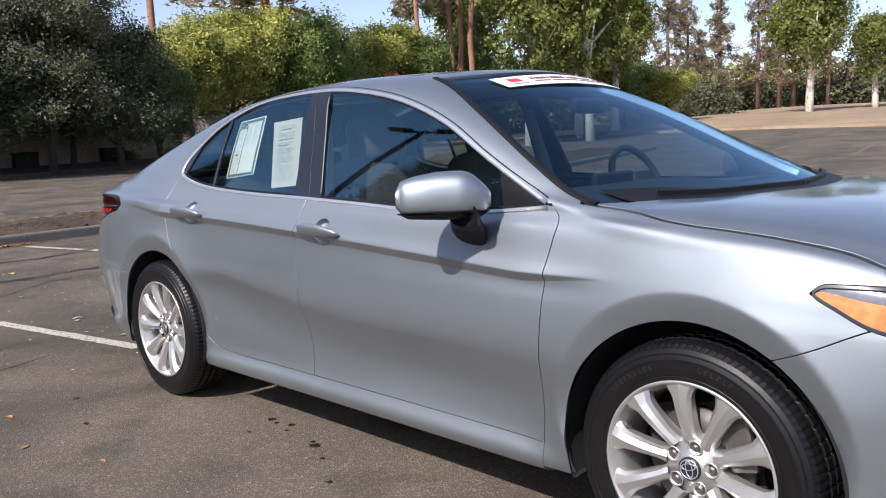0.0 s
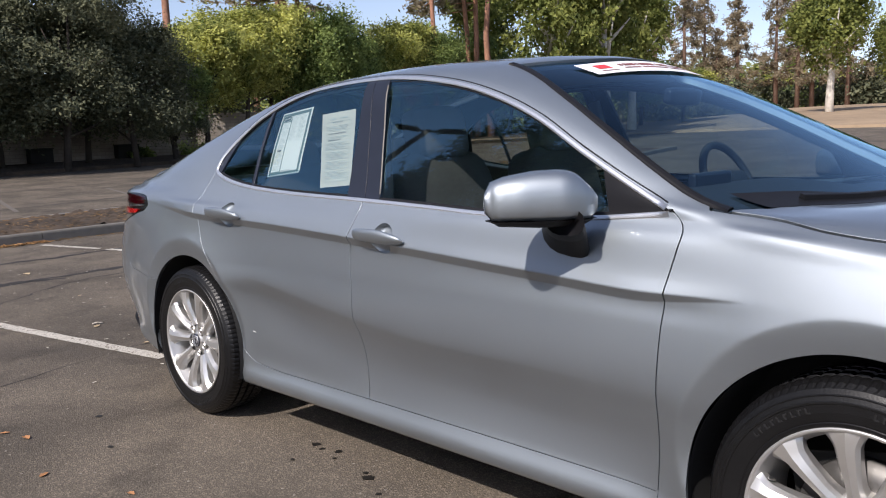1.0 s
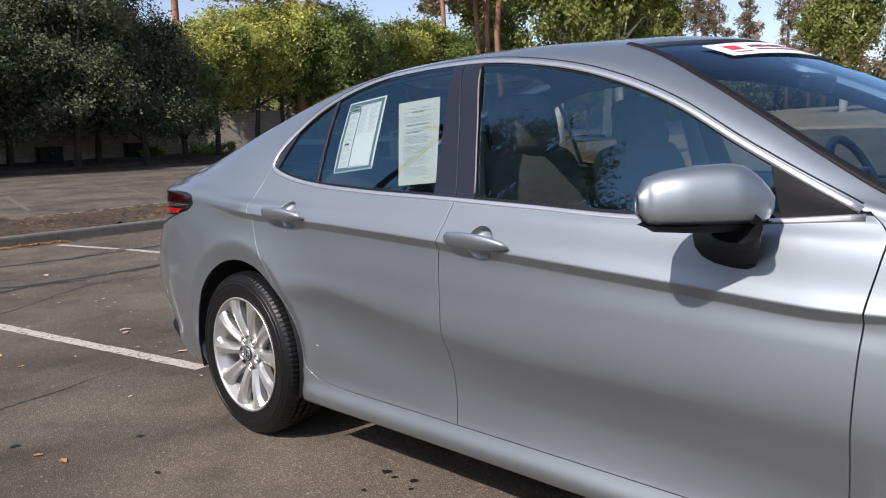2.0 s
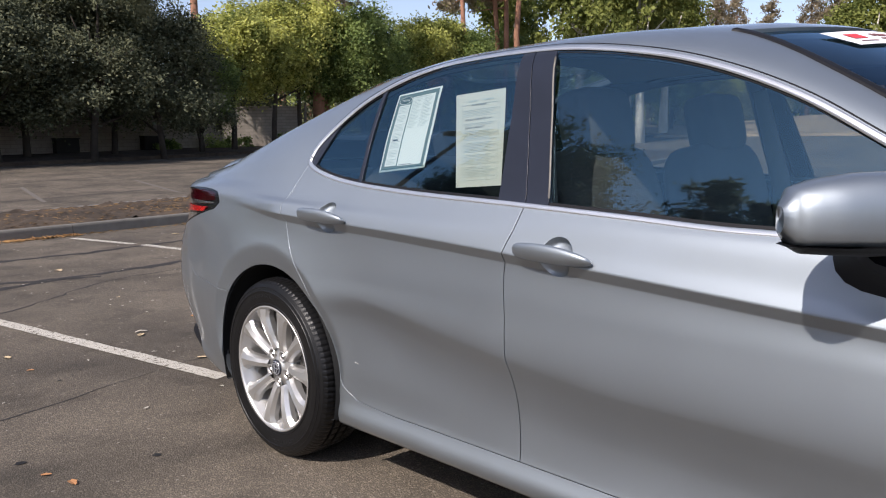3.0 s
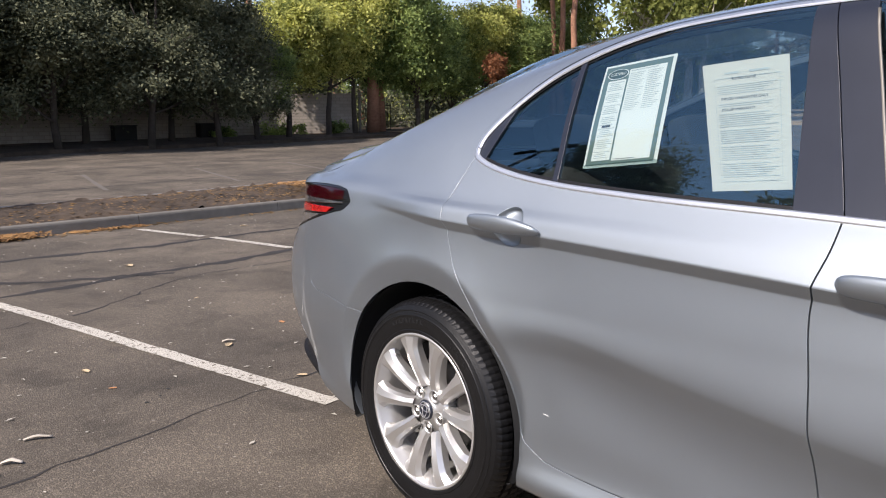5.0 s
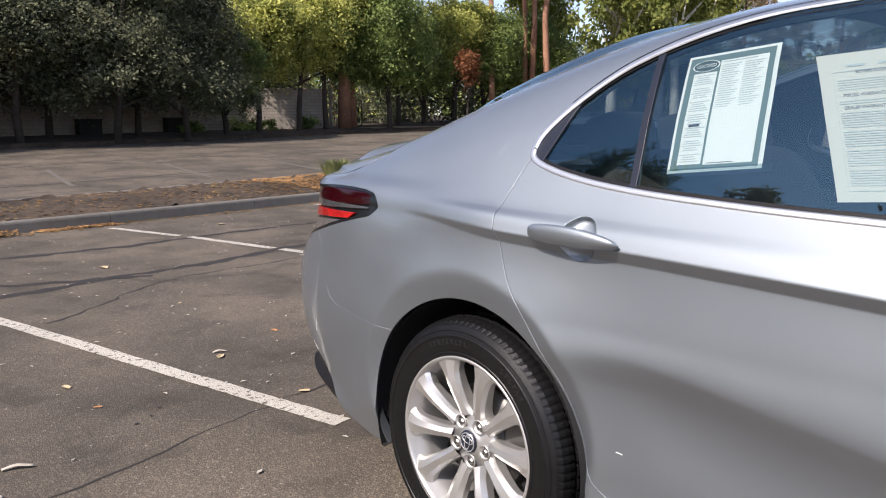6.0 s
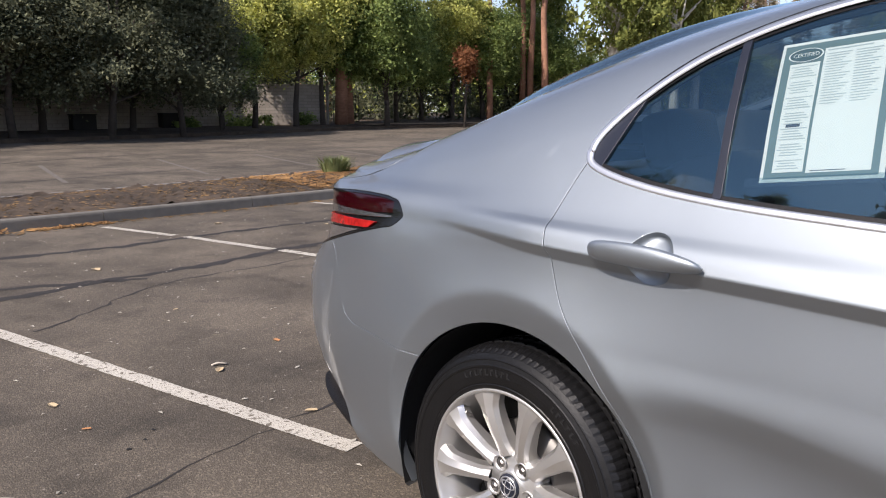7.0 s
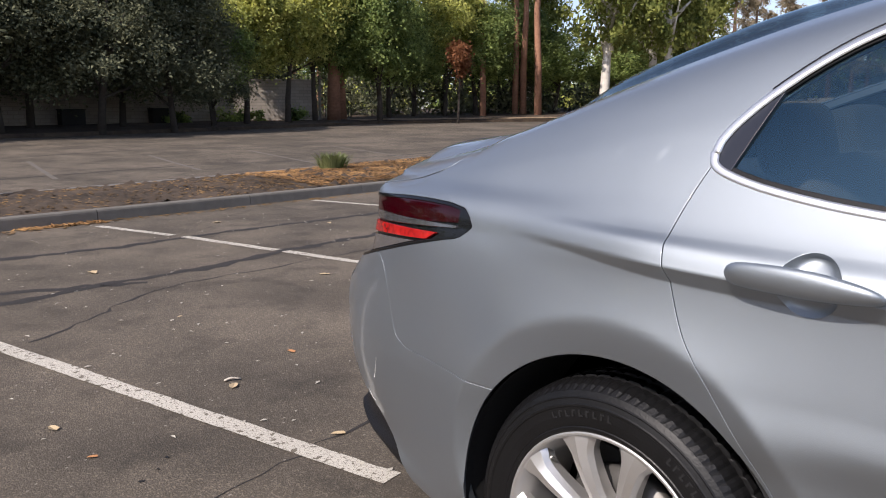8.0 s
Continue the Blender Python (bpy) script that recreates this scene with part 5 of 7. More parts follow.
patch(lambda y, u: 2.295 + 0.03 * u + (y - 0.53) * 0.35, np.linspace(0.53, 0.60, 5), np.linspace(0, 1, 3), -0.0045, "screen_sticker", M_BANNER, car, "small white sticker in the windscreen")
# black frit band round the windscreen, cowl and wipers
patch(lambda y, u: float(screen_low(abs(y))) - 0.075 + 0.075 * u, np.linspace(-0.72, 0.72, 41), np.linspace(0, 1, 4), -0.010, "frit_band", M_BLACK, car)
patch(lambda y, u: float(screen_top(abs(y))) + 0.030 * u, np.linspace(-0.50, 0.50, 31), np.linspace(0, 1, 3), -0.010, "frit_band", M_BLACK, car)
patch(lambda y, u: float(screen_low(abs(y))) - 0.082 + 0.107 * u, np.linspace(-0.73, 0.73, 43), np.linspace(0, 1, 6), 0.001, "cowl", M_BLACK, car, "black cowl panel under the windscreen")
for y0, y1, w in ((-0.62, 0.02, 0.060), (-0.02, 0.60, 0.055)):
    pts, outs = [], []
    for y in np.linspace(y0, y1, 14):
        p, n = on_top(float(screen_low(abs(y))) - 0.030 - 0.02 * math.sin((y - y0) / (y1 - y0) * math.pi), y, 0.002)
        pts.append(p)
        outs.append(n)
    v, f = sweep(pts, outs, 0.020, 0.014)
    put("wiper", mesh_from("wiper", v, f, M_BLACK, smooth=False), car, "black wiper blade at rest")
for sgn in (1, -1):
    pts, outs = [], []
    for x in np.linspace(1.60, 2.50, 26):
        p, n = on_top(x, sgn * (float(screen_d(x)) + 0.002), 0.0)
        pts.append(p)
        outs.append(n)
    v, f = sweep(pts, outs, 0.026, 0.007)
    put("screen_moulding", mesh_from("screen_moulding", v, f, M_BLACK, smooth=True), car)

# ---- inside the cabin ----
def cushion(bm, c, size, tilt=0.0, bulge=0.25, n=8):
    """A padded block with swollen faces, turned back about the y axis by tilt degrees."""
    made = bmesh.ops.create_cube(bm, size=2.0)
    bmesh.ops.subdivide_edges(bm, edges=list({e for v in made["verts"] for e in v.link_edges}), cuts=n, use_grid_fill=True)
    m = pose(*c, 0, tilt, 0)
    for v in bm.verts:
        q = v.co.copy()
        ln = (abs(q.x) ** 5 + abs(q.y) ** 5 + abs(q.z) ** 5) ** 0.2
        q = q / ln * (1 - bulge + bulge * min(1, q.length / 1.2))
        v.co = m @ Vector((q.x * size[0], q.y * size[1], q.z * size[2]))
    return bm


def seat(y, headrest_mat):
    ob = part("seat", cushion(bmesh.new(), (1.42, y, 0.52), (0.27, 0.26, 0.09), -6), M_SEAT, car, "light grey fabric front seat", True)
    part("backrest", cushion(bmesh.new(), (1.13, y, 0.80), (0.095, 0.26, 0.34), -14), M_SEAT, ob, smooth=True)
    part("headrest", cushion(bmesh.new(), (1.075, y, 1.205), (0.062, 0.135, 0.105), -12), headrest_mat, ob, smooth=True)
    for dy in (-0.06, 0.06):
        v, f = tube([(1.08, y + dy, 1.04), (1.078, y + dy, 1.14)], [0.007, 0.007], 8)
        put("headrest_post", mesh_from("headrest_post", v, f, M_STEEL), ob)


seat(-0.37, M_SEAT)
seat(0.37, M_SEAT)
# bench and its headrests carry the cabin's shade in their colour
bench = part("rear_bench", cushion(bmesh.new(), (0.62, 0, 0.50), (0.26, 0.62, 0.10), -5), M_BENCH, car, "grey fabric rear bench with cabin shade in its colour", True)
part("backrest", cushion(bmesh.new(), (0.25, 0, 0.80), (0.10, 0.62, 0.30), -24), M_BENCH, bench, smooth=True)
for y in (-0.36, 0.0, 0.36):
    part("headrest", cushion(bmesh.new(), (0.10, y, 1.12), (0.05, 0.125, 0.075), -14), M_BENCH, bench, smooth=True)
part("parcel_shelf", boxed(-0.35, 0.10, -0.58, 0.58, 1.015, 1.04, 0.01), M_DASH, car)
dash = part("dashboard", cushion(bmesh.new(), (2.30, 0, 0.86), (0.36, 0.70, 0.115), 6, 0.1), M_DASH, car, "dark padded dashboard", True)
part("dash_top", cushion(bmesh.new(), (2.56, 0, 0.945), (0.20, 0.66, 0.03), 3, 0.05), M_DASH, dash, smooth=True)
part("screen_unit", boxed(2.02, 2.05, -0.13, 0.13, 0.90, 1.04, 0.01), M_GLOSSBLACK, dash)
part("console", boxed(1.25, 2.15, -0.12, 0.12, 0.30, 0.66, 0.04), M_DASH, car)
v, f = [], []
for i in range(40):
    a = 2 * math.pi * i / 40
    for k in range(8):
        w = 2 * math.pi * k / 8
        r = 0.178 + 0.015 * math.cos(w)
        q = pose(1.93, 0.37, 0.96, 0, -24, 0) @ Vector((0.015 * math.sin(w), r * math.sin(a), r * math.cos(a)))
        v.append(q)
for i in range(40):
    for k in range(8):
        f.append((i * 8 + k, i * 8 + (k + 1) % 8, ((i + 1) % 40) * 8 + (k + 1) % 8, ((i + 1) % 40) * 8 + k))
wheel_ob = put("steering_wheel", mesh_from("steering_wheel", v, f, M_DASH, smooth=True), car, "dark steering wheel")
part("airbag_boss", cushion(bmesh.new(), (1.95, 0.37, 0.955), (0.03, 0.085, 0.07), -24), M_DASH, wheel_ob, smooth=True)
for dy, dz in ((-0.11, 0.0), (0.11, 0.0), (0, -0.11)):
    v, f = tube([(1.95, 0.37, 0.955), (1.945 + dz * 0.4, 0.37 + dy * 1.5, 0.955 + dz * 1.4)], [0.022, 0.016], 8)
    put("spoke_arm", mesh_from("spoke_arm", v, f, M_DASH), wheel_ob)
part("inner_mirror", cushion(bmesh.new(), (1.93, 0, 1.30), (0.02, 0.11, 0.03), 10), M_GLOSSBLACK, car, smooth=True)
panel("headliner", [in_roof], M_LINER, car, 0.03, 0.0, joined=True)
for sgn in (-1, 1):
    for x0, x1 in ((0.52, 1.08), (1.28, 2.2)):
        part("door_card", boxed(x0, x1, sgn * 0.80 - 0.03, sgn * 0.80 + 0.03, 0.30, 0.955, 0.02), M_DASH, car)
    v, f = tube([(1.10, sgn * 0.66, 1.33), (1.17, sgn * 0.74, 0.95), (1.2, sgn * 0.76, 0.5)], [0.028, 0.04, 0.05], 8)
    put("inner_pillar", mesh_from("inner_pillar", v, f, M_LINER, smooth=True), car)


# ---- papers in the rear door window ----
def sheet(corners, nu, nv, lift, u0=0.0, u1=1.0, v0=0.0, v1=1.0):
    """Points of a sheet between four (x, z) corners (top left, top right, low right, low left), just inside the glass."""
    tl, tr, br, bl = (np.array(c) for c in corners)
    verts, faces = [], []
    for j in range(nv + 1):
        b = v0 + (v1 - v0) * j / nv
        for i in range(nu + 1):
            a = u0 + (u1 - u0) * i / nu
            q = (tl * (1 - a) + tr * a) * (1 - b) + (bl * (1 - a) + br * a) * b
            verts.append(on_skin(q[0], q[1], lift)[0])
    for j in range(nv):
        for i in range(nu):
            a = j * (nu + 1) + i
            faces.append((a, a + 1, a + nu + 2, a + nu + 1))
    return verts, faces


def stick(name, corners, mat, parent, lift, rect=(0, 1, 0, 1), nu=4, nv=4, label=""):
    v, f = sheet(corners, nu, nv, lift, *rect)
    return put(name, mesh_from(name, v, f, mat, smooth=True), parent, label)


def words(text, corners, u, v, size, mat, parent, lift):
    """Printed words that start at (u, v) of a sheet; size: their height as a share of the sheet."""
    cu = bpy.data.curves.new("words", "FONT")
    cu.body, cu.size = text, 1.0
    tmp = bpy.data.objects.new("words", cu)
    me = bpy.data.meshes.new_from_object(tmp)
    bpy.data.objects.remove(tmp)
    tl, tr, br, bl = (np.array(c) for c in corners)
    wide, high = np.linalg.norm(tr - tl), np.linalg.norm(bl - tl)
    for q in me.vertices:
        a, b = u + q.co.x * size * high / wide, v - q.co.y * size
        xz = (tl * (1 - a) + tr * a) * (1 - b) + (bl * (1 - a) + br * a) * b
        q.co = on_skin(xz[0], xz[1], lift)[0]
    me.materials.clear()
    me.materials.append(mat)
    return put("printed_words", me, parent)


PAP1 = ((0.498, 1.318), (0.709, 1.337), (0.731, 1.083), (0.521, 1.063))
PAP2 = ((0.787, 1.300), (0.991, 1.313), (1.064, 1.039), (0.891, 1.027))
IN = -0.0175
page = stick("window_paper", PAP1, M_PAPER, car, IN, label="white paper with grey-green border taped inside the window", nu=6, nv=6)
stick("green_border", PAP1, M_PAPERGREEN, page, IN + 0.0005, (0.03, 0.955, 0.022, 0.978), 6, 6)
for rect in ((0.10, 0.36, 0.165, 0.935), (0.385, 0.895, 0.075, 0.945)):
    stick("print_field", PAP1, M_PAPER, page, IN + 0.001, rect, 4, 6)
for k in range(40):
    b = 0.185 + k * 0.0185
    if k % 6 != 5:
        inset = 0.02 * ((k * 7) % 4)
        stick("print_bar", PAP1, M_INK, page, IN + 0.0015, (0.118 + inset * 0.5, 0.342 - inset, b, b + 0.0075), 2, 1)
stick("print_bar", PAP1, M_INK, page, IN + 0.0015, (0.41, 0.78, 0.088, 0.097), 2, 1)
for k in range(20):
    b = 0.118 + k * 0.0185
    for a0, a1 in ((0.41, 0.62), (0.65, 0.86)):
        stick("print_bar", PAP1, M_INK, page, IN + 0.0015, (a0, a1 - 0.025 * ((k * 5) % 4), b, b + 0.0065), 2, 1)
stick("print_bar", PAP1, M_INKDARK, page, IN + 0.0015, (0.16, 0.28, 0.60, 0.622), 2, 1)
stick("print_bar", PAP1, M_INKDARK, page, IN + 0.0015, (0.42, 0.70, 0.93, 0.936), 2, 1)
# oval mark with its word
tl, tr, br, bl = (np.array(c) for c in PAP1)
for name, grow, mat, lift in (("oval_rim", 1.10, M_PAPER, 0.0016), ("oval_mark", 1.0, M_OVAL, 0.0019)):
    ov = []
    for k in range(28):
        w = 2 * math.pi * k / 28
        a, b = 0.225 + 0.140 * grow * math.cos(w), 0.105 + 0.046 * grow * math.sin(w)
        q = (tl * (1 - a) + tr * a) * (1 - b) + (bl * (1 - a) + br * a) * b
        ov.append(on_skin(q[0], q[1], IN + lift)[0])
    put(name, mesh_from(name, ov, [tuple(range(28))], mat), page)
words("CERTIFIED", PAP1, 0.118, 0.119, 0.040, M_PAPER, page, IN + 0.0024)
guide = stick("window_paper", PAP2, M_GUIDE, car, IN, label="printed white sheet taped inside the window", nu=6, nv=6)
words("BUYERS GUIDE", PAP2, 0.34, 0.150, 0.030, M_INKDARK, guide, IN + 0.0012)
words("IMPLIED WARRANTIES ONLY", PAP2, 0.20, 0.305, 0.030, M_INKDARK, guide, IN + 0.0012)
words("DEALER WARRANTY", PAP2, 0.20, 0.390, 0.030, M_INKDARK, guide, IN + 0.0012)
for b, a0, a1 in ((0.085, 0.26, 0.44), (0.085, 0.55, 0.78)):
    stick("print_bar", PAP2, M_INK, guide, IN + 0.0012, (a0, a1, b, b + 0.016), 2, 1)
for k in range(46):
    b = 0.19 + k * 0.016
    if 0.265 < b < 0.32 or 0.355 < b < 0.405 or k % 8 == 5:
        continue
    stick("print_bar", PAP2, M_INK, guide, IN + 0.0012, (0.16, 0.86 - 0.05 * ((k * 5) % 4), b, b + 0.005), 2, 1)
for rect in ((0.13, 0.135, 0.13, 0.93), (0.89, 0.895, 0.13, 0.93), (0.13, 0.895, 0.13, 0.134), (0.13, 0.895, 0.93, 0.934)):
    stick("print_bar", PAP2, M_INK, guide, IN + 0.0012, rect, 2, 2)
for rect in ((-0.06, 1.14, -0.035, 0.035), (-0.13, 1.10, 0.965, 1.03)):
    stick("adhesive_tape", PAP1, M_TAPE, page, IN + 0.0006 if rect[2] > 0.5 else IN - 0.0006, rect, 6, 1)

# scuffs: bare scratches on the bumper's corner and the rear door
M_SCUFF = material("scuffed_paint", (0.70, 0.70, 0.69), 0.7, 0.0, 0, 0.25, 60)
for pts, w in (([(-0.877, 0.412), (-0.866, 0.398), (-0.852, 0.390), (-0.835, 0.388)], 0.006), ([(-0.80, 0.47), (-0.785, 0.50), (-0.77, 0.535)], 0.003), ([(0.466, 0.4265), (0.474, 0.426), (0.482, 0.424)], 0.003)):
    strip("paint_scuff", pts, w, 0.0024, M_SCUFF)

# handles and glass move with their doors, lenses with their lamps
lamp_of = {}
for ob in car.children:
    if ob.name.startswith(("tail_lamp", "head_lamp")):
        lamp_of[(ob.name[:4], sum(c[1] for c in ob.bound_box) > 0)] = ob
for ob in list(car.children):
    kind = ob.name.split(".")[0]
    mid = sum((Vector(c) for c in ob.bound_box), Vector()) / 8
    if kind in ("door_handle", "handle_cup", "handle_foot", "front_door_glass", "rear_door_glass", "quarter_glass", "pillar_strip"):
        fore = kind in ("front_door_glass", "pillar_strip") or (kind not in ("rear_door_glass", "quarter_glass") and mid.x > 0.85)
        ob.parent = (front_doors if fore else rear_doors)[int(mid.y > 0)]
    elif kind in ("red_lens", "clear_lens", "red_reflector", "smoked_lens", "lamp_backing", "amber_reflector"):
        ob.parent = lamp_of[("tail" if mid.x < 0 else "head", mid.y > 0)]

# ---- the lot: painted lines, sealed cracks, kerbed bed ----
def ribbon(points, width, z=0.004, wobble=0.0, thick=0.0, seed=1):
    """A flat strip along points (x, y) on the ground."""
    rnd = random.Random(seed)
    pts = [Vector((p[0], p[1], 0)) for p in points]
    verts, faces = [], []
    for i, p in enumerate(pts):
        along = (pts[min(i + 1, len(pts) - 1)] - pts[max(i - 1, 0)]).normalized()
        across = Vector((-along.y, along.x, 0))
        for s in (-1, 1):
            q = p + across * (s * width / 2 * (1 + rnd.uniform(-wobble, wobble)))
            verts.append((q.x, q.y, float(lie(q.x, q.y)) + z))
    for i in range(len(pts) - 1):
        faces.append((2 * i, 2 * i + 2, 2 * i + 3, 2 * i + 1))
    return verts, faces


def fine(points, step=0.12, jitter=0.0, seed=3):
    """Points along a polyline at small steps, with a little waver."""
    rnd = random.Random(seed)
    out = []
    for (x0, y0), (x1, y1) in zip(points, points[1:]):
        n = max(1, int(math.hypot(x1 - x0, y1 - y0) / step))
        for k in range(n):
            u = k / n
            out.append((x0 + (x1 - x0) * u + rnd.uniform(-jitter, jitter), y0 + (y1 - y0) * u + rnd.uniform(-jitter, jitter)))
    return out + [points[-1]]


def marking(points, width, mat, label, name="parking_line", z=0.004, wobble=0.04, jitter=0.004, seed=1):
    v, f = ribbon(fine(points, 0.1, jitter, seed), width, z, wobble, seed=seed)
    return tagged(put(name, mesh_from(name, v, f, mat)), label, "road marking", kind="structure")


marking([(-1.10, -0.522), (-2.77, -0.82), (-3.70, -0.985), (-6.4, -1.495), (-8.3, -1.855)], 0.095, M_LINE, "cracked white parking bay line on asphalt", seed=2)
for a, b in (((-8.09, 1.22), (-6.90, 1.50)), ((-6.74, 1.54), (-5.40, 1.76)), ((-5.30, 1.78), (-1.35, 2.42))):
    marking([a, b], 0.10, M_LINE, "worn white parking bay line on asphalt", seed=5)
marking([(-8.8, 4.50), (-7.64, 4.77), (-4.0, 5.45), (-1.6, 5.9)], 0.10, M_LINE, "worn white parking bay line on asphalt", seed=6)
for k in range(4):
    y = 4.0 + 2.9 * k
    marking([(-14.6 - 0.18 * k, y - 1.0), (-19.0 - 0.18 * k, y - 0.1)], 0.10, M_LINEOLD, "faded parking bay line in the far lot", seed=8 + k)
for k in range(7):
    marking([(-9.5 + 2.7 * k, 21.5), (-10.3 + 2.7 * k, 26.0)], 0.10, M_LINEOLD, "faded parking bay line in the far lot", seed=20 + k)


def tar(points, width, seed, label="dark sealed crack across the asphalt"):
    return marking(points, width, M_TAR, label, "sealed_crack", 0.0015, 0.6, 0.016, seed)


tar([(-6.5, -2.6), (-6.55, -0.2), (-6.53, 0.75), (-6.78, 2.16), (-6.98, 4.23), (-7.2, 6.5)], 0.11, 31)
tar([(-4.45, -2.4), (-4.73, -0.69), (-4.95, 0.12), (-5.0, 0.8), (-5.29, 1.63), (-5.61, 3.12), (-5.9, 5.0)], 0.115, 32)
tar([(-5.6, -1.4), (-5.10, -0.59), (-4.95, -0.09), (-4.80, 0.30)], 0.09, 33)
for pts, w, s in (([(-3.69, -0.85), (-3.97, -0.42), (-4.4, 0.04), (-4.61, 0.51), (-4.69, 1.26), (-4.9, 2.4)], 0.018, 34),
                  ([(-1.02, -2.2), (-1.141, -1.742), (-1.283, -1.288), (-1.34, -1.049), (-1.415, -0.80), (-1.51, -0.51), (-1.57, -0.28), (-1.75, 0.5)], 0.011, 35),
                  ([(-2.6, -3.0), (-2.9, -2.2), (-3.4, -1.6), (-3.7, -1.1)], 0.006, 36),
                  ([(-2.0, 0.4), (-2.7, 0.9), (-3.2, 1.8), (-3.3, 3.0)], 0.006, 37)):
    marking(pts, w, M_TAR, "thin crack in the asphalt", "crack", 0.0015, 0.9, 0.022, s)
for pts, w, s in (([(-15.0, 1.0), (-16.0, 6.0), (-15.5, 12.0), (-16.5, 20.0)], 0.09, 41), ([(-19.5, 0.5), (-21.0, 7.0), (-20.0, 15.0), (-17.0, 24.0)], 0.10, 42), ([(-24.0, 3.0), (-25.0, 12.0), (-23.0, 20.0)], 0.10, 43)):
    tar(pts, w, s)

# oil drips beside the sill
M_OIL = material("dried_oil", (0.012, 0.010, 0.008), 0.6, 0, 0, 0.3, 40)


def blot(x, y, r, seed, mat=M_OIL, name="oil_spot", label="dark dried oil spot on the asphalt", z=0.003):
    rnd = random.Random(seed)
    n = 12
    verts = [(x, y, z)] + [(x + r * rnd.uniform(0.5, 1.2) * math.cos(2 * math.pi * k / n), y + r * rnd.uniform(0.5, 1.2) * math.sin(2 * math.pi * k / n), z) for k in range(n)]
    faces = [(0, 1 + k, 1 + (k + 1) % n) for k in range(n)]
    return tagged(put(name, mesh_from(name, verts, faces, mat)), label, "stain", "oil spots", "structure")


for k, (x, y, r) in enumerate(((0.742, -0.785, 0.022), (0.80, -0.80, 0.014), (0.878, -0.774, 0.018), (0.803, -0.941, 0.012), (1.162, -0.862, 0.026), (1.12, -0.84, 0.012), (0.92, -0.83, 0.010), (1.30, -0.93, 0.012), (-0.33, -1.22, 0.020), (-0.62, -1.62, 0.022), (0.10, -1.35, 0.015), (-1.774, -0.984, 0.010), (-1.70, -1.05, 0.008), (-1.647, -1.131, 0.011), (-0.02, -1.9, 0.016), (1.5, -1.05, 0.012))):
    blot(x, y, r, 100 + k)

# kerb stones round the bed
def bed_line(y):
    return -8.36 - 0.155 * (y - 0.5)


def bed_width(y):
    return 2.75 + 0.09 * min(max(0, y), 9)


def kerb_stone(p0, p1, width, name="kerb", mat=M_CONCRETE):
    a, b = Vector((*p0, 0)), Vector((*p1, 0))
    along = (b - a).normalized()
    across = Vector((-along.y, along.x, 0))
    length = (b - a).length - 0.008
    prof = [(0.0, -0.02), (0.012, 0.11), (0.020, 0.128), (0.034, 0.137), (width - 0.02, 0.138), (width, 0.125), (width, -0.02)]
    verts, faces = [], []
    n = 5
    for i in range(n):
        for o, z in prof:
            q = a + along * (0.004 + length * i / (n - 1)) + across * o
            verts.append((q.x, q.y, z + float(lie(q.x, q.y))))
    k = len(prof)
    for i in range(n - 1):
        for j in range(k - 1):
            faces.append((i * k + j, i * k + j + 1, (i + 1) * k + j + 1, (i + 1) * k + j))
    faces += [tuple(range(k)), tuple(reversed(range((n - 1) * k, n * k)))]
    me = mesh_from(name, verts, faces, mat)
    return put(name, me)


stones = tagged(new("kerb_near"), "grey concrete kerb along the planting bed", "kerb", kind="structure")
y = -7.22
while y < 24:
    ob = kerb_stone((bed_line(y), y), (bed_line(y + 2.15), y + 2.15), 0.15, "kerb_stone")
    ob.parent = stones
    y += 2.15
# the far kerb takes the paler concrete, with sunlight in its colour
far_stones = tagged(new("kerb_far"), "concrete kerb on the far side of the bed, in a sunlit tone", "kerb", kind="structure")
y = -7.0
while y < 24:
    w0, w1 = bed_width(y), bed_width(y + 2.2)
    ob = kerb_stone((bed_line(y + 2.2) - w1, y + 2.2), (bed_line(y) - w0, y), 0.14, "kerb_stone", M_CONCRETELIT)
    ob.parent = far_stones
    y += 2.2
# soil between the kerbs, humped and rough
verts, faces = [], []
rnd = random.Random(5)
ys = np.arange(-7.0, 24.2, 0.11)
for y in ys:
    for u in np.linspace(0, 1, 25):
        w = bed_width(y)
        x = bed_line(y) - 0.14 - u * (w - 0.16)
        verts.append((x, y, 0.118 + float(lie(x, y)) + 0.05 * math.sin(math.pi * u) + rnd.uniform(-0.03, 0.03) + 0.03 * max(0, rnd.gauss(0, 1) - 1.2)))
for i in range(len(ys) - 1):
    for k in range(24):
        a = i * 25 + k
        faces.append((a, a + 1, a + 26, a + 25))
tagged(put("planting_bed", mesh_from("planting_bed", verts, faces, M_SOIL, smooth=True)), "bare brown soil bed between two kerbs", "planting bed", kind="structure")


def scatter(name, n, place, size, mat, label, category, seed, curl=0.4):
    """Many small bent leaves laid about: one object."""
    rnd = random.Random(seed)
    verts, faces = [], []
    for _ in range(n):
        x, y, z = place(rnd)
        s, a = size * rnd.uniform(0.5, 1.3), rnd.uniform(0, 6.283)
        c, d = math.cos(a) * s, math.sin(a) * s
        lift = s * rnd.uniform(0, curl)
        b = len(verts)
        verts += [(x - c, y - d, z + lift), (x + d * 0.45, y - c * 0.45, z + 0.004), (x + c, y + d, z + lift * rnd.uniform(0, 1)), (x - d * 0.45, y + c * 0.45, z + 0.004)]
        faces.append((b, b + 1, b + 2, b + 3))
    return tagged(put(name, mesh_from(name, verts, faces, mat)), label, category, kind="stuff")


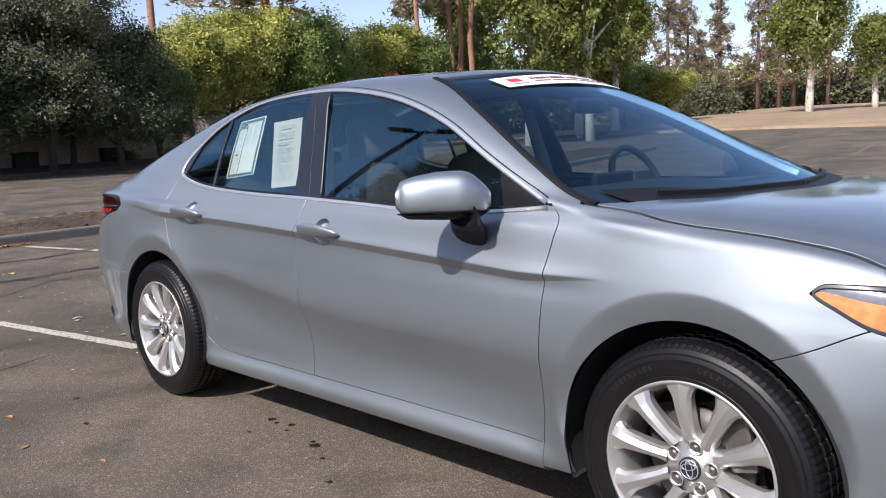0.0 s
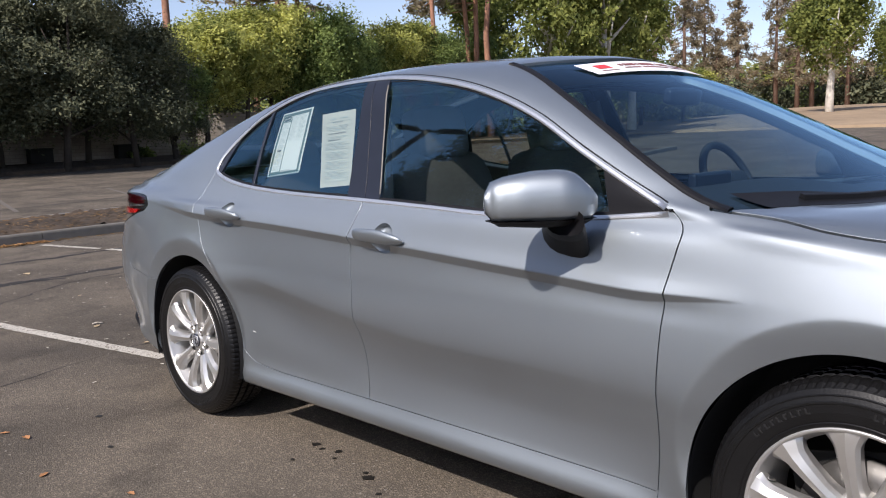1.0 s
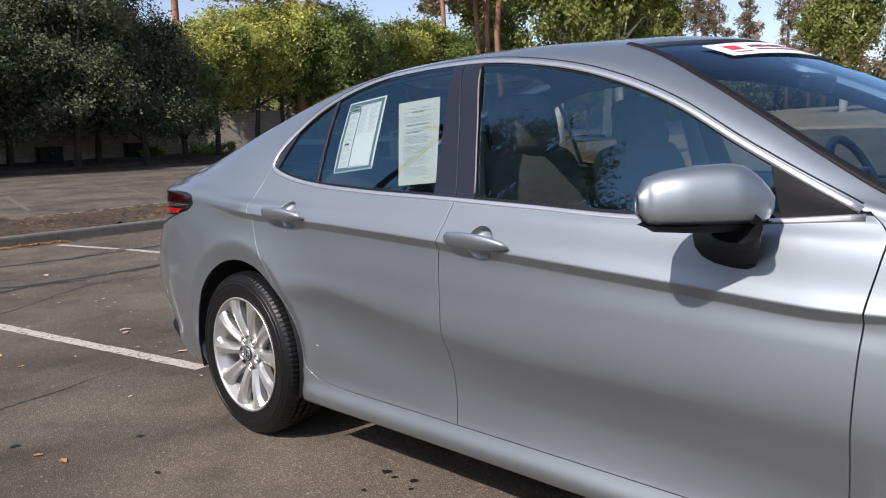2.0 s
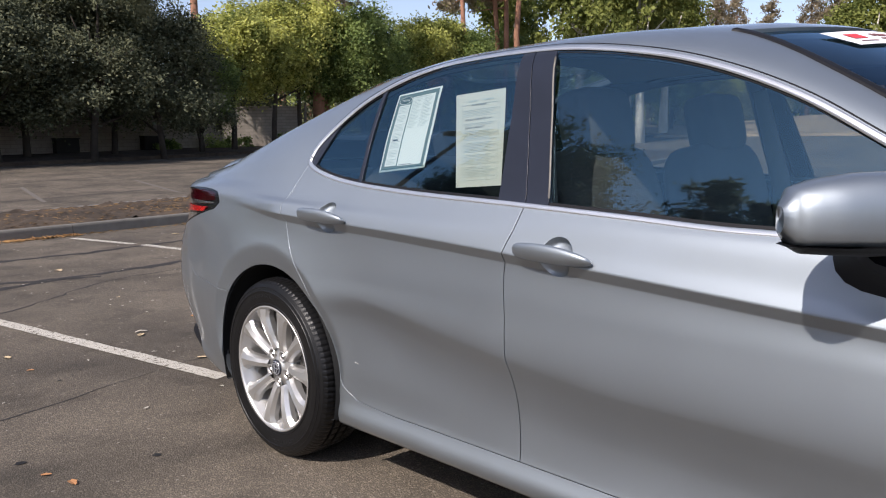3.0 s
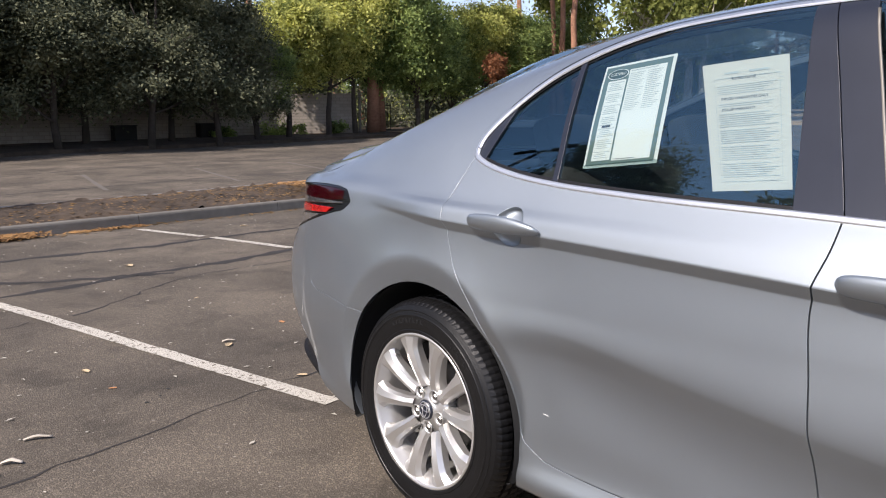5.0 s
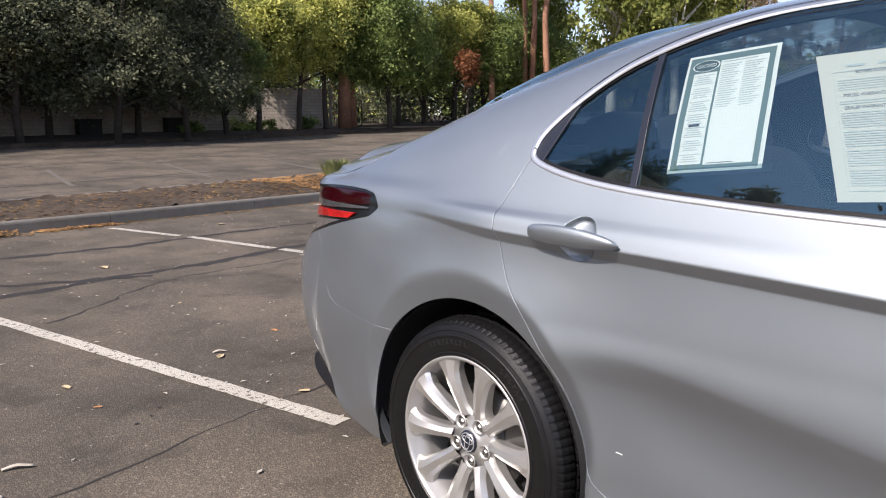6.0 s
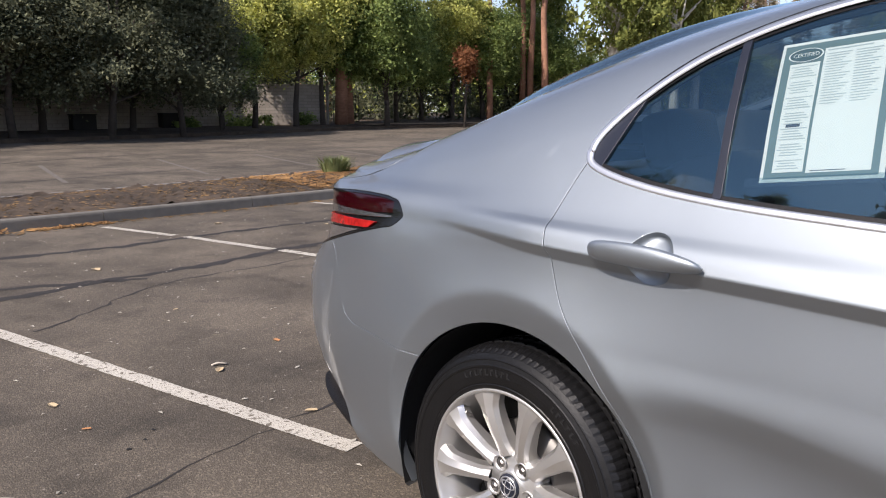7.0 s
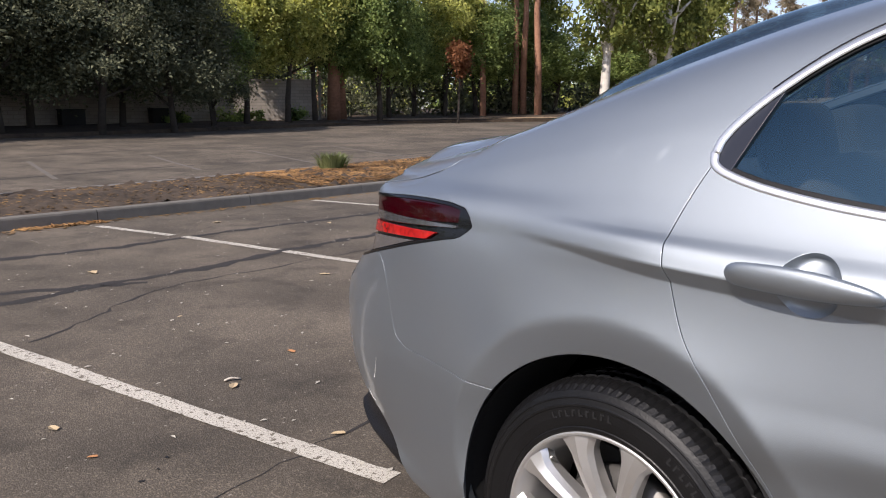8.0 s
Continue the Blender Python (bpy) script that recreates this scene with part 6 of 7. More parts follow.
def on_bed(rnd):
    y = rnd.uniform(-6, 20)
    u = rnd.random()
    dense = 0.35 + 0.65 * min(1, max(0, (y - 2.5) / 3))
    if rnd.random() > dense:
        y = rnd.uniform(4.5, 18)
    w = bed_width(y)
    x = bed_line(y) - 0.14 - u * (w - 0.2)
    return x, y, 0.125 + float(lie(x, y)) + 0.05 * math.sin(math.pi * u)


def by_kerb(rnd):
    y = rnd.uniform(-2, 12)
    x = bed_line(y) + 0.02 + abs(rnd.gauss(0, 0.10))
    return x, y, 0.006


def on_lot(rnd):
    x, y = rnd.uniform(-12.0, -0.6), rnd.uniform(-3.5, 7)
    if x < -8.2:
        x = rnd.uniform(-30, -12)
        y = rnd.uniform(-2, 24)
    return x, y, float(lie(x, y)) + 0.004


scatter("leaf_litter", 26000, on_bed, 0.034, M_LITTER, "dry brown and orange leaf litter on the bed", "leaf litter", 11)
def drift(rnd):
    y = rnd.gauss(-0.25, 0.22) if rnd.random() < 0.75 else rnd.uniform(0.5, 1.4)
    x = bed_line(y) + 0.03 + abs(rnd.gauss(0, 0.12 if y < 0.4 else 0.06))
    return x, y, 0.006 + 0.05 * rnd.random() * (y < 0.3)


def straw_bed(rnd):
    y = 5.0 + abs(rnd.gauss(0, 3.5))
    u = rnd.uniform(0.05, 0.95)
    x = bed_line(y) - 0.14 - u * (bed_width(y) - 0.2)
    return x, y, 0.135 + float(lie(x, y)) + 0.05 * math.sin(math.pi * u)


scatter("leaf_litter", 900, drift, 0.038, M_STRAW, "heap of dry orange leaves against the kerb", "leaf litter", 14, 0.7)
scatter("leaf_litter", 9500, straw_bed, 0.032, M_STRAW, "straw-coloured dry leaves round the grass clump", "leaf litter", 15, 0.5)
scatter("leaf_litter", 500, by_kerb, 0.045, M_LITTER, "dry leaves drifted against the kerb", "leaf litter", 12)
M_CHIP = material("pale_grit", (0.45, 0.42, 0.36), 0.9, 0, 0, 0.3, 20)
scatter("grit", 900, on_lot, 0.018, M_CHIP, "pale grit and bits of bark on the asphalt", "grit", 13, 0.2)


def fallen_leaf(x, y, size, turn, mat, label):
    """A curled dry leaf with lobes."""
    verts, faces = [(0, 0, 0.012)], []
    n = 14
    for k in range(n):
        a = 2 * math.pi * k / n
        r = (1.0 if k % 3 == 0 else 0.84) * (1.2 if k in (0, 1, n - 1) else 0.85)
        verts.append((r * math.cos(a), r * 0.7 * math.sin(a), 0.25 * r * r * abs(math.sin(a)) + 0.05))
    faces = [(0, 1 + k, 1 + (k + 1) % n) for k in range(n)]
    verts = [(a * size, b * size, c * size) for a, b, c in verts]
    ob = put("fallen_leaf", mesh_from("fallen_leaf", verts, faces, mat))
    ob.matrix_basis = pose(x, y, 0.003 + float(lie(x, y)), 0, 0, turn)
    return tagged(ob, label, "leaf", "fallen leaves on the asphalt")


M_LEAFPALE = material("pale_dry_leaf", (0.47, 0.36, 0.22), 0.8, 0, 0, 0.25, 30)
M_LEAFBROWN = material("brown_dry_leaf", (0.40, 0.19, 0.08), 0.8, 0, 0, 0.25, 30)
for k, (x, y, s) in enumerate(((-5.44, 0.15, 0.075), (-4.18, 1.40, 0.05), (-3.83, 1.51, 0.06), (-2.30, -0.425, 0.045), (-2.32, -1.18, 0.04), (-1.53, -0.41, 0.035), (-3.67, 0.0, 0.025), (-3.1, -2.1, 0.04), (-6.1, -1.3, 0.04), (-7.5, 2.3, 0.06), (-4.6, -1.9, 0.035), (-6.6, 3.2, 0.05))):
    fallen_leaf(x, y, s * 0.82, 47 * k, M_LEAFPALE, "pale curled dry leaf on the asphalt")
for k, (x, y, s) in enumerate(((-0.297, -1.547, 0.028), (-0.434, -1.593, 0.02), (0.2, -1.65, 0.022), (-2.585, 0.067, 0.03), (-1.95, -1.17, 0.02), (-1.2, -2.0, 0.025), (0.62, -1.5, 0.02))):
    fallen_leaf(x, y, s, 61 * k, M_LEAFBROWN, "small brown dry leaf on the asphalt")


def bark_strip(x0, y0, x1, y1, width, lift):
    """A curled sliver of shed bark that lies on the ground."""
    along = Vector((x1 - x0, y1 - y0, 0))
    side = Vector((-along.y, along.x, 0)).normalized()
    verts, faces = [], []
    for i in range(9):
        u = i / 8
        for k in range(5):
            w = (k / 4 - 0.5) * width * (0.45 + 0.55 * math.sin(math.pi * (0.12 + 0.76 * u)))
            q = Vector((x0, y0, 0)) + along * u + side * (w + 0.006 * math.sin(5 * u))
            verts.append((q.x, q.y, 0.004 + lift * (1 - abs(2 * u - 1)) + 0.5 * abs(w)))
    for i in range(8):
        for k in range(4):
            faces.append((i * 5 + k, i * 5 + k + 1, i * 5 + k + 6, i * 5 + k + 5))
    ob = put("bark_strip", mesh_from("bark_strip", verts, faces, M_SHED, smooth=True))
    ob.modifiers.new("thickness", "SOLIDIFY").thickness = 0.0025
    return tagged(ob, "pale shed strip of bark on the asphalt", "bark", "shed bark on the asphalt")


M_SHED = material("shed_bark", (0.50, 0.45, 0.38), 0.85, 0, 0, 0.3, 40, 0.3, 120)
for x0, y0, x1, y1, width, lift in ((-1.516, -1.662, -1.49, -1.562, 0.022, 0.006), (-1.321, -1.784, -1.288, -1.717, 0.026, 0.008), (-2.388, -0.421, -2.372, -0.349, 0.02, 0.005)):
    bark_strip(x0, y0, x1, y1, width, lift)


def tuft(x, y, z, height, spread, n, seed):
    rnd = random.Random(seed)
    verts, faces = [], []
    for _ in range(n):
        a, r = rnd.uniform(0, 6.283), spread * rnd.random() ** 0.7 * 0.5
        bx, by = r * math.cos(a), r * math.sin(a)
        h = height * rnd.uniform(0.5, 1.0)
        lean = spread * rnd.uniform(0.2, 0.8)
        w = rnd.uniform(0.006, 0.014)
        tx, ty = bx + lean * math.cos(a), by + lean * math.sin(a)
        b = len(verts)
        cx, cy = -math.sin(a) * w, math.cos(a) * w
        verts += [(bx - cx, by - cy, 0), (bx + cx, by + cy, 0), ((bx + tx) / 2 + cx, (by + ty) / 2 + cy, h * 0.7), ((bx + tx) / 2 - cx, (by + ty) / 2 - cy, h * 0.7), (tx, ty, h)]
        faces += [(b, b + 1, b + 2, b + 3), (b + 3, b + 2, b + 4)]
    ob = put("grass_tuft", mesh_from("grass_tuft", verts, faces, M_GRASS))
    ob.matrix_basis = pose(x, y, z)
    return ob


tagged(tuft(-11.9, 7.1, 0.12, 0.42, 0.42, 420, 4), "green clump of grass on the bed", "plant")

# ---- walls, trees and shrubs round the lot ----
def wall_x(y):
    return -32.3 - 0.19 * (min(y, 17.6) - 7) + 0.30 * max(0, y - 17.6)


def block_wall():
    m = material("block_wall", (0.37, 0.325, 0.28), 0.92, 0, 0, 0.18, 3, 0.3, 60)
    nodes, links = m.node_tree.nodes, m.node_tree.links
    bsdf = nodes["Principled BSDF"]
    src = bsdf.inputs["Base Color"].links[0].from_socket
    coord, brick, turn = nodes.new("ShaderNodeTexCoord"), nodes.new("ShaderNodeTexBrick"), nodes.new("ShaderNodeMapping")
    turn.inputs["Rotation"].default_value = (radians(90), 0, radians(90))
    brick.inputs["Scale"].default_value = 1.0
    brick.inputs["Brick Width"].default_value, brick.inputs["Row Height"].default_value = 0.40, 0.15
    brick.inputs["Mortar Size"].default_value = 0.014
    brick.inputs["Color1"].default_value, brick.inputs["Color2"].default_value, brick.inputs["Mortar"].default_value = (1, 1, 1, 1), (0.85, 0.85, 0.85, 1), (0.72, 0.72, 0.72, 1)
    sep, com = nodes.new("ShaderNodeSeparateXYZ"), nodes.new("ShaderNodeCombineXYZ")
    links.new(coord.outputs["Object"], sep.inputs[0])
    links.new(sep.outputs["Y"], com.inputs["X"])
    links.new(sep.outputs["Z"], com.inputs["Y"])
    links.new(com.outputs[0], brick.inputs["Vector"])
    nodes.remove(turn)
    mul = nodes.new("ShaderNodeVectorMath")
    mul.operation = "MULTIPLY"
    links.new(src, mul.inputs[0])
    links.new(brick.outputs["Color"], mul.inputs[1])
    links.new(mul.outputs[0], bsdf.inputs["Base Color"])
    ends = [(wall_x(y), y) for y in (-14, -4, 3, 10, 17.6, 21.6)]
    verts, faces = [], []
    for x, y in ends:
        z = float(lie(x, y))
        verts += [(x, y, z - 0.3), (x, y, z + 2.05), (x + 0.03, y, z + 2.05), (x + 0.03, y, z + 2.13), (x - 0.25, y, z + 2.13), (x - 0.25, y, z + 2.05), (x - 0.22, y, z + 2.05), (x - 0.22, y, z - 0.3)]
    for i in range(len(ends) - 1):
        for k in range(7):
            faces.append((i * 8 + k, i * 8 + k + 1, i * 8 + k + 9, i * 8 + k + 8))
    faces += [tuple(range(8)), tuple(reversed(range(len(verts) - 8, len(verts))))]
    tagged(put("wall_block", mesh_from("wall_block", verts, faces, m)), "long shaded tan block wall behind the trees", "wall", kind="structure")
    v, f = tube([(wall_x(21.6) + 0.1, 21.75, float(lie(-35, 21.7)) - 0.2), (wall_x(21.6) + 0.1, 21.75, float(lie(-35, 21.7)) + 2.25)], [0.07, 0.07], 8)
    tagged(put("wall_post", mesh_from("wall_post", v, f, M_CONCRETE)), "pale post at the end of the block wall", "post", kind="structure")


block_wall()
# mulch strip at the wall's foot, with a low kerb
verts, faces = [], []
ys = np.arange(-14, 70, 1.0)
for y in ys:
    near = -32.3 - 0.19 * (min(y, 30) - 7) + 4.2 + max(0, y - 24) * 0.55
    for u, lift in ((0, 0.0), (0.0, 0.13), (0.03, 0.14), (0.3, 0.18), (1, 0.2), (6, 0.25)):
        x = near - u * 3.9
        verts.append((x, y, float(lie(x, y)) + lift))
for i in range(len(ys) - 1):
    for k in range(5):
        a = i * 6 + k
        faces.append((a, a + 1, a + 7, a + 6))
tagged(put("mulch_strip", mesh_from("mulch_strip", verts, faces, M_SOIL, smooth=False)), "dark mulch strip under the row of trees", "planting bed", kind="structure")
# sunlit dry dirt before the shrubs past the wall
verts, faces = [], []
dirt = random.Random(9)
ys = np.arange(23.0, 52, 0.5)
for y in ys:
    near = -32.3 - 0.19 * (min(y, 30) - 7) + 4.2 + max(0, y - 24) * 0.55
    for u in (0.035, 0.12, 0.22, 0.36):
        x = near - u * 3.9
        verts.append((x, y, float(lie(x, y)) + 0.175 + 0.02 * (u > 0.1) + dirt.uniform(0, 0.02)))
for i in range(len(ys) - 1):
    for k in range(3):
        a = i * 4 + k
        faces.append((a, a + 1, a + 5, a + 4))
tagged(put("dirt_strip", mesh_from("dirt_strip", verts, faces, M_DRY, smooth=True)), "pale dry dirt strip before the shrubs", "ground", kind="structure")
# dry ground and pale kerb across the far side of the lot
verts, faces = [], []
xs = np.arange(-34, 60, 2.0)
for x in xs:
    y0 = 38.0 - 0.12 * (x + 11)
    for dy, lift in ((0, 0.0), (0.05, 0.13), (0.5, 0.15), (4.0, 0.25), (12, 0.35), (30, 0.4), (70, 0.5)):
        verts.append((x, y0 + dy, float(lie(x, y0 + dy)) + lift))
for i in range(len(xs) - 1):
    for k in range(6):
        a = i * 7 + k
        faces.append((a, a + 1, a + 8, a + 7))
tagged(put("dry_verge", mesh_from("dry_verge", verts, faces, M_DRY, smooth=False)), "dry tan verge with a pale kerb", "verge", kind="structure")


def leaf_cloud(name, blobs, n, leaf, mat, seed, clump=0.32, long=1.0, per=70):
    """Many small leaves in clumps over the shells of some blobs (centre, radii)."""
    g = np.random.default_rng(seed)
    w = np.array([b[1][0] * b[1][1] + b[1][0] * b[1][2] + b[1][1] * b[1][2] for b in blobs])
    nc = max(8, n // per)
    which = g.choice(len(blobs), nc, p=w / w.sum())
    C, R = np.array([b[0] for b in blobs], float), np.array([b[1] for b in blobs], float)
    u = g.normal(size=(nc, 3))
    u /= np.linalg.norm(u, axis=1, keepdims=True)
    rad = g.uniform(0.45, 1.0, (nc, 1)) ** 0.6
    centres = C[which] + u * R[which] * rad
    of = g.integers(0, nc, n)
    out = u[of]
    pos = centres[of] + g.normal(size=(n, 3)) * clump * g.uniform(0.5, 1.3, (nc, 1))[of]
    nrm = out * 0.7 + g.normal(size=(n, 3)) * 0.7 + np.array([0, 0, 0.5])
    nrm /= np.linalg.norm(nrm, axis=1, keepdims=True)
    t = np.cross(nrm, g.normal(size=(n, 3)))
    t /= np.linalg.norm(t, axis=1, keepdims=True)
    b = np.cross(nrm, t)
    s = leaf * g.uniform(0.6, 1.35, (n, 1))
    v = np.stack([pos - t * s * long, pos + b * s * 0.55, pos + t * s * long, pos - b * s * 0.55], 1).reshape(-1, 3)
    me = bpy.data.meshes.new(name)
    me.vertices.add(4 * n)
    me.vertices.foreach_set("co", v.ravel())
    me.loops.add(4 * n)
    me.loops.foreach_set("vertex_index", np.arange(4 * n))
    me.polygons.add(n)
    me.polygons.foreach_set("loop_start", np.arange(0, 4 * n, 4))
    me.materials.append(mat)
    me.update(calc_edges=True)
    return me


def limbs(paths, mat, name="trunk", sides=7):
    verts, faces = [], []
    for pts, radii in paths:
        v, f = tube(pts, radii, sides)
        faces += [tuple(q + len(verts) for q in t) for t in f]
        verts += v
    return mesh_from(name, verts, faces, mat, smooth=True)


def grow_paths(height, spread, base_r, n_limbs, seed, first=0.35, lean=0.0):
    """A trunk with limbs that fork upwards."""
    rnd = random.Random(seed)
    top = Vector((lean, rnd.uniform(-0.2, 0.2), height))
    mids = [Vector((0, 0, -0.3)), Vector((lean * 0.1, 0.05, height * 0.2)), Vector((lean * 0.35 + rnd.uniform(-0.15, 0.15), rnd.uniform(-0.15, 0.15), height * 0.5)), top]
    paths = [(mids, [base_r * 1.25, base_r, base_r * 0.75, base_r * 0.25])]
    for i in range(n_limbs):
        a = 6.283 * i / n_limbs + rnd.uniform(-0.5, 0.5)
        z0 = height * rnd.uniform(first, 0.65)
        k = z0 / height
        s = Vector((lean * k * 0.9, 0, z0))
        e = s + Vector((math.cos(a) * spread * rnd.uniform(0.6, 1.0), math.sin(a) * spread * rnd.uniform(0.6, 1.0), height * rnd.uniform(0.15, 0.4)))
        m = s.lerp(e, 0.5) + Vector((0, 0, rnd.uniform(-0.1, 0.3)))
        paths.append(([s, m, e], [base_r * 0.5, base_r * 0.32, base_r * 0.1]))
    return paths


def tree(name, label, trunk_paths, bark, blobs, n, leaf, mat, seed, clump=0.32, long=1.0, group=""):
    ob = thing(name, label, "tree", group)
    put("trunk", limbs(trunk_paths, bark), ob)
    put("crown", leaf_cloud("crown", blobs, n, leaf * 1.12, mat, seed, clump * 1.05, long, max(70, n // 210)), ob)
    return ob


def plant(ob, x, y, turn=0.0, scale=1.0, tall=1.0, first=False, sink=0.0):
    m = pose(x, y, float(lie(x, y)) + sink + 0.12, 0, 0, turn) @ Matrix.Diagonal((scale, scale, scale * tall, 1))
    if first:
        ob.matrix_basis = m
        return ob
    return copy_thing(ob, m)


def blobs_round(c, r, n, seed, squash=0.8):
    rnd = random.Random(seed)
    out = [((c[0], c[1], c[2]), (r * 0.8, r * 0.8, r * squash * 0.9))]
    for _ in range(n):
        a, e = rnd.uniform(0, 6.283), rnd.uniform(-0.7, 1.1)
        q = (c[0] + r * 0.62 * math.cos(a) * math.cos(e), c[1] + r * 0.62 * math.sin(a) * math.cos(e), c[2] + r * squash * 0.7 * math.sin(e))
        k = r * rnd.uniform(0.32, 0.55)
        out.append((q, (k, k, k * 0.85)))
    return out


# dark oaks before the wall
oak_a = tree("oak_tree", "dark evergreen oak with a dense drooping crown", grow_paths(6.0, 2.2, 0.13, 10, 1, 0.08, 0.9), M_BARK, blobs_round((0.2, 0, 5.2), 3.1, 11, 1, 0.9) + [((1.3, 1.2, 2.6), (1.3, 1.3, 0.8)), ((-1.3, -1.2, 2.5), (1.3, 1.3, 0.8)), ((1.4, -1.3, 2.7), (1.3, 1.3, 0.8)), ((-1.2, 1.4, 2.7), (1.2, 1.2, 0.8))], 42000, 0.062, M_OAK, 1, 0.30, group="oaks by the wall")
oak_b = tree("oak_tree", "dark evergreen oak with an uneven crown", grow_paths(5.6, 2.0, 0.12, 10, 2, 0.06, -1.0), M_BARK, blobs_round((-0.2, 0.1, 4.7), 2.7, 10, 2, 0.95) + [((1.0, -1.2, 2.4), (1.2, 1.2, 0.8)), ((-1.2, 1.0, 2.5), (1.2, 1.2, 0.8)), ((1.1, 1.2, 2.5), (1.2, 1.2, 0.8))], 38000, 0.062, M_OAK, 2, 0.30, group="oaks by the wall")
plant(oak_a, -28.6, 9.3, 20, 1.0, 0.92, True)
plant(oak_b, -28.9, 12.2, 70, 0.95, 0.84, True)
for k, (ob, x, y, t, s, h) in enumerate(((oak_b, -28.3, 6.0, 130, 1.1, 0.95), (oak_a, -28.0, 2.6, 200, 1.0, 0.95), (oak_b, -27.3, -1.2, 290, 1.15, 0.95), (oak_a, -27.0, -5.2, 40, 1.05, 0.9), (oak_b, -30.5, 7.6, 10, 1.1, 1.05), (oak_a, -30.8, 11.0, 100, 0.9, 1.02), (oak_b, -31.0, 3.8, 220, 1.1, 1.0), (oak_a, -30.4, 14.6, 250, 0.58, 0.95), (oak_b, -30.2, -3.0, 30, 1.1, 1.0))):
    plant(ob, x, y, t, s, h)
# sunlit green trees further along
green_a = tree("broadleaf_tree", "yellow-green small-leaved tree in sun", grow_paths(5.2, 1.6, 0.12, 6, 3, 0.25, 0.3), M_BARK, blobs_round((0, 0, 4.65), 2.3, 12, 3, 0.95), 30000, 0.066, M_SHRUB, 3, 0.28, group="green trees")
green_b = tree("broadleaf_tree", "deep green rounded tree", grow_paths(5.4, 1.6, 0.13, 6, 4, 0.2, -0.3), M_BARK, blobs_round((0, 0, 4.75), 2.5, 13, 4, 1.0) + [((0.5, 0.6, 2.9), (1.2, 1.2, 0.7))], 32000, 0.066, M_SHRUBDARK, 4, 0.30, group="green trees")
plant(green_a, -31.2, 16.6, 0, 1.0, 0.90, True)
plant(green_b, -31.4, 24.2, 0, 1.0, 0.97, True)
for ob, x, y, t, s, h in ((green_a, -31.9, 19.2, 90, 1.1, 1.28), (green_a, -32.6, 21.2, 200, 1.05, 1.42), (green_b, -30.9, 14.9, 50, 0.75, 0.98), (green_b, -33.0, 22.6, 10, 0.9, 1.35),
                          (green_b, -33.5, 26.6, 120, 1.0, 1.05), (green_a, -33.4, 30.6, 30, 1.05, 1.38), (green_b, -34.5, 29.2, 300, 1.0, 1.1), (green_b, -33.5, 33.2, 20, 1.05, 1.1), (green_a, -36.0, 33.0, 130, 1.05, 1.3), (green_b, -34.8, 36.8, 80, 1.1, 1.1), (green_b, -33.0, 40.0, 220, 1.1, 0.9), (green_b, -30.0, 43.5, 160, 1.1, 0.85), (green_b, -27.0, 46.5, 260, 1.1, 0.8), (green_a, -25.0, 48.5, 20, 1.0, 0.75)):
    plant(ob, x, y, t, s, h * 0.80)
russet = tree("russet_tree", "small tree with rusty dead leaves", grow_paths(3.2, 0.6, 0.06, 4, 6), M_BARK, [((0, 0, 3.4), (0.55, 0.55, 0.75)), ((0.1, 0.1, 2.7), (0.45, 0.45, 0.5))], 1500, 0.085, M_AUTUMN, 6, 0.16)
plant(russet, -29.3, 27.6, 0, 1.0, 1.0, True)


# tall bare red trunks
def pine(name, label, height, r, seed, x, y, crown_from=0.55):
    rnd = random.Random(seed)
    ob = thing(name, label, "tree", "tall red-barked trees")
    pts = [Vector((rnd.uniform(-0.08, 0.08) * k, rnd.uniform(-0.08, 0.08) * k, height * k / 5 - 0.2)) for k in range(6)]
    paths = [(pts, [r * (1 - 0.13 * k) for k in range(6)])]
    blobs = []
    for k in range(16):
        z = height * (crown_from + (1 - crown_from) * k / 15)
        a, ln = rnd.uniform(0, 6.283), (1.5 + 1.2 * rnd.random()) * (1.15 - 0.5 * k / 15)
        e = Vector((math.cos(a) * ln, math.sin(a) * ln, z + rnd.uniform(-0.2, 0.5)))
        paths.append(([Vector((0, 0, z)), e], [0.05, 0.015]))
        blobs.append((tuple(e), (0.75, 0.75, 0.35)))
        blobs.append((tuple(e * 0.6 + Vector((0, 0, z * 0.4))), (0.55, 0.55, 0.3)))
    put("trunk", limbs(paths, M_REDBARK), ob)
    put("crown", leaf_cloud("crown", blobs, 4500, 0.11, M_CONIFER, seed, 0.22, 1.6), ob)
    ob.matrix_basis = pose(x, y, float(lie(x, y)) + 0.1)
    return ob


pine_a = pine("pine_tree", "tall pine with a straight red-brown trunk", 15.0, 0.20, 7, -32.27, 32.54)
pine_b = pine("pine_tree", "tall pine with a slightly bent red-brown trunk", 16.0, 0.24, 8, -31.22, 36.15)
for x, y, t, s, h in ((-32.9, 36.0, 50, 1.05, 1.05), (-32.55, 36.35, 140, 0.95, 0.95), (-46.7, 29.2, 70, 1.3, 1.18), (-46.0, 30.9, 150, 1.2, 1.12), (-49.3, 24.4, 10, 1.6, 1.5), (-32.7, 22.35, 200, 1.45, 0.75), (-33.4, 23.4, 100, 1.0, 0.7)):
    copy_thing(pine_a if t % 20 else pine_b, pose(x, y, float(lie(x, y)) + 0.1, 0, 0, t) @ Matrix.Diagonal((s, s, s * h, 1) if s < 1.1 else (s, s, 1.1 * h, 1)))


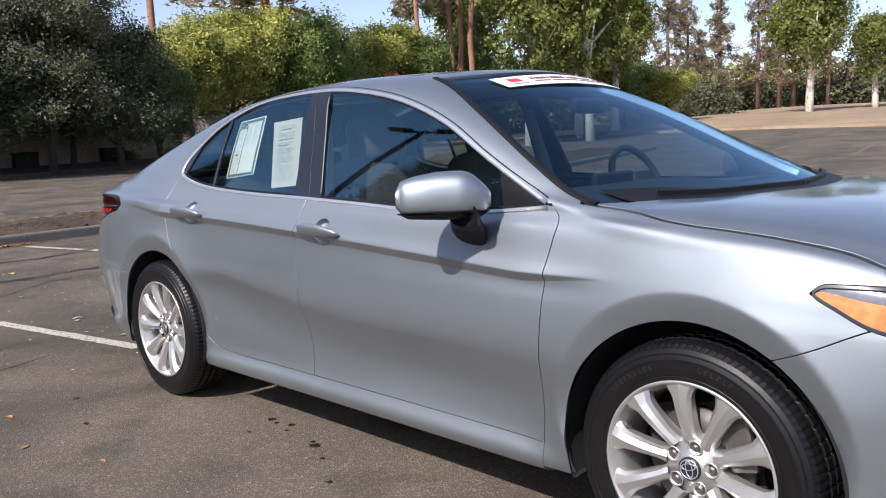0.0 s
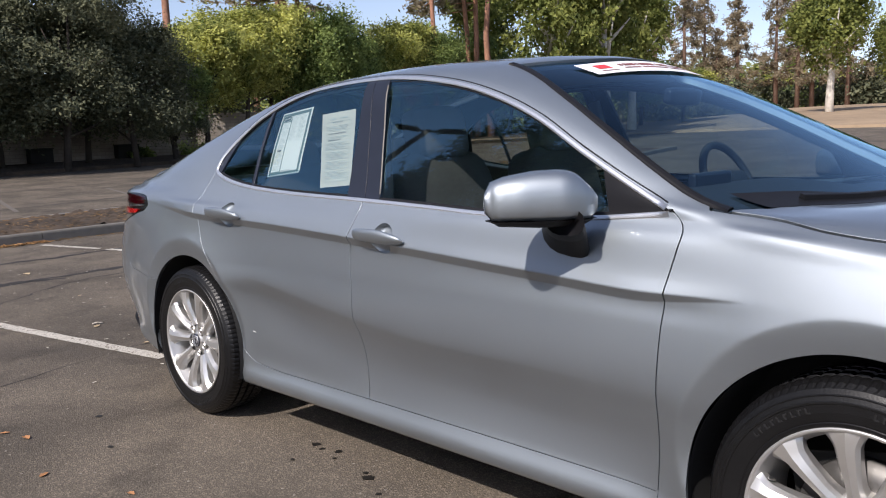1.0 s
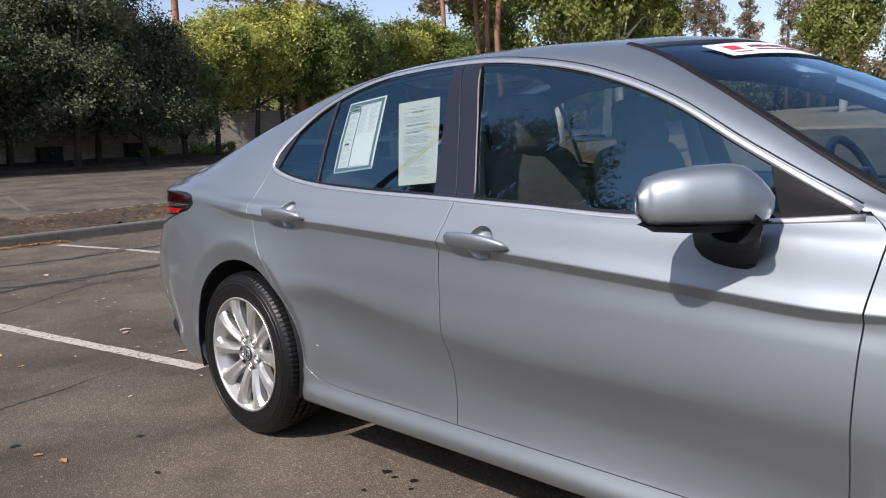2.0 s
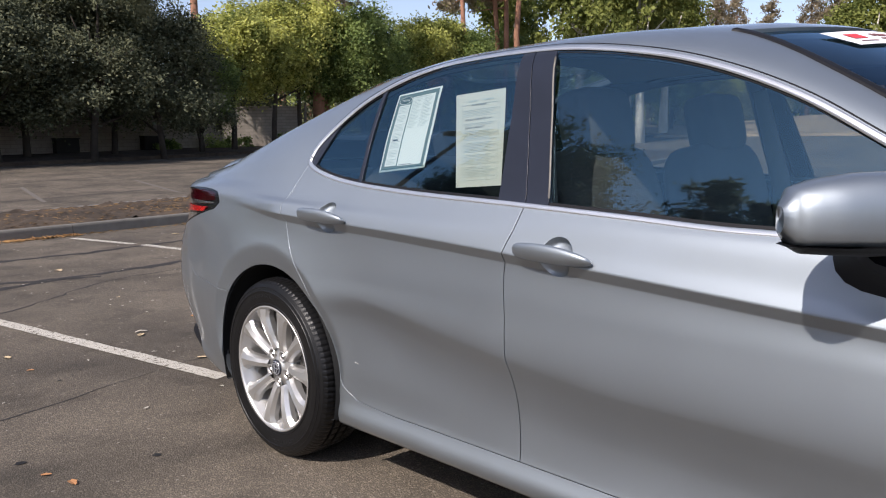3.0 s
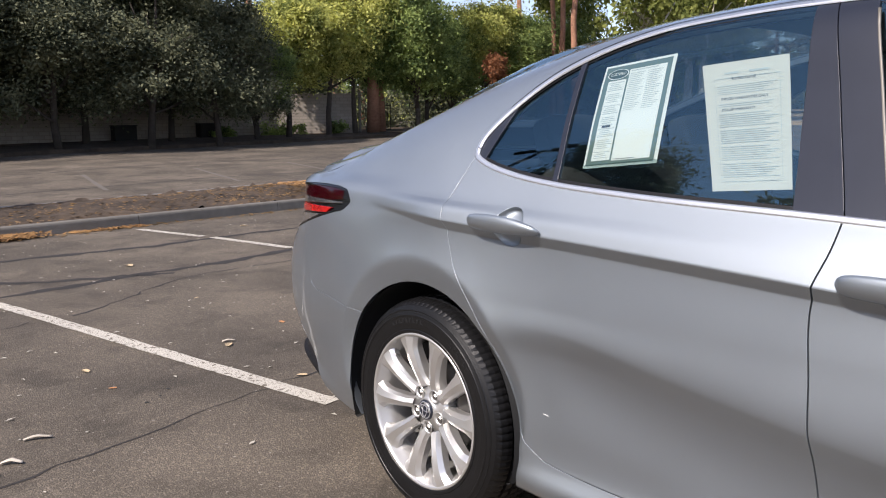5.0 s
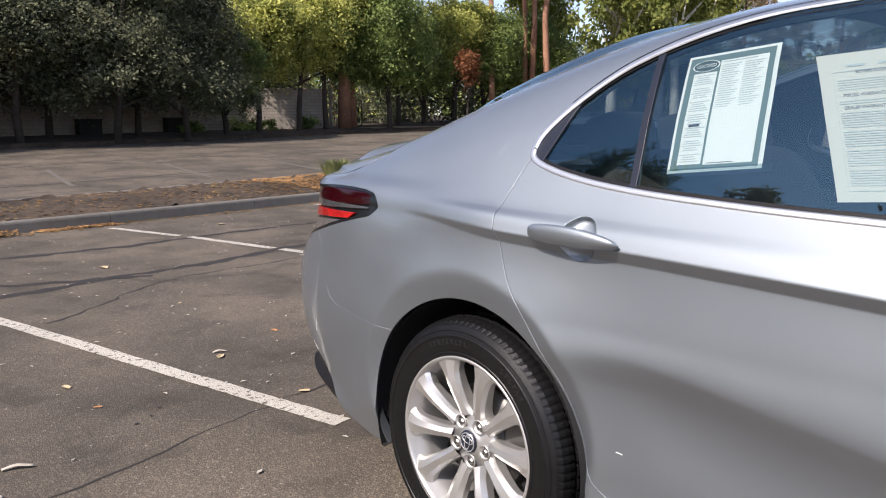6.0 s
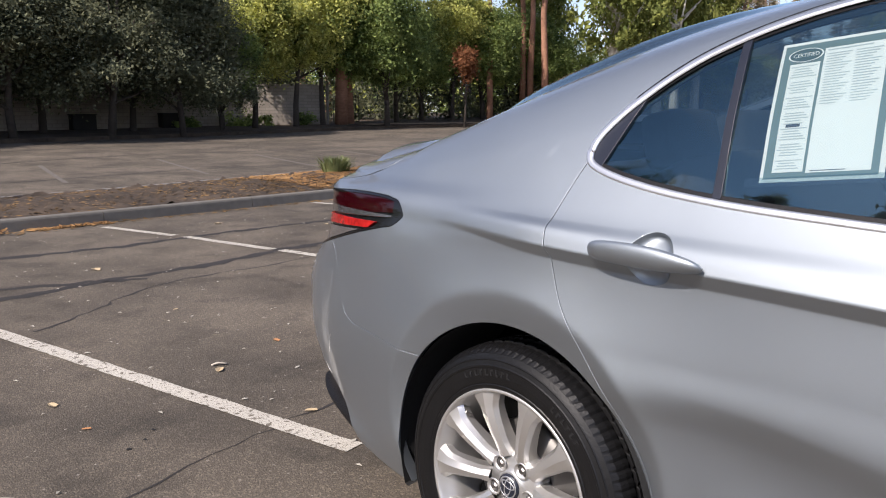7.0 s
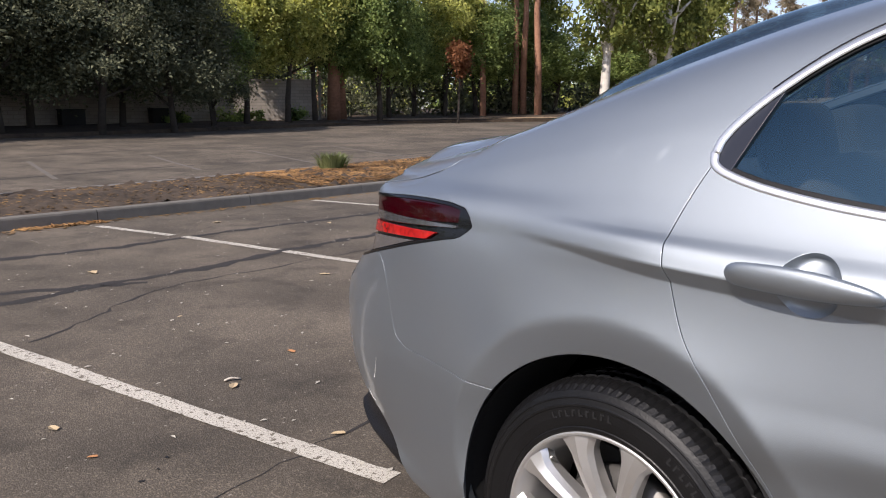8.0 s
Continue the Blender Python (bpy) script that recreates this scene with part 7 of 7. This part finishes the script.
# plane trees with pale trunks
def plane_tree(seed, height, r, spread, label, leaves=13000, crown_low=0.36):
    paths = grow_paths(height * 0.85, spread * 0.7, r, 8, seed, crown_low, 0.25)
    blobs = blobs_round((0, 0, height * 0.68), spread, 13, seed, 1.15)
    return tree("plane_tree", label, paths, M_WHITEBARK, blobs, leaves, 0.13, M_PLANE, seed, 0.34, 0.8, "plane trees")


plane_a = plane_tree(11, 8.6, 0.27, 2.8, "plane tree with pale bark and a yellow-green crown")
plane_b = plane_tree(12, 9.2, 0.24, 3.1, "tall plane tree with mottled white bark")
plant(plane_a, -17.0, 52.7, 0, 0.92, 1.0, True)
plant(plane_b, -22.4, 30.4, 40, 0.95, 1.1, True)
for ob, x, y, t, s, h in ((plane_a, -14.0, 56.0, 110, 0.80, 0.95), (plane_b, -20.8, 33.4, 200, 0.95, 1.1), (plane_a, -24.9, 38.2, 300, 1.0, 1.1), (plane_b, -36.5, 41.5, 90, 1.05, 1.1), (plane_a, -24.5, 41.5, 30, 1.0, 1.05)):
    plant(ob, x, y, t, s, h)


# sparse brown conifers
def conifer(seed, height, label):
    rnd = random.Random(seed)
    ob = thing("conifer", label, "tree", "brown conifers")
    paths = [([Vector((0, 0, -0.3)), Vector((0.05, 0, height * 0.5)), Vector((0, 0.05, height))], [0.26, 0.16, 0.02])]
    blobs = []
    for k in range(84):
        u = k / 83
        z = height * (0.26 + 0.74 * u)
        ln = (2.3 * (1 - u) + 0.25) * rnd.uniform(0.55, 1.1)
        a = rnd.uniform(0, 6.283)
        e = Vector((math.cos(a) * ln, math.sin(a) * ln, z - 0.25 * ln))
        paths.append(([Vector((0, 0, z)), e], [0.035, 0.01]))
        for f in (0.45, 0.75, 1.0):
            q = Vector((0, 0, z)).lerp(e, f)
            blobs.append((tuple(q), (0.24 + 0.28 * f, 0.24 + 0.28 * f, 0.15)))
    put("trunk", limbs(paths, M_CONBARK, sides=5), ob)
    put("crown", leaf_cloud("crown", blobs, 7500, 0.080, M_CONIFER, seed, 0.17, 1.7), ob)
    return ob


con_a = conifer(21, 11.0, "thin brownish conifer with open whorls")
con_b = conifer(22, 10.0, "thinning conifer with rusty needles")
plant(con_a, -35.0, 66.8, 0, 1.05, 1.05, True)
plant(con_b, -31.1, 69.2, 0, 1.0, 1.0, True)
for ob, x, y, t, s, h in ((con_b, -37.4, 65.8, 60, 1.1, 1.15), (con_a, -33.6, 68.0, 130, 0.85, 1.1), (con_b, -32.6, 68.4, 210, 0.8, 0.95), (con_a, -28.2, 70.6, 300, 0.95, 0.95), (con_b, -26.6, 71.3, 20, 0.95, 1.1), (con_a, -25.6, 72.0, 90, 0.9, 1.0), (con_b, -39.5, 63.5, 150, 1.1, 1.1), (con_a, -42.0, 62.0, 240, 1.1, 1.2), (con_b, -23.0, 73.0, 45, 1.0, 1.0)):
    plant(ob, x, y, t, s, h)

# hedge and woods behind, too far to tell apart
far_blobs = []
rnd = random.Random(31)
for k in range(150):
    a = radians(rnd.uniform(-8, 112))
    d = rnd.uniform(84, 100)
    x, y = -math.cos(a) * d, math.sin(a) * d
    h = rnd.uniform(1.6, 3.6)
    far_blobs.append(((x, y, float(lie(x, y)) + h * 0.55), (rnd.uniform(2.0, 4.0), rnd.uniform(2.0, 4.0), h)))
tagged(put("far_woods", leaf_cloud("far_woods", far_blobs, 45000, 0.30, M_SHRUB, 31, 0.7)), "mixed green woods far behind the lot", "woods", kind="stuff")
ring_blobs = []
for k in range(120):
    a = radians(rnd.uniform(112, 352))
    d = rnd.uniform(40, 56)
    h = rnd.uniform(2.6, 5.0)
    ring_blobs.append(((-math.cos(a) * d, math.sin(a) * d, h * 0.6), (rnd.uniform(2.2, 4.0), rnd.uniform(2.2, 4.0), h)))
tagged(put("far_woods", leaf_cloud("far_woods", ring_blobs, 45000, 0.40, M_SHRUBDARK, 35, 0.8)), "dark green trees round the rest of the lot", "woods", kind="stuff")
back_blobs = [((c[0] * 1.06, c[1] * 1.06, c[2] + 0.4), (r[0] * 1.3, r[1] * 1.3, r[2] * 1.25)) for c, r in far_blobs]
tagged(put("far_woods", leaf_cloud("far_woods", back_blobs, 70000, 0.42, M_SHRUBDARK, 34, 0.8)), "dark woods at the back of the lot", "woods", kind="stuff")
# shrubs in the oaks' dark leaf colour, which paints the shade under the trees
near_blobs = []
for k in range(44):
    y = rnd.uniform(-14, 22)
    x = wall_x(y) - rnd.uniform(1.8, 3.5)
    near_blobs.append(((x, y, float(lie(x, y)) + 2.2), (1.6, 1.6, rnd.uniform(1.4, 2.0))))
for k in range(60):
    y = rnd.uniform(24, 62)
    x = -36.5 - rnd.uniform(0, 5) + max(0, y - 30) * 0.35
    near_blobs.append(((x, y, float(lie(x, y)) + 1.2), (1.6, 1.6, rnd.uniform(1.2, 2.2))))
tagged(put("dark_understorey", leaf_cloud("dark_understorey", near_blobs, 60000, 0.13, M_OAK, 32, 0.45)), "shrubs under the trees, with shade put into their leaf colour", "shrubs", kind="stuff")
# same dark leaf colour here, as painted shade at the foot of the woods
edge_blobs = []
for k in range(70):
    x = rnd.uniform(-48, 12)
    y = 77.0 - 0.12 * (x + 20) + rnd.uniform(-2.5, 2.5)
    edge_blobs.append(((x, y, float(lie(x, y)) + 1.3), (2.0, 1.6, rnd.uniform(1.4, 2.6))))
tagged(put("dark_understorey", leaf_cloud("dark_understorey", edge_blobs, 40000, 0.17, M_OAK, 36, 0.5)), "shrubs at the wood's edge across the lot, shade put into their leaf colour", "shrubs", kind="stuff")
low = []
for k in range(12):
    y = rnd.uniform(12, 22)
    x = wall_x(y) + rnd.uniform(0.4, 1.0)
    low.append(((x, y, float(lie(x, y)) + 0.35), (0.3, 0.3, 0.35)))
tagged(put("wall_weeds", leaf_cloud("wall_weeds", low, 3500, 0.07, M_SHRUBDARK, 33, 0.12)), "low dark weeds along the wall's foot", "shrubs", kind="stuff")

# palm far off
palm = thing("palm_tree", "distant fan palm above the shrubs", "tree")
put("trunk", limbs([([Vector((0, 0, -0.3)), Vector((0.1, 0, 5)), Vector((0, 0, 9.3))], [0.25, 0.2, 0.2])], M_BARK), palm)
verts, faces = [], []
for k in range(46):
    a, e = rnd.uniform(0, 6.283), rnd.uniform(-0.7, 1.2)
    tip = Vector((math.cos(a) * math.cos(e), math.sin(a) * math.cos(e), math.sin(e)))
    for j in range(9):
        f = (j - 4) * 0.13
        t2 = (tip + Vector((-math.sin(a), math.cos(a), 0)) * f).normalized() * rnd.uniform(1.5, 1.9)
        b = len(verts)
        o = Vector((0, 0, 9.3)) + tip * 0.7
        w = Vector((-math.sin(a), math.cos(a), 0.2)) * 0.05
        verts += [o - w * 0.4, o + w * 0.4, Vector((0, 0, 9.3)) + t2 + w, Vector((0, 0, 9.15)) + t2 * 1.1]
        faces.append((b, b + 1, b + 2, b + 3))
put("crown", mesh_from("crown", verts, faces, M_SHRUBDARK), palm)
palm.matrix_basis = pose(-47.0, 45.3, float(lie(-47, 45.3)) - 1.7)

# iron gate past the wall's end, dark boxes at its foot
gate = thing("iron_gate", "black iron bar gate between wall and shrubs", "gate")
gx0, gy0, gx1, gy1 = -35.7, 24.0, -34.9, 25.1
gz = float(lie(-35.3, 24.5)) + 0.1
for k in range(10):
    u = k / 9
    v, f = tube([(gx0 + (gx1 - gx0) * u, gy0 + (gy1 - gy0) * u, gz), (gx0 + (gx1 - gx0) * u, gy0 + (gy1 - gy0) * u, gz + 1.55)], [0.02, 0.02], 5)
    put("bar", mesh_from("bar", v, f, M_IRON), gate)
for z in (0.12, 1.42):
    v, f = tube([(gx0, gy0, gz + z), (gx1, gy1, gz + z)], [0.03, 0.03], 5)
    put("rail", mesh_from("rail", v, f, M_IRON), gate)


def wall_box(y, w, h):
    x = wall_x(y) + 0.35
    z = float(lie(x, y)) + 0.15
    ob = thing("utility_box", "dark metal utility box at the wall", "utility box", "boxes by the wall")
    part("cabinet", boxed(x - 0.25, x + 0.25, y - w / 2, y + w / 2, z, z + h, 0.02), M_IRON, ob)
    part("lid", boxed(x - 0.28, x + 0.28, y - w / 2 - 0.03, y + w / 2 + 0.03, z + h, z + h + 0.04, 0.01), M_IRON, ob)


wall_box(9.7, 0.9, 0.62)
wall_box(13.7, 0.95, 0.62)

# behind the camera: a lamp mast and trees, which the side windows mirror
mast = thing("lamp_mast", "tall dark lamp mast with two flat heads", "lamp mast")
mx, my = -10.2, -8.8
v, f = tube([(mx, my, 0), (mx, my, 4.5), (mx, my, 9.1)], [0.10, 0.085, 0.07], 10)
put("mast", mesh_from("mast", v, f, M_POLE, smooth=True), mast)
for s in (-1, 1):
    v, f = tube([(mx, my, 9.0), (mx + 0.22 * s, my - 0.10 * s, 9.10)], [0.04, 0.035], 8)
    put("arm", mesh_from("arm", v, f, M_POLE), mast)
    head = part("lamp_head", boxed(-0.25, 0.25, -0.14, 0.14, -0.05, 0.05, 0.02), M_POLE, mast)
    head.matrix_local = pose(mx + 0.44 * s, my - 0.20 * s, 9.13, 0, -6 * s, -23)
part("base", boxed(mx - 0.25, mx + 0.25, my - 0.25, my + 0.25, 0, 0.5, 0.03), M_CONCRETE, mast)
for ob, x, y, t, s, h in ((oak_b, -26.3, -12.0, 0, 1.15, 2.0), (oak_a, -9.5, -11.6, 60, 0.72, 2.05), (oak_b, -11.0, -12.6, 110, 0.62, 1.3), (con_b, -8.4, -12.0, 200, 0.8, 1.15), (con_a, -6.6, -14.0, 200, 0.8, 1.0), (con_b, -5.6, -14.6, 250, 0.85, 1.05), (con_a, -4.2, -15.0, 100, 0.85, 1.0), (con_b, -2.4, -15.6, 10, 0.8, 1.0)):
    m = pose(x, y, float(lie(x, y)), 0, 0, t) @ Matrix.Diagonal((s, s, s * h, 1))
    copy_thing(ob, m)
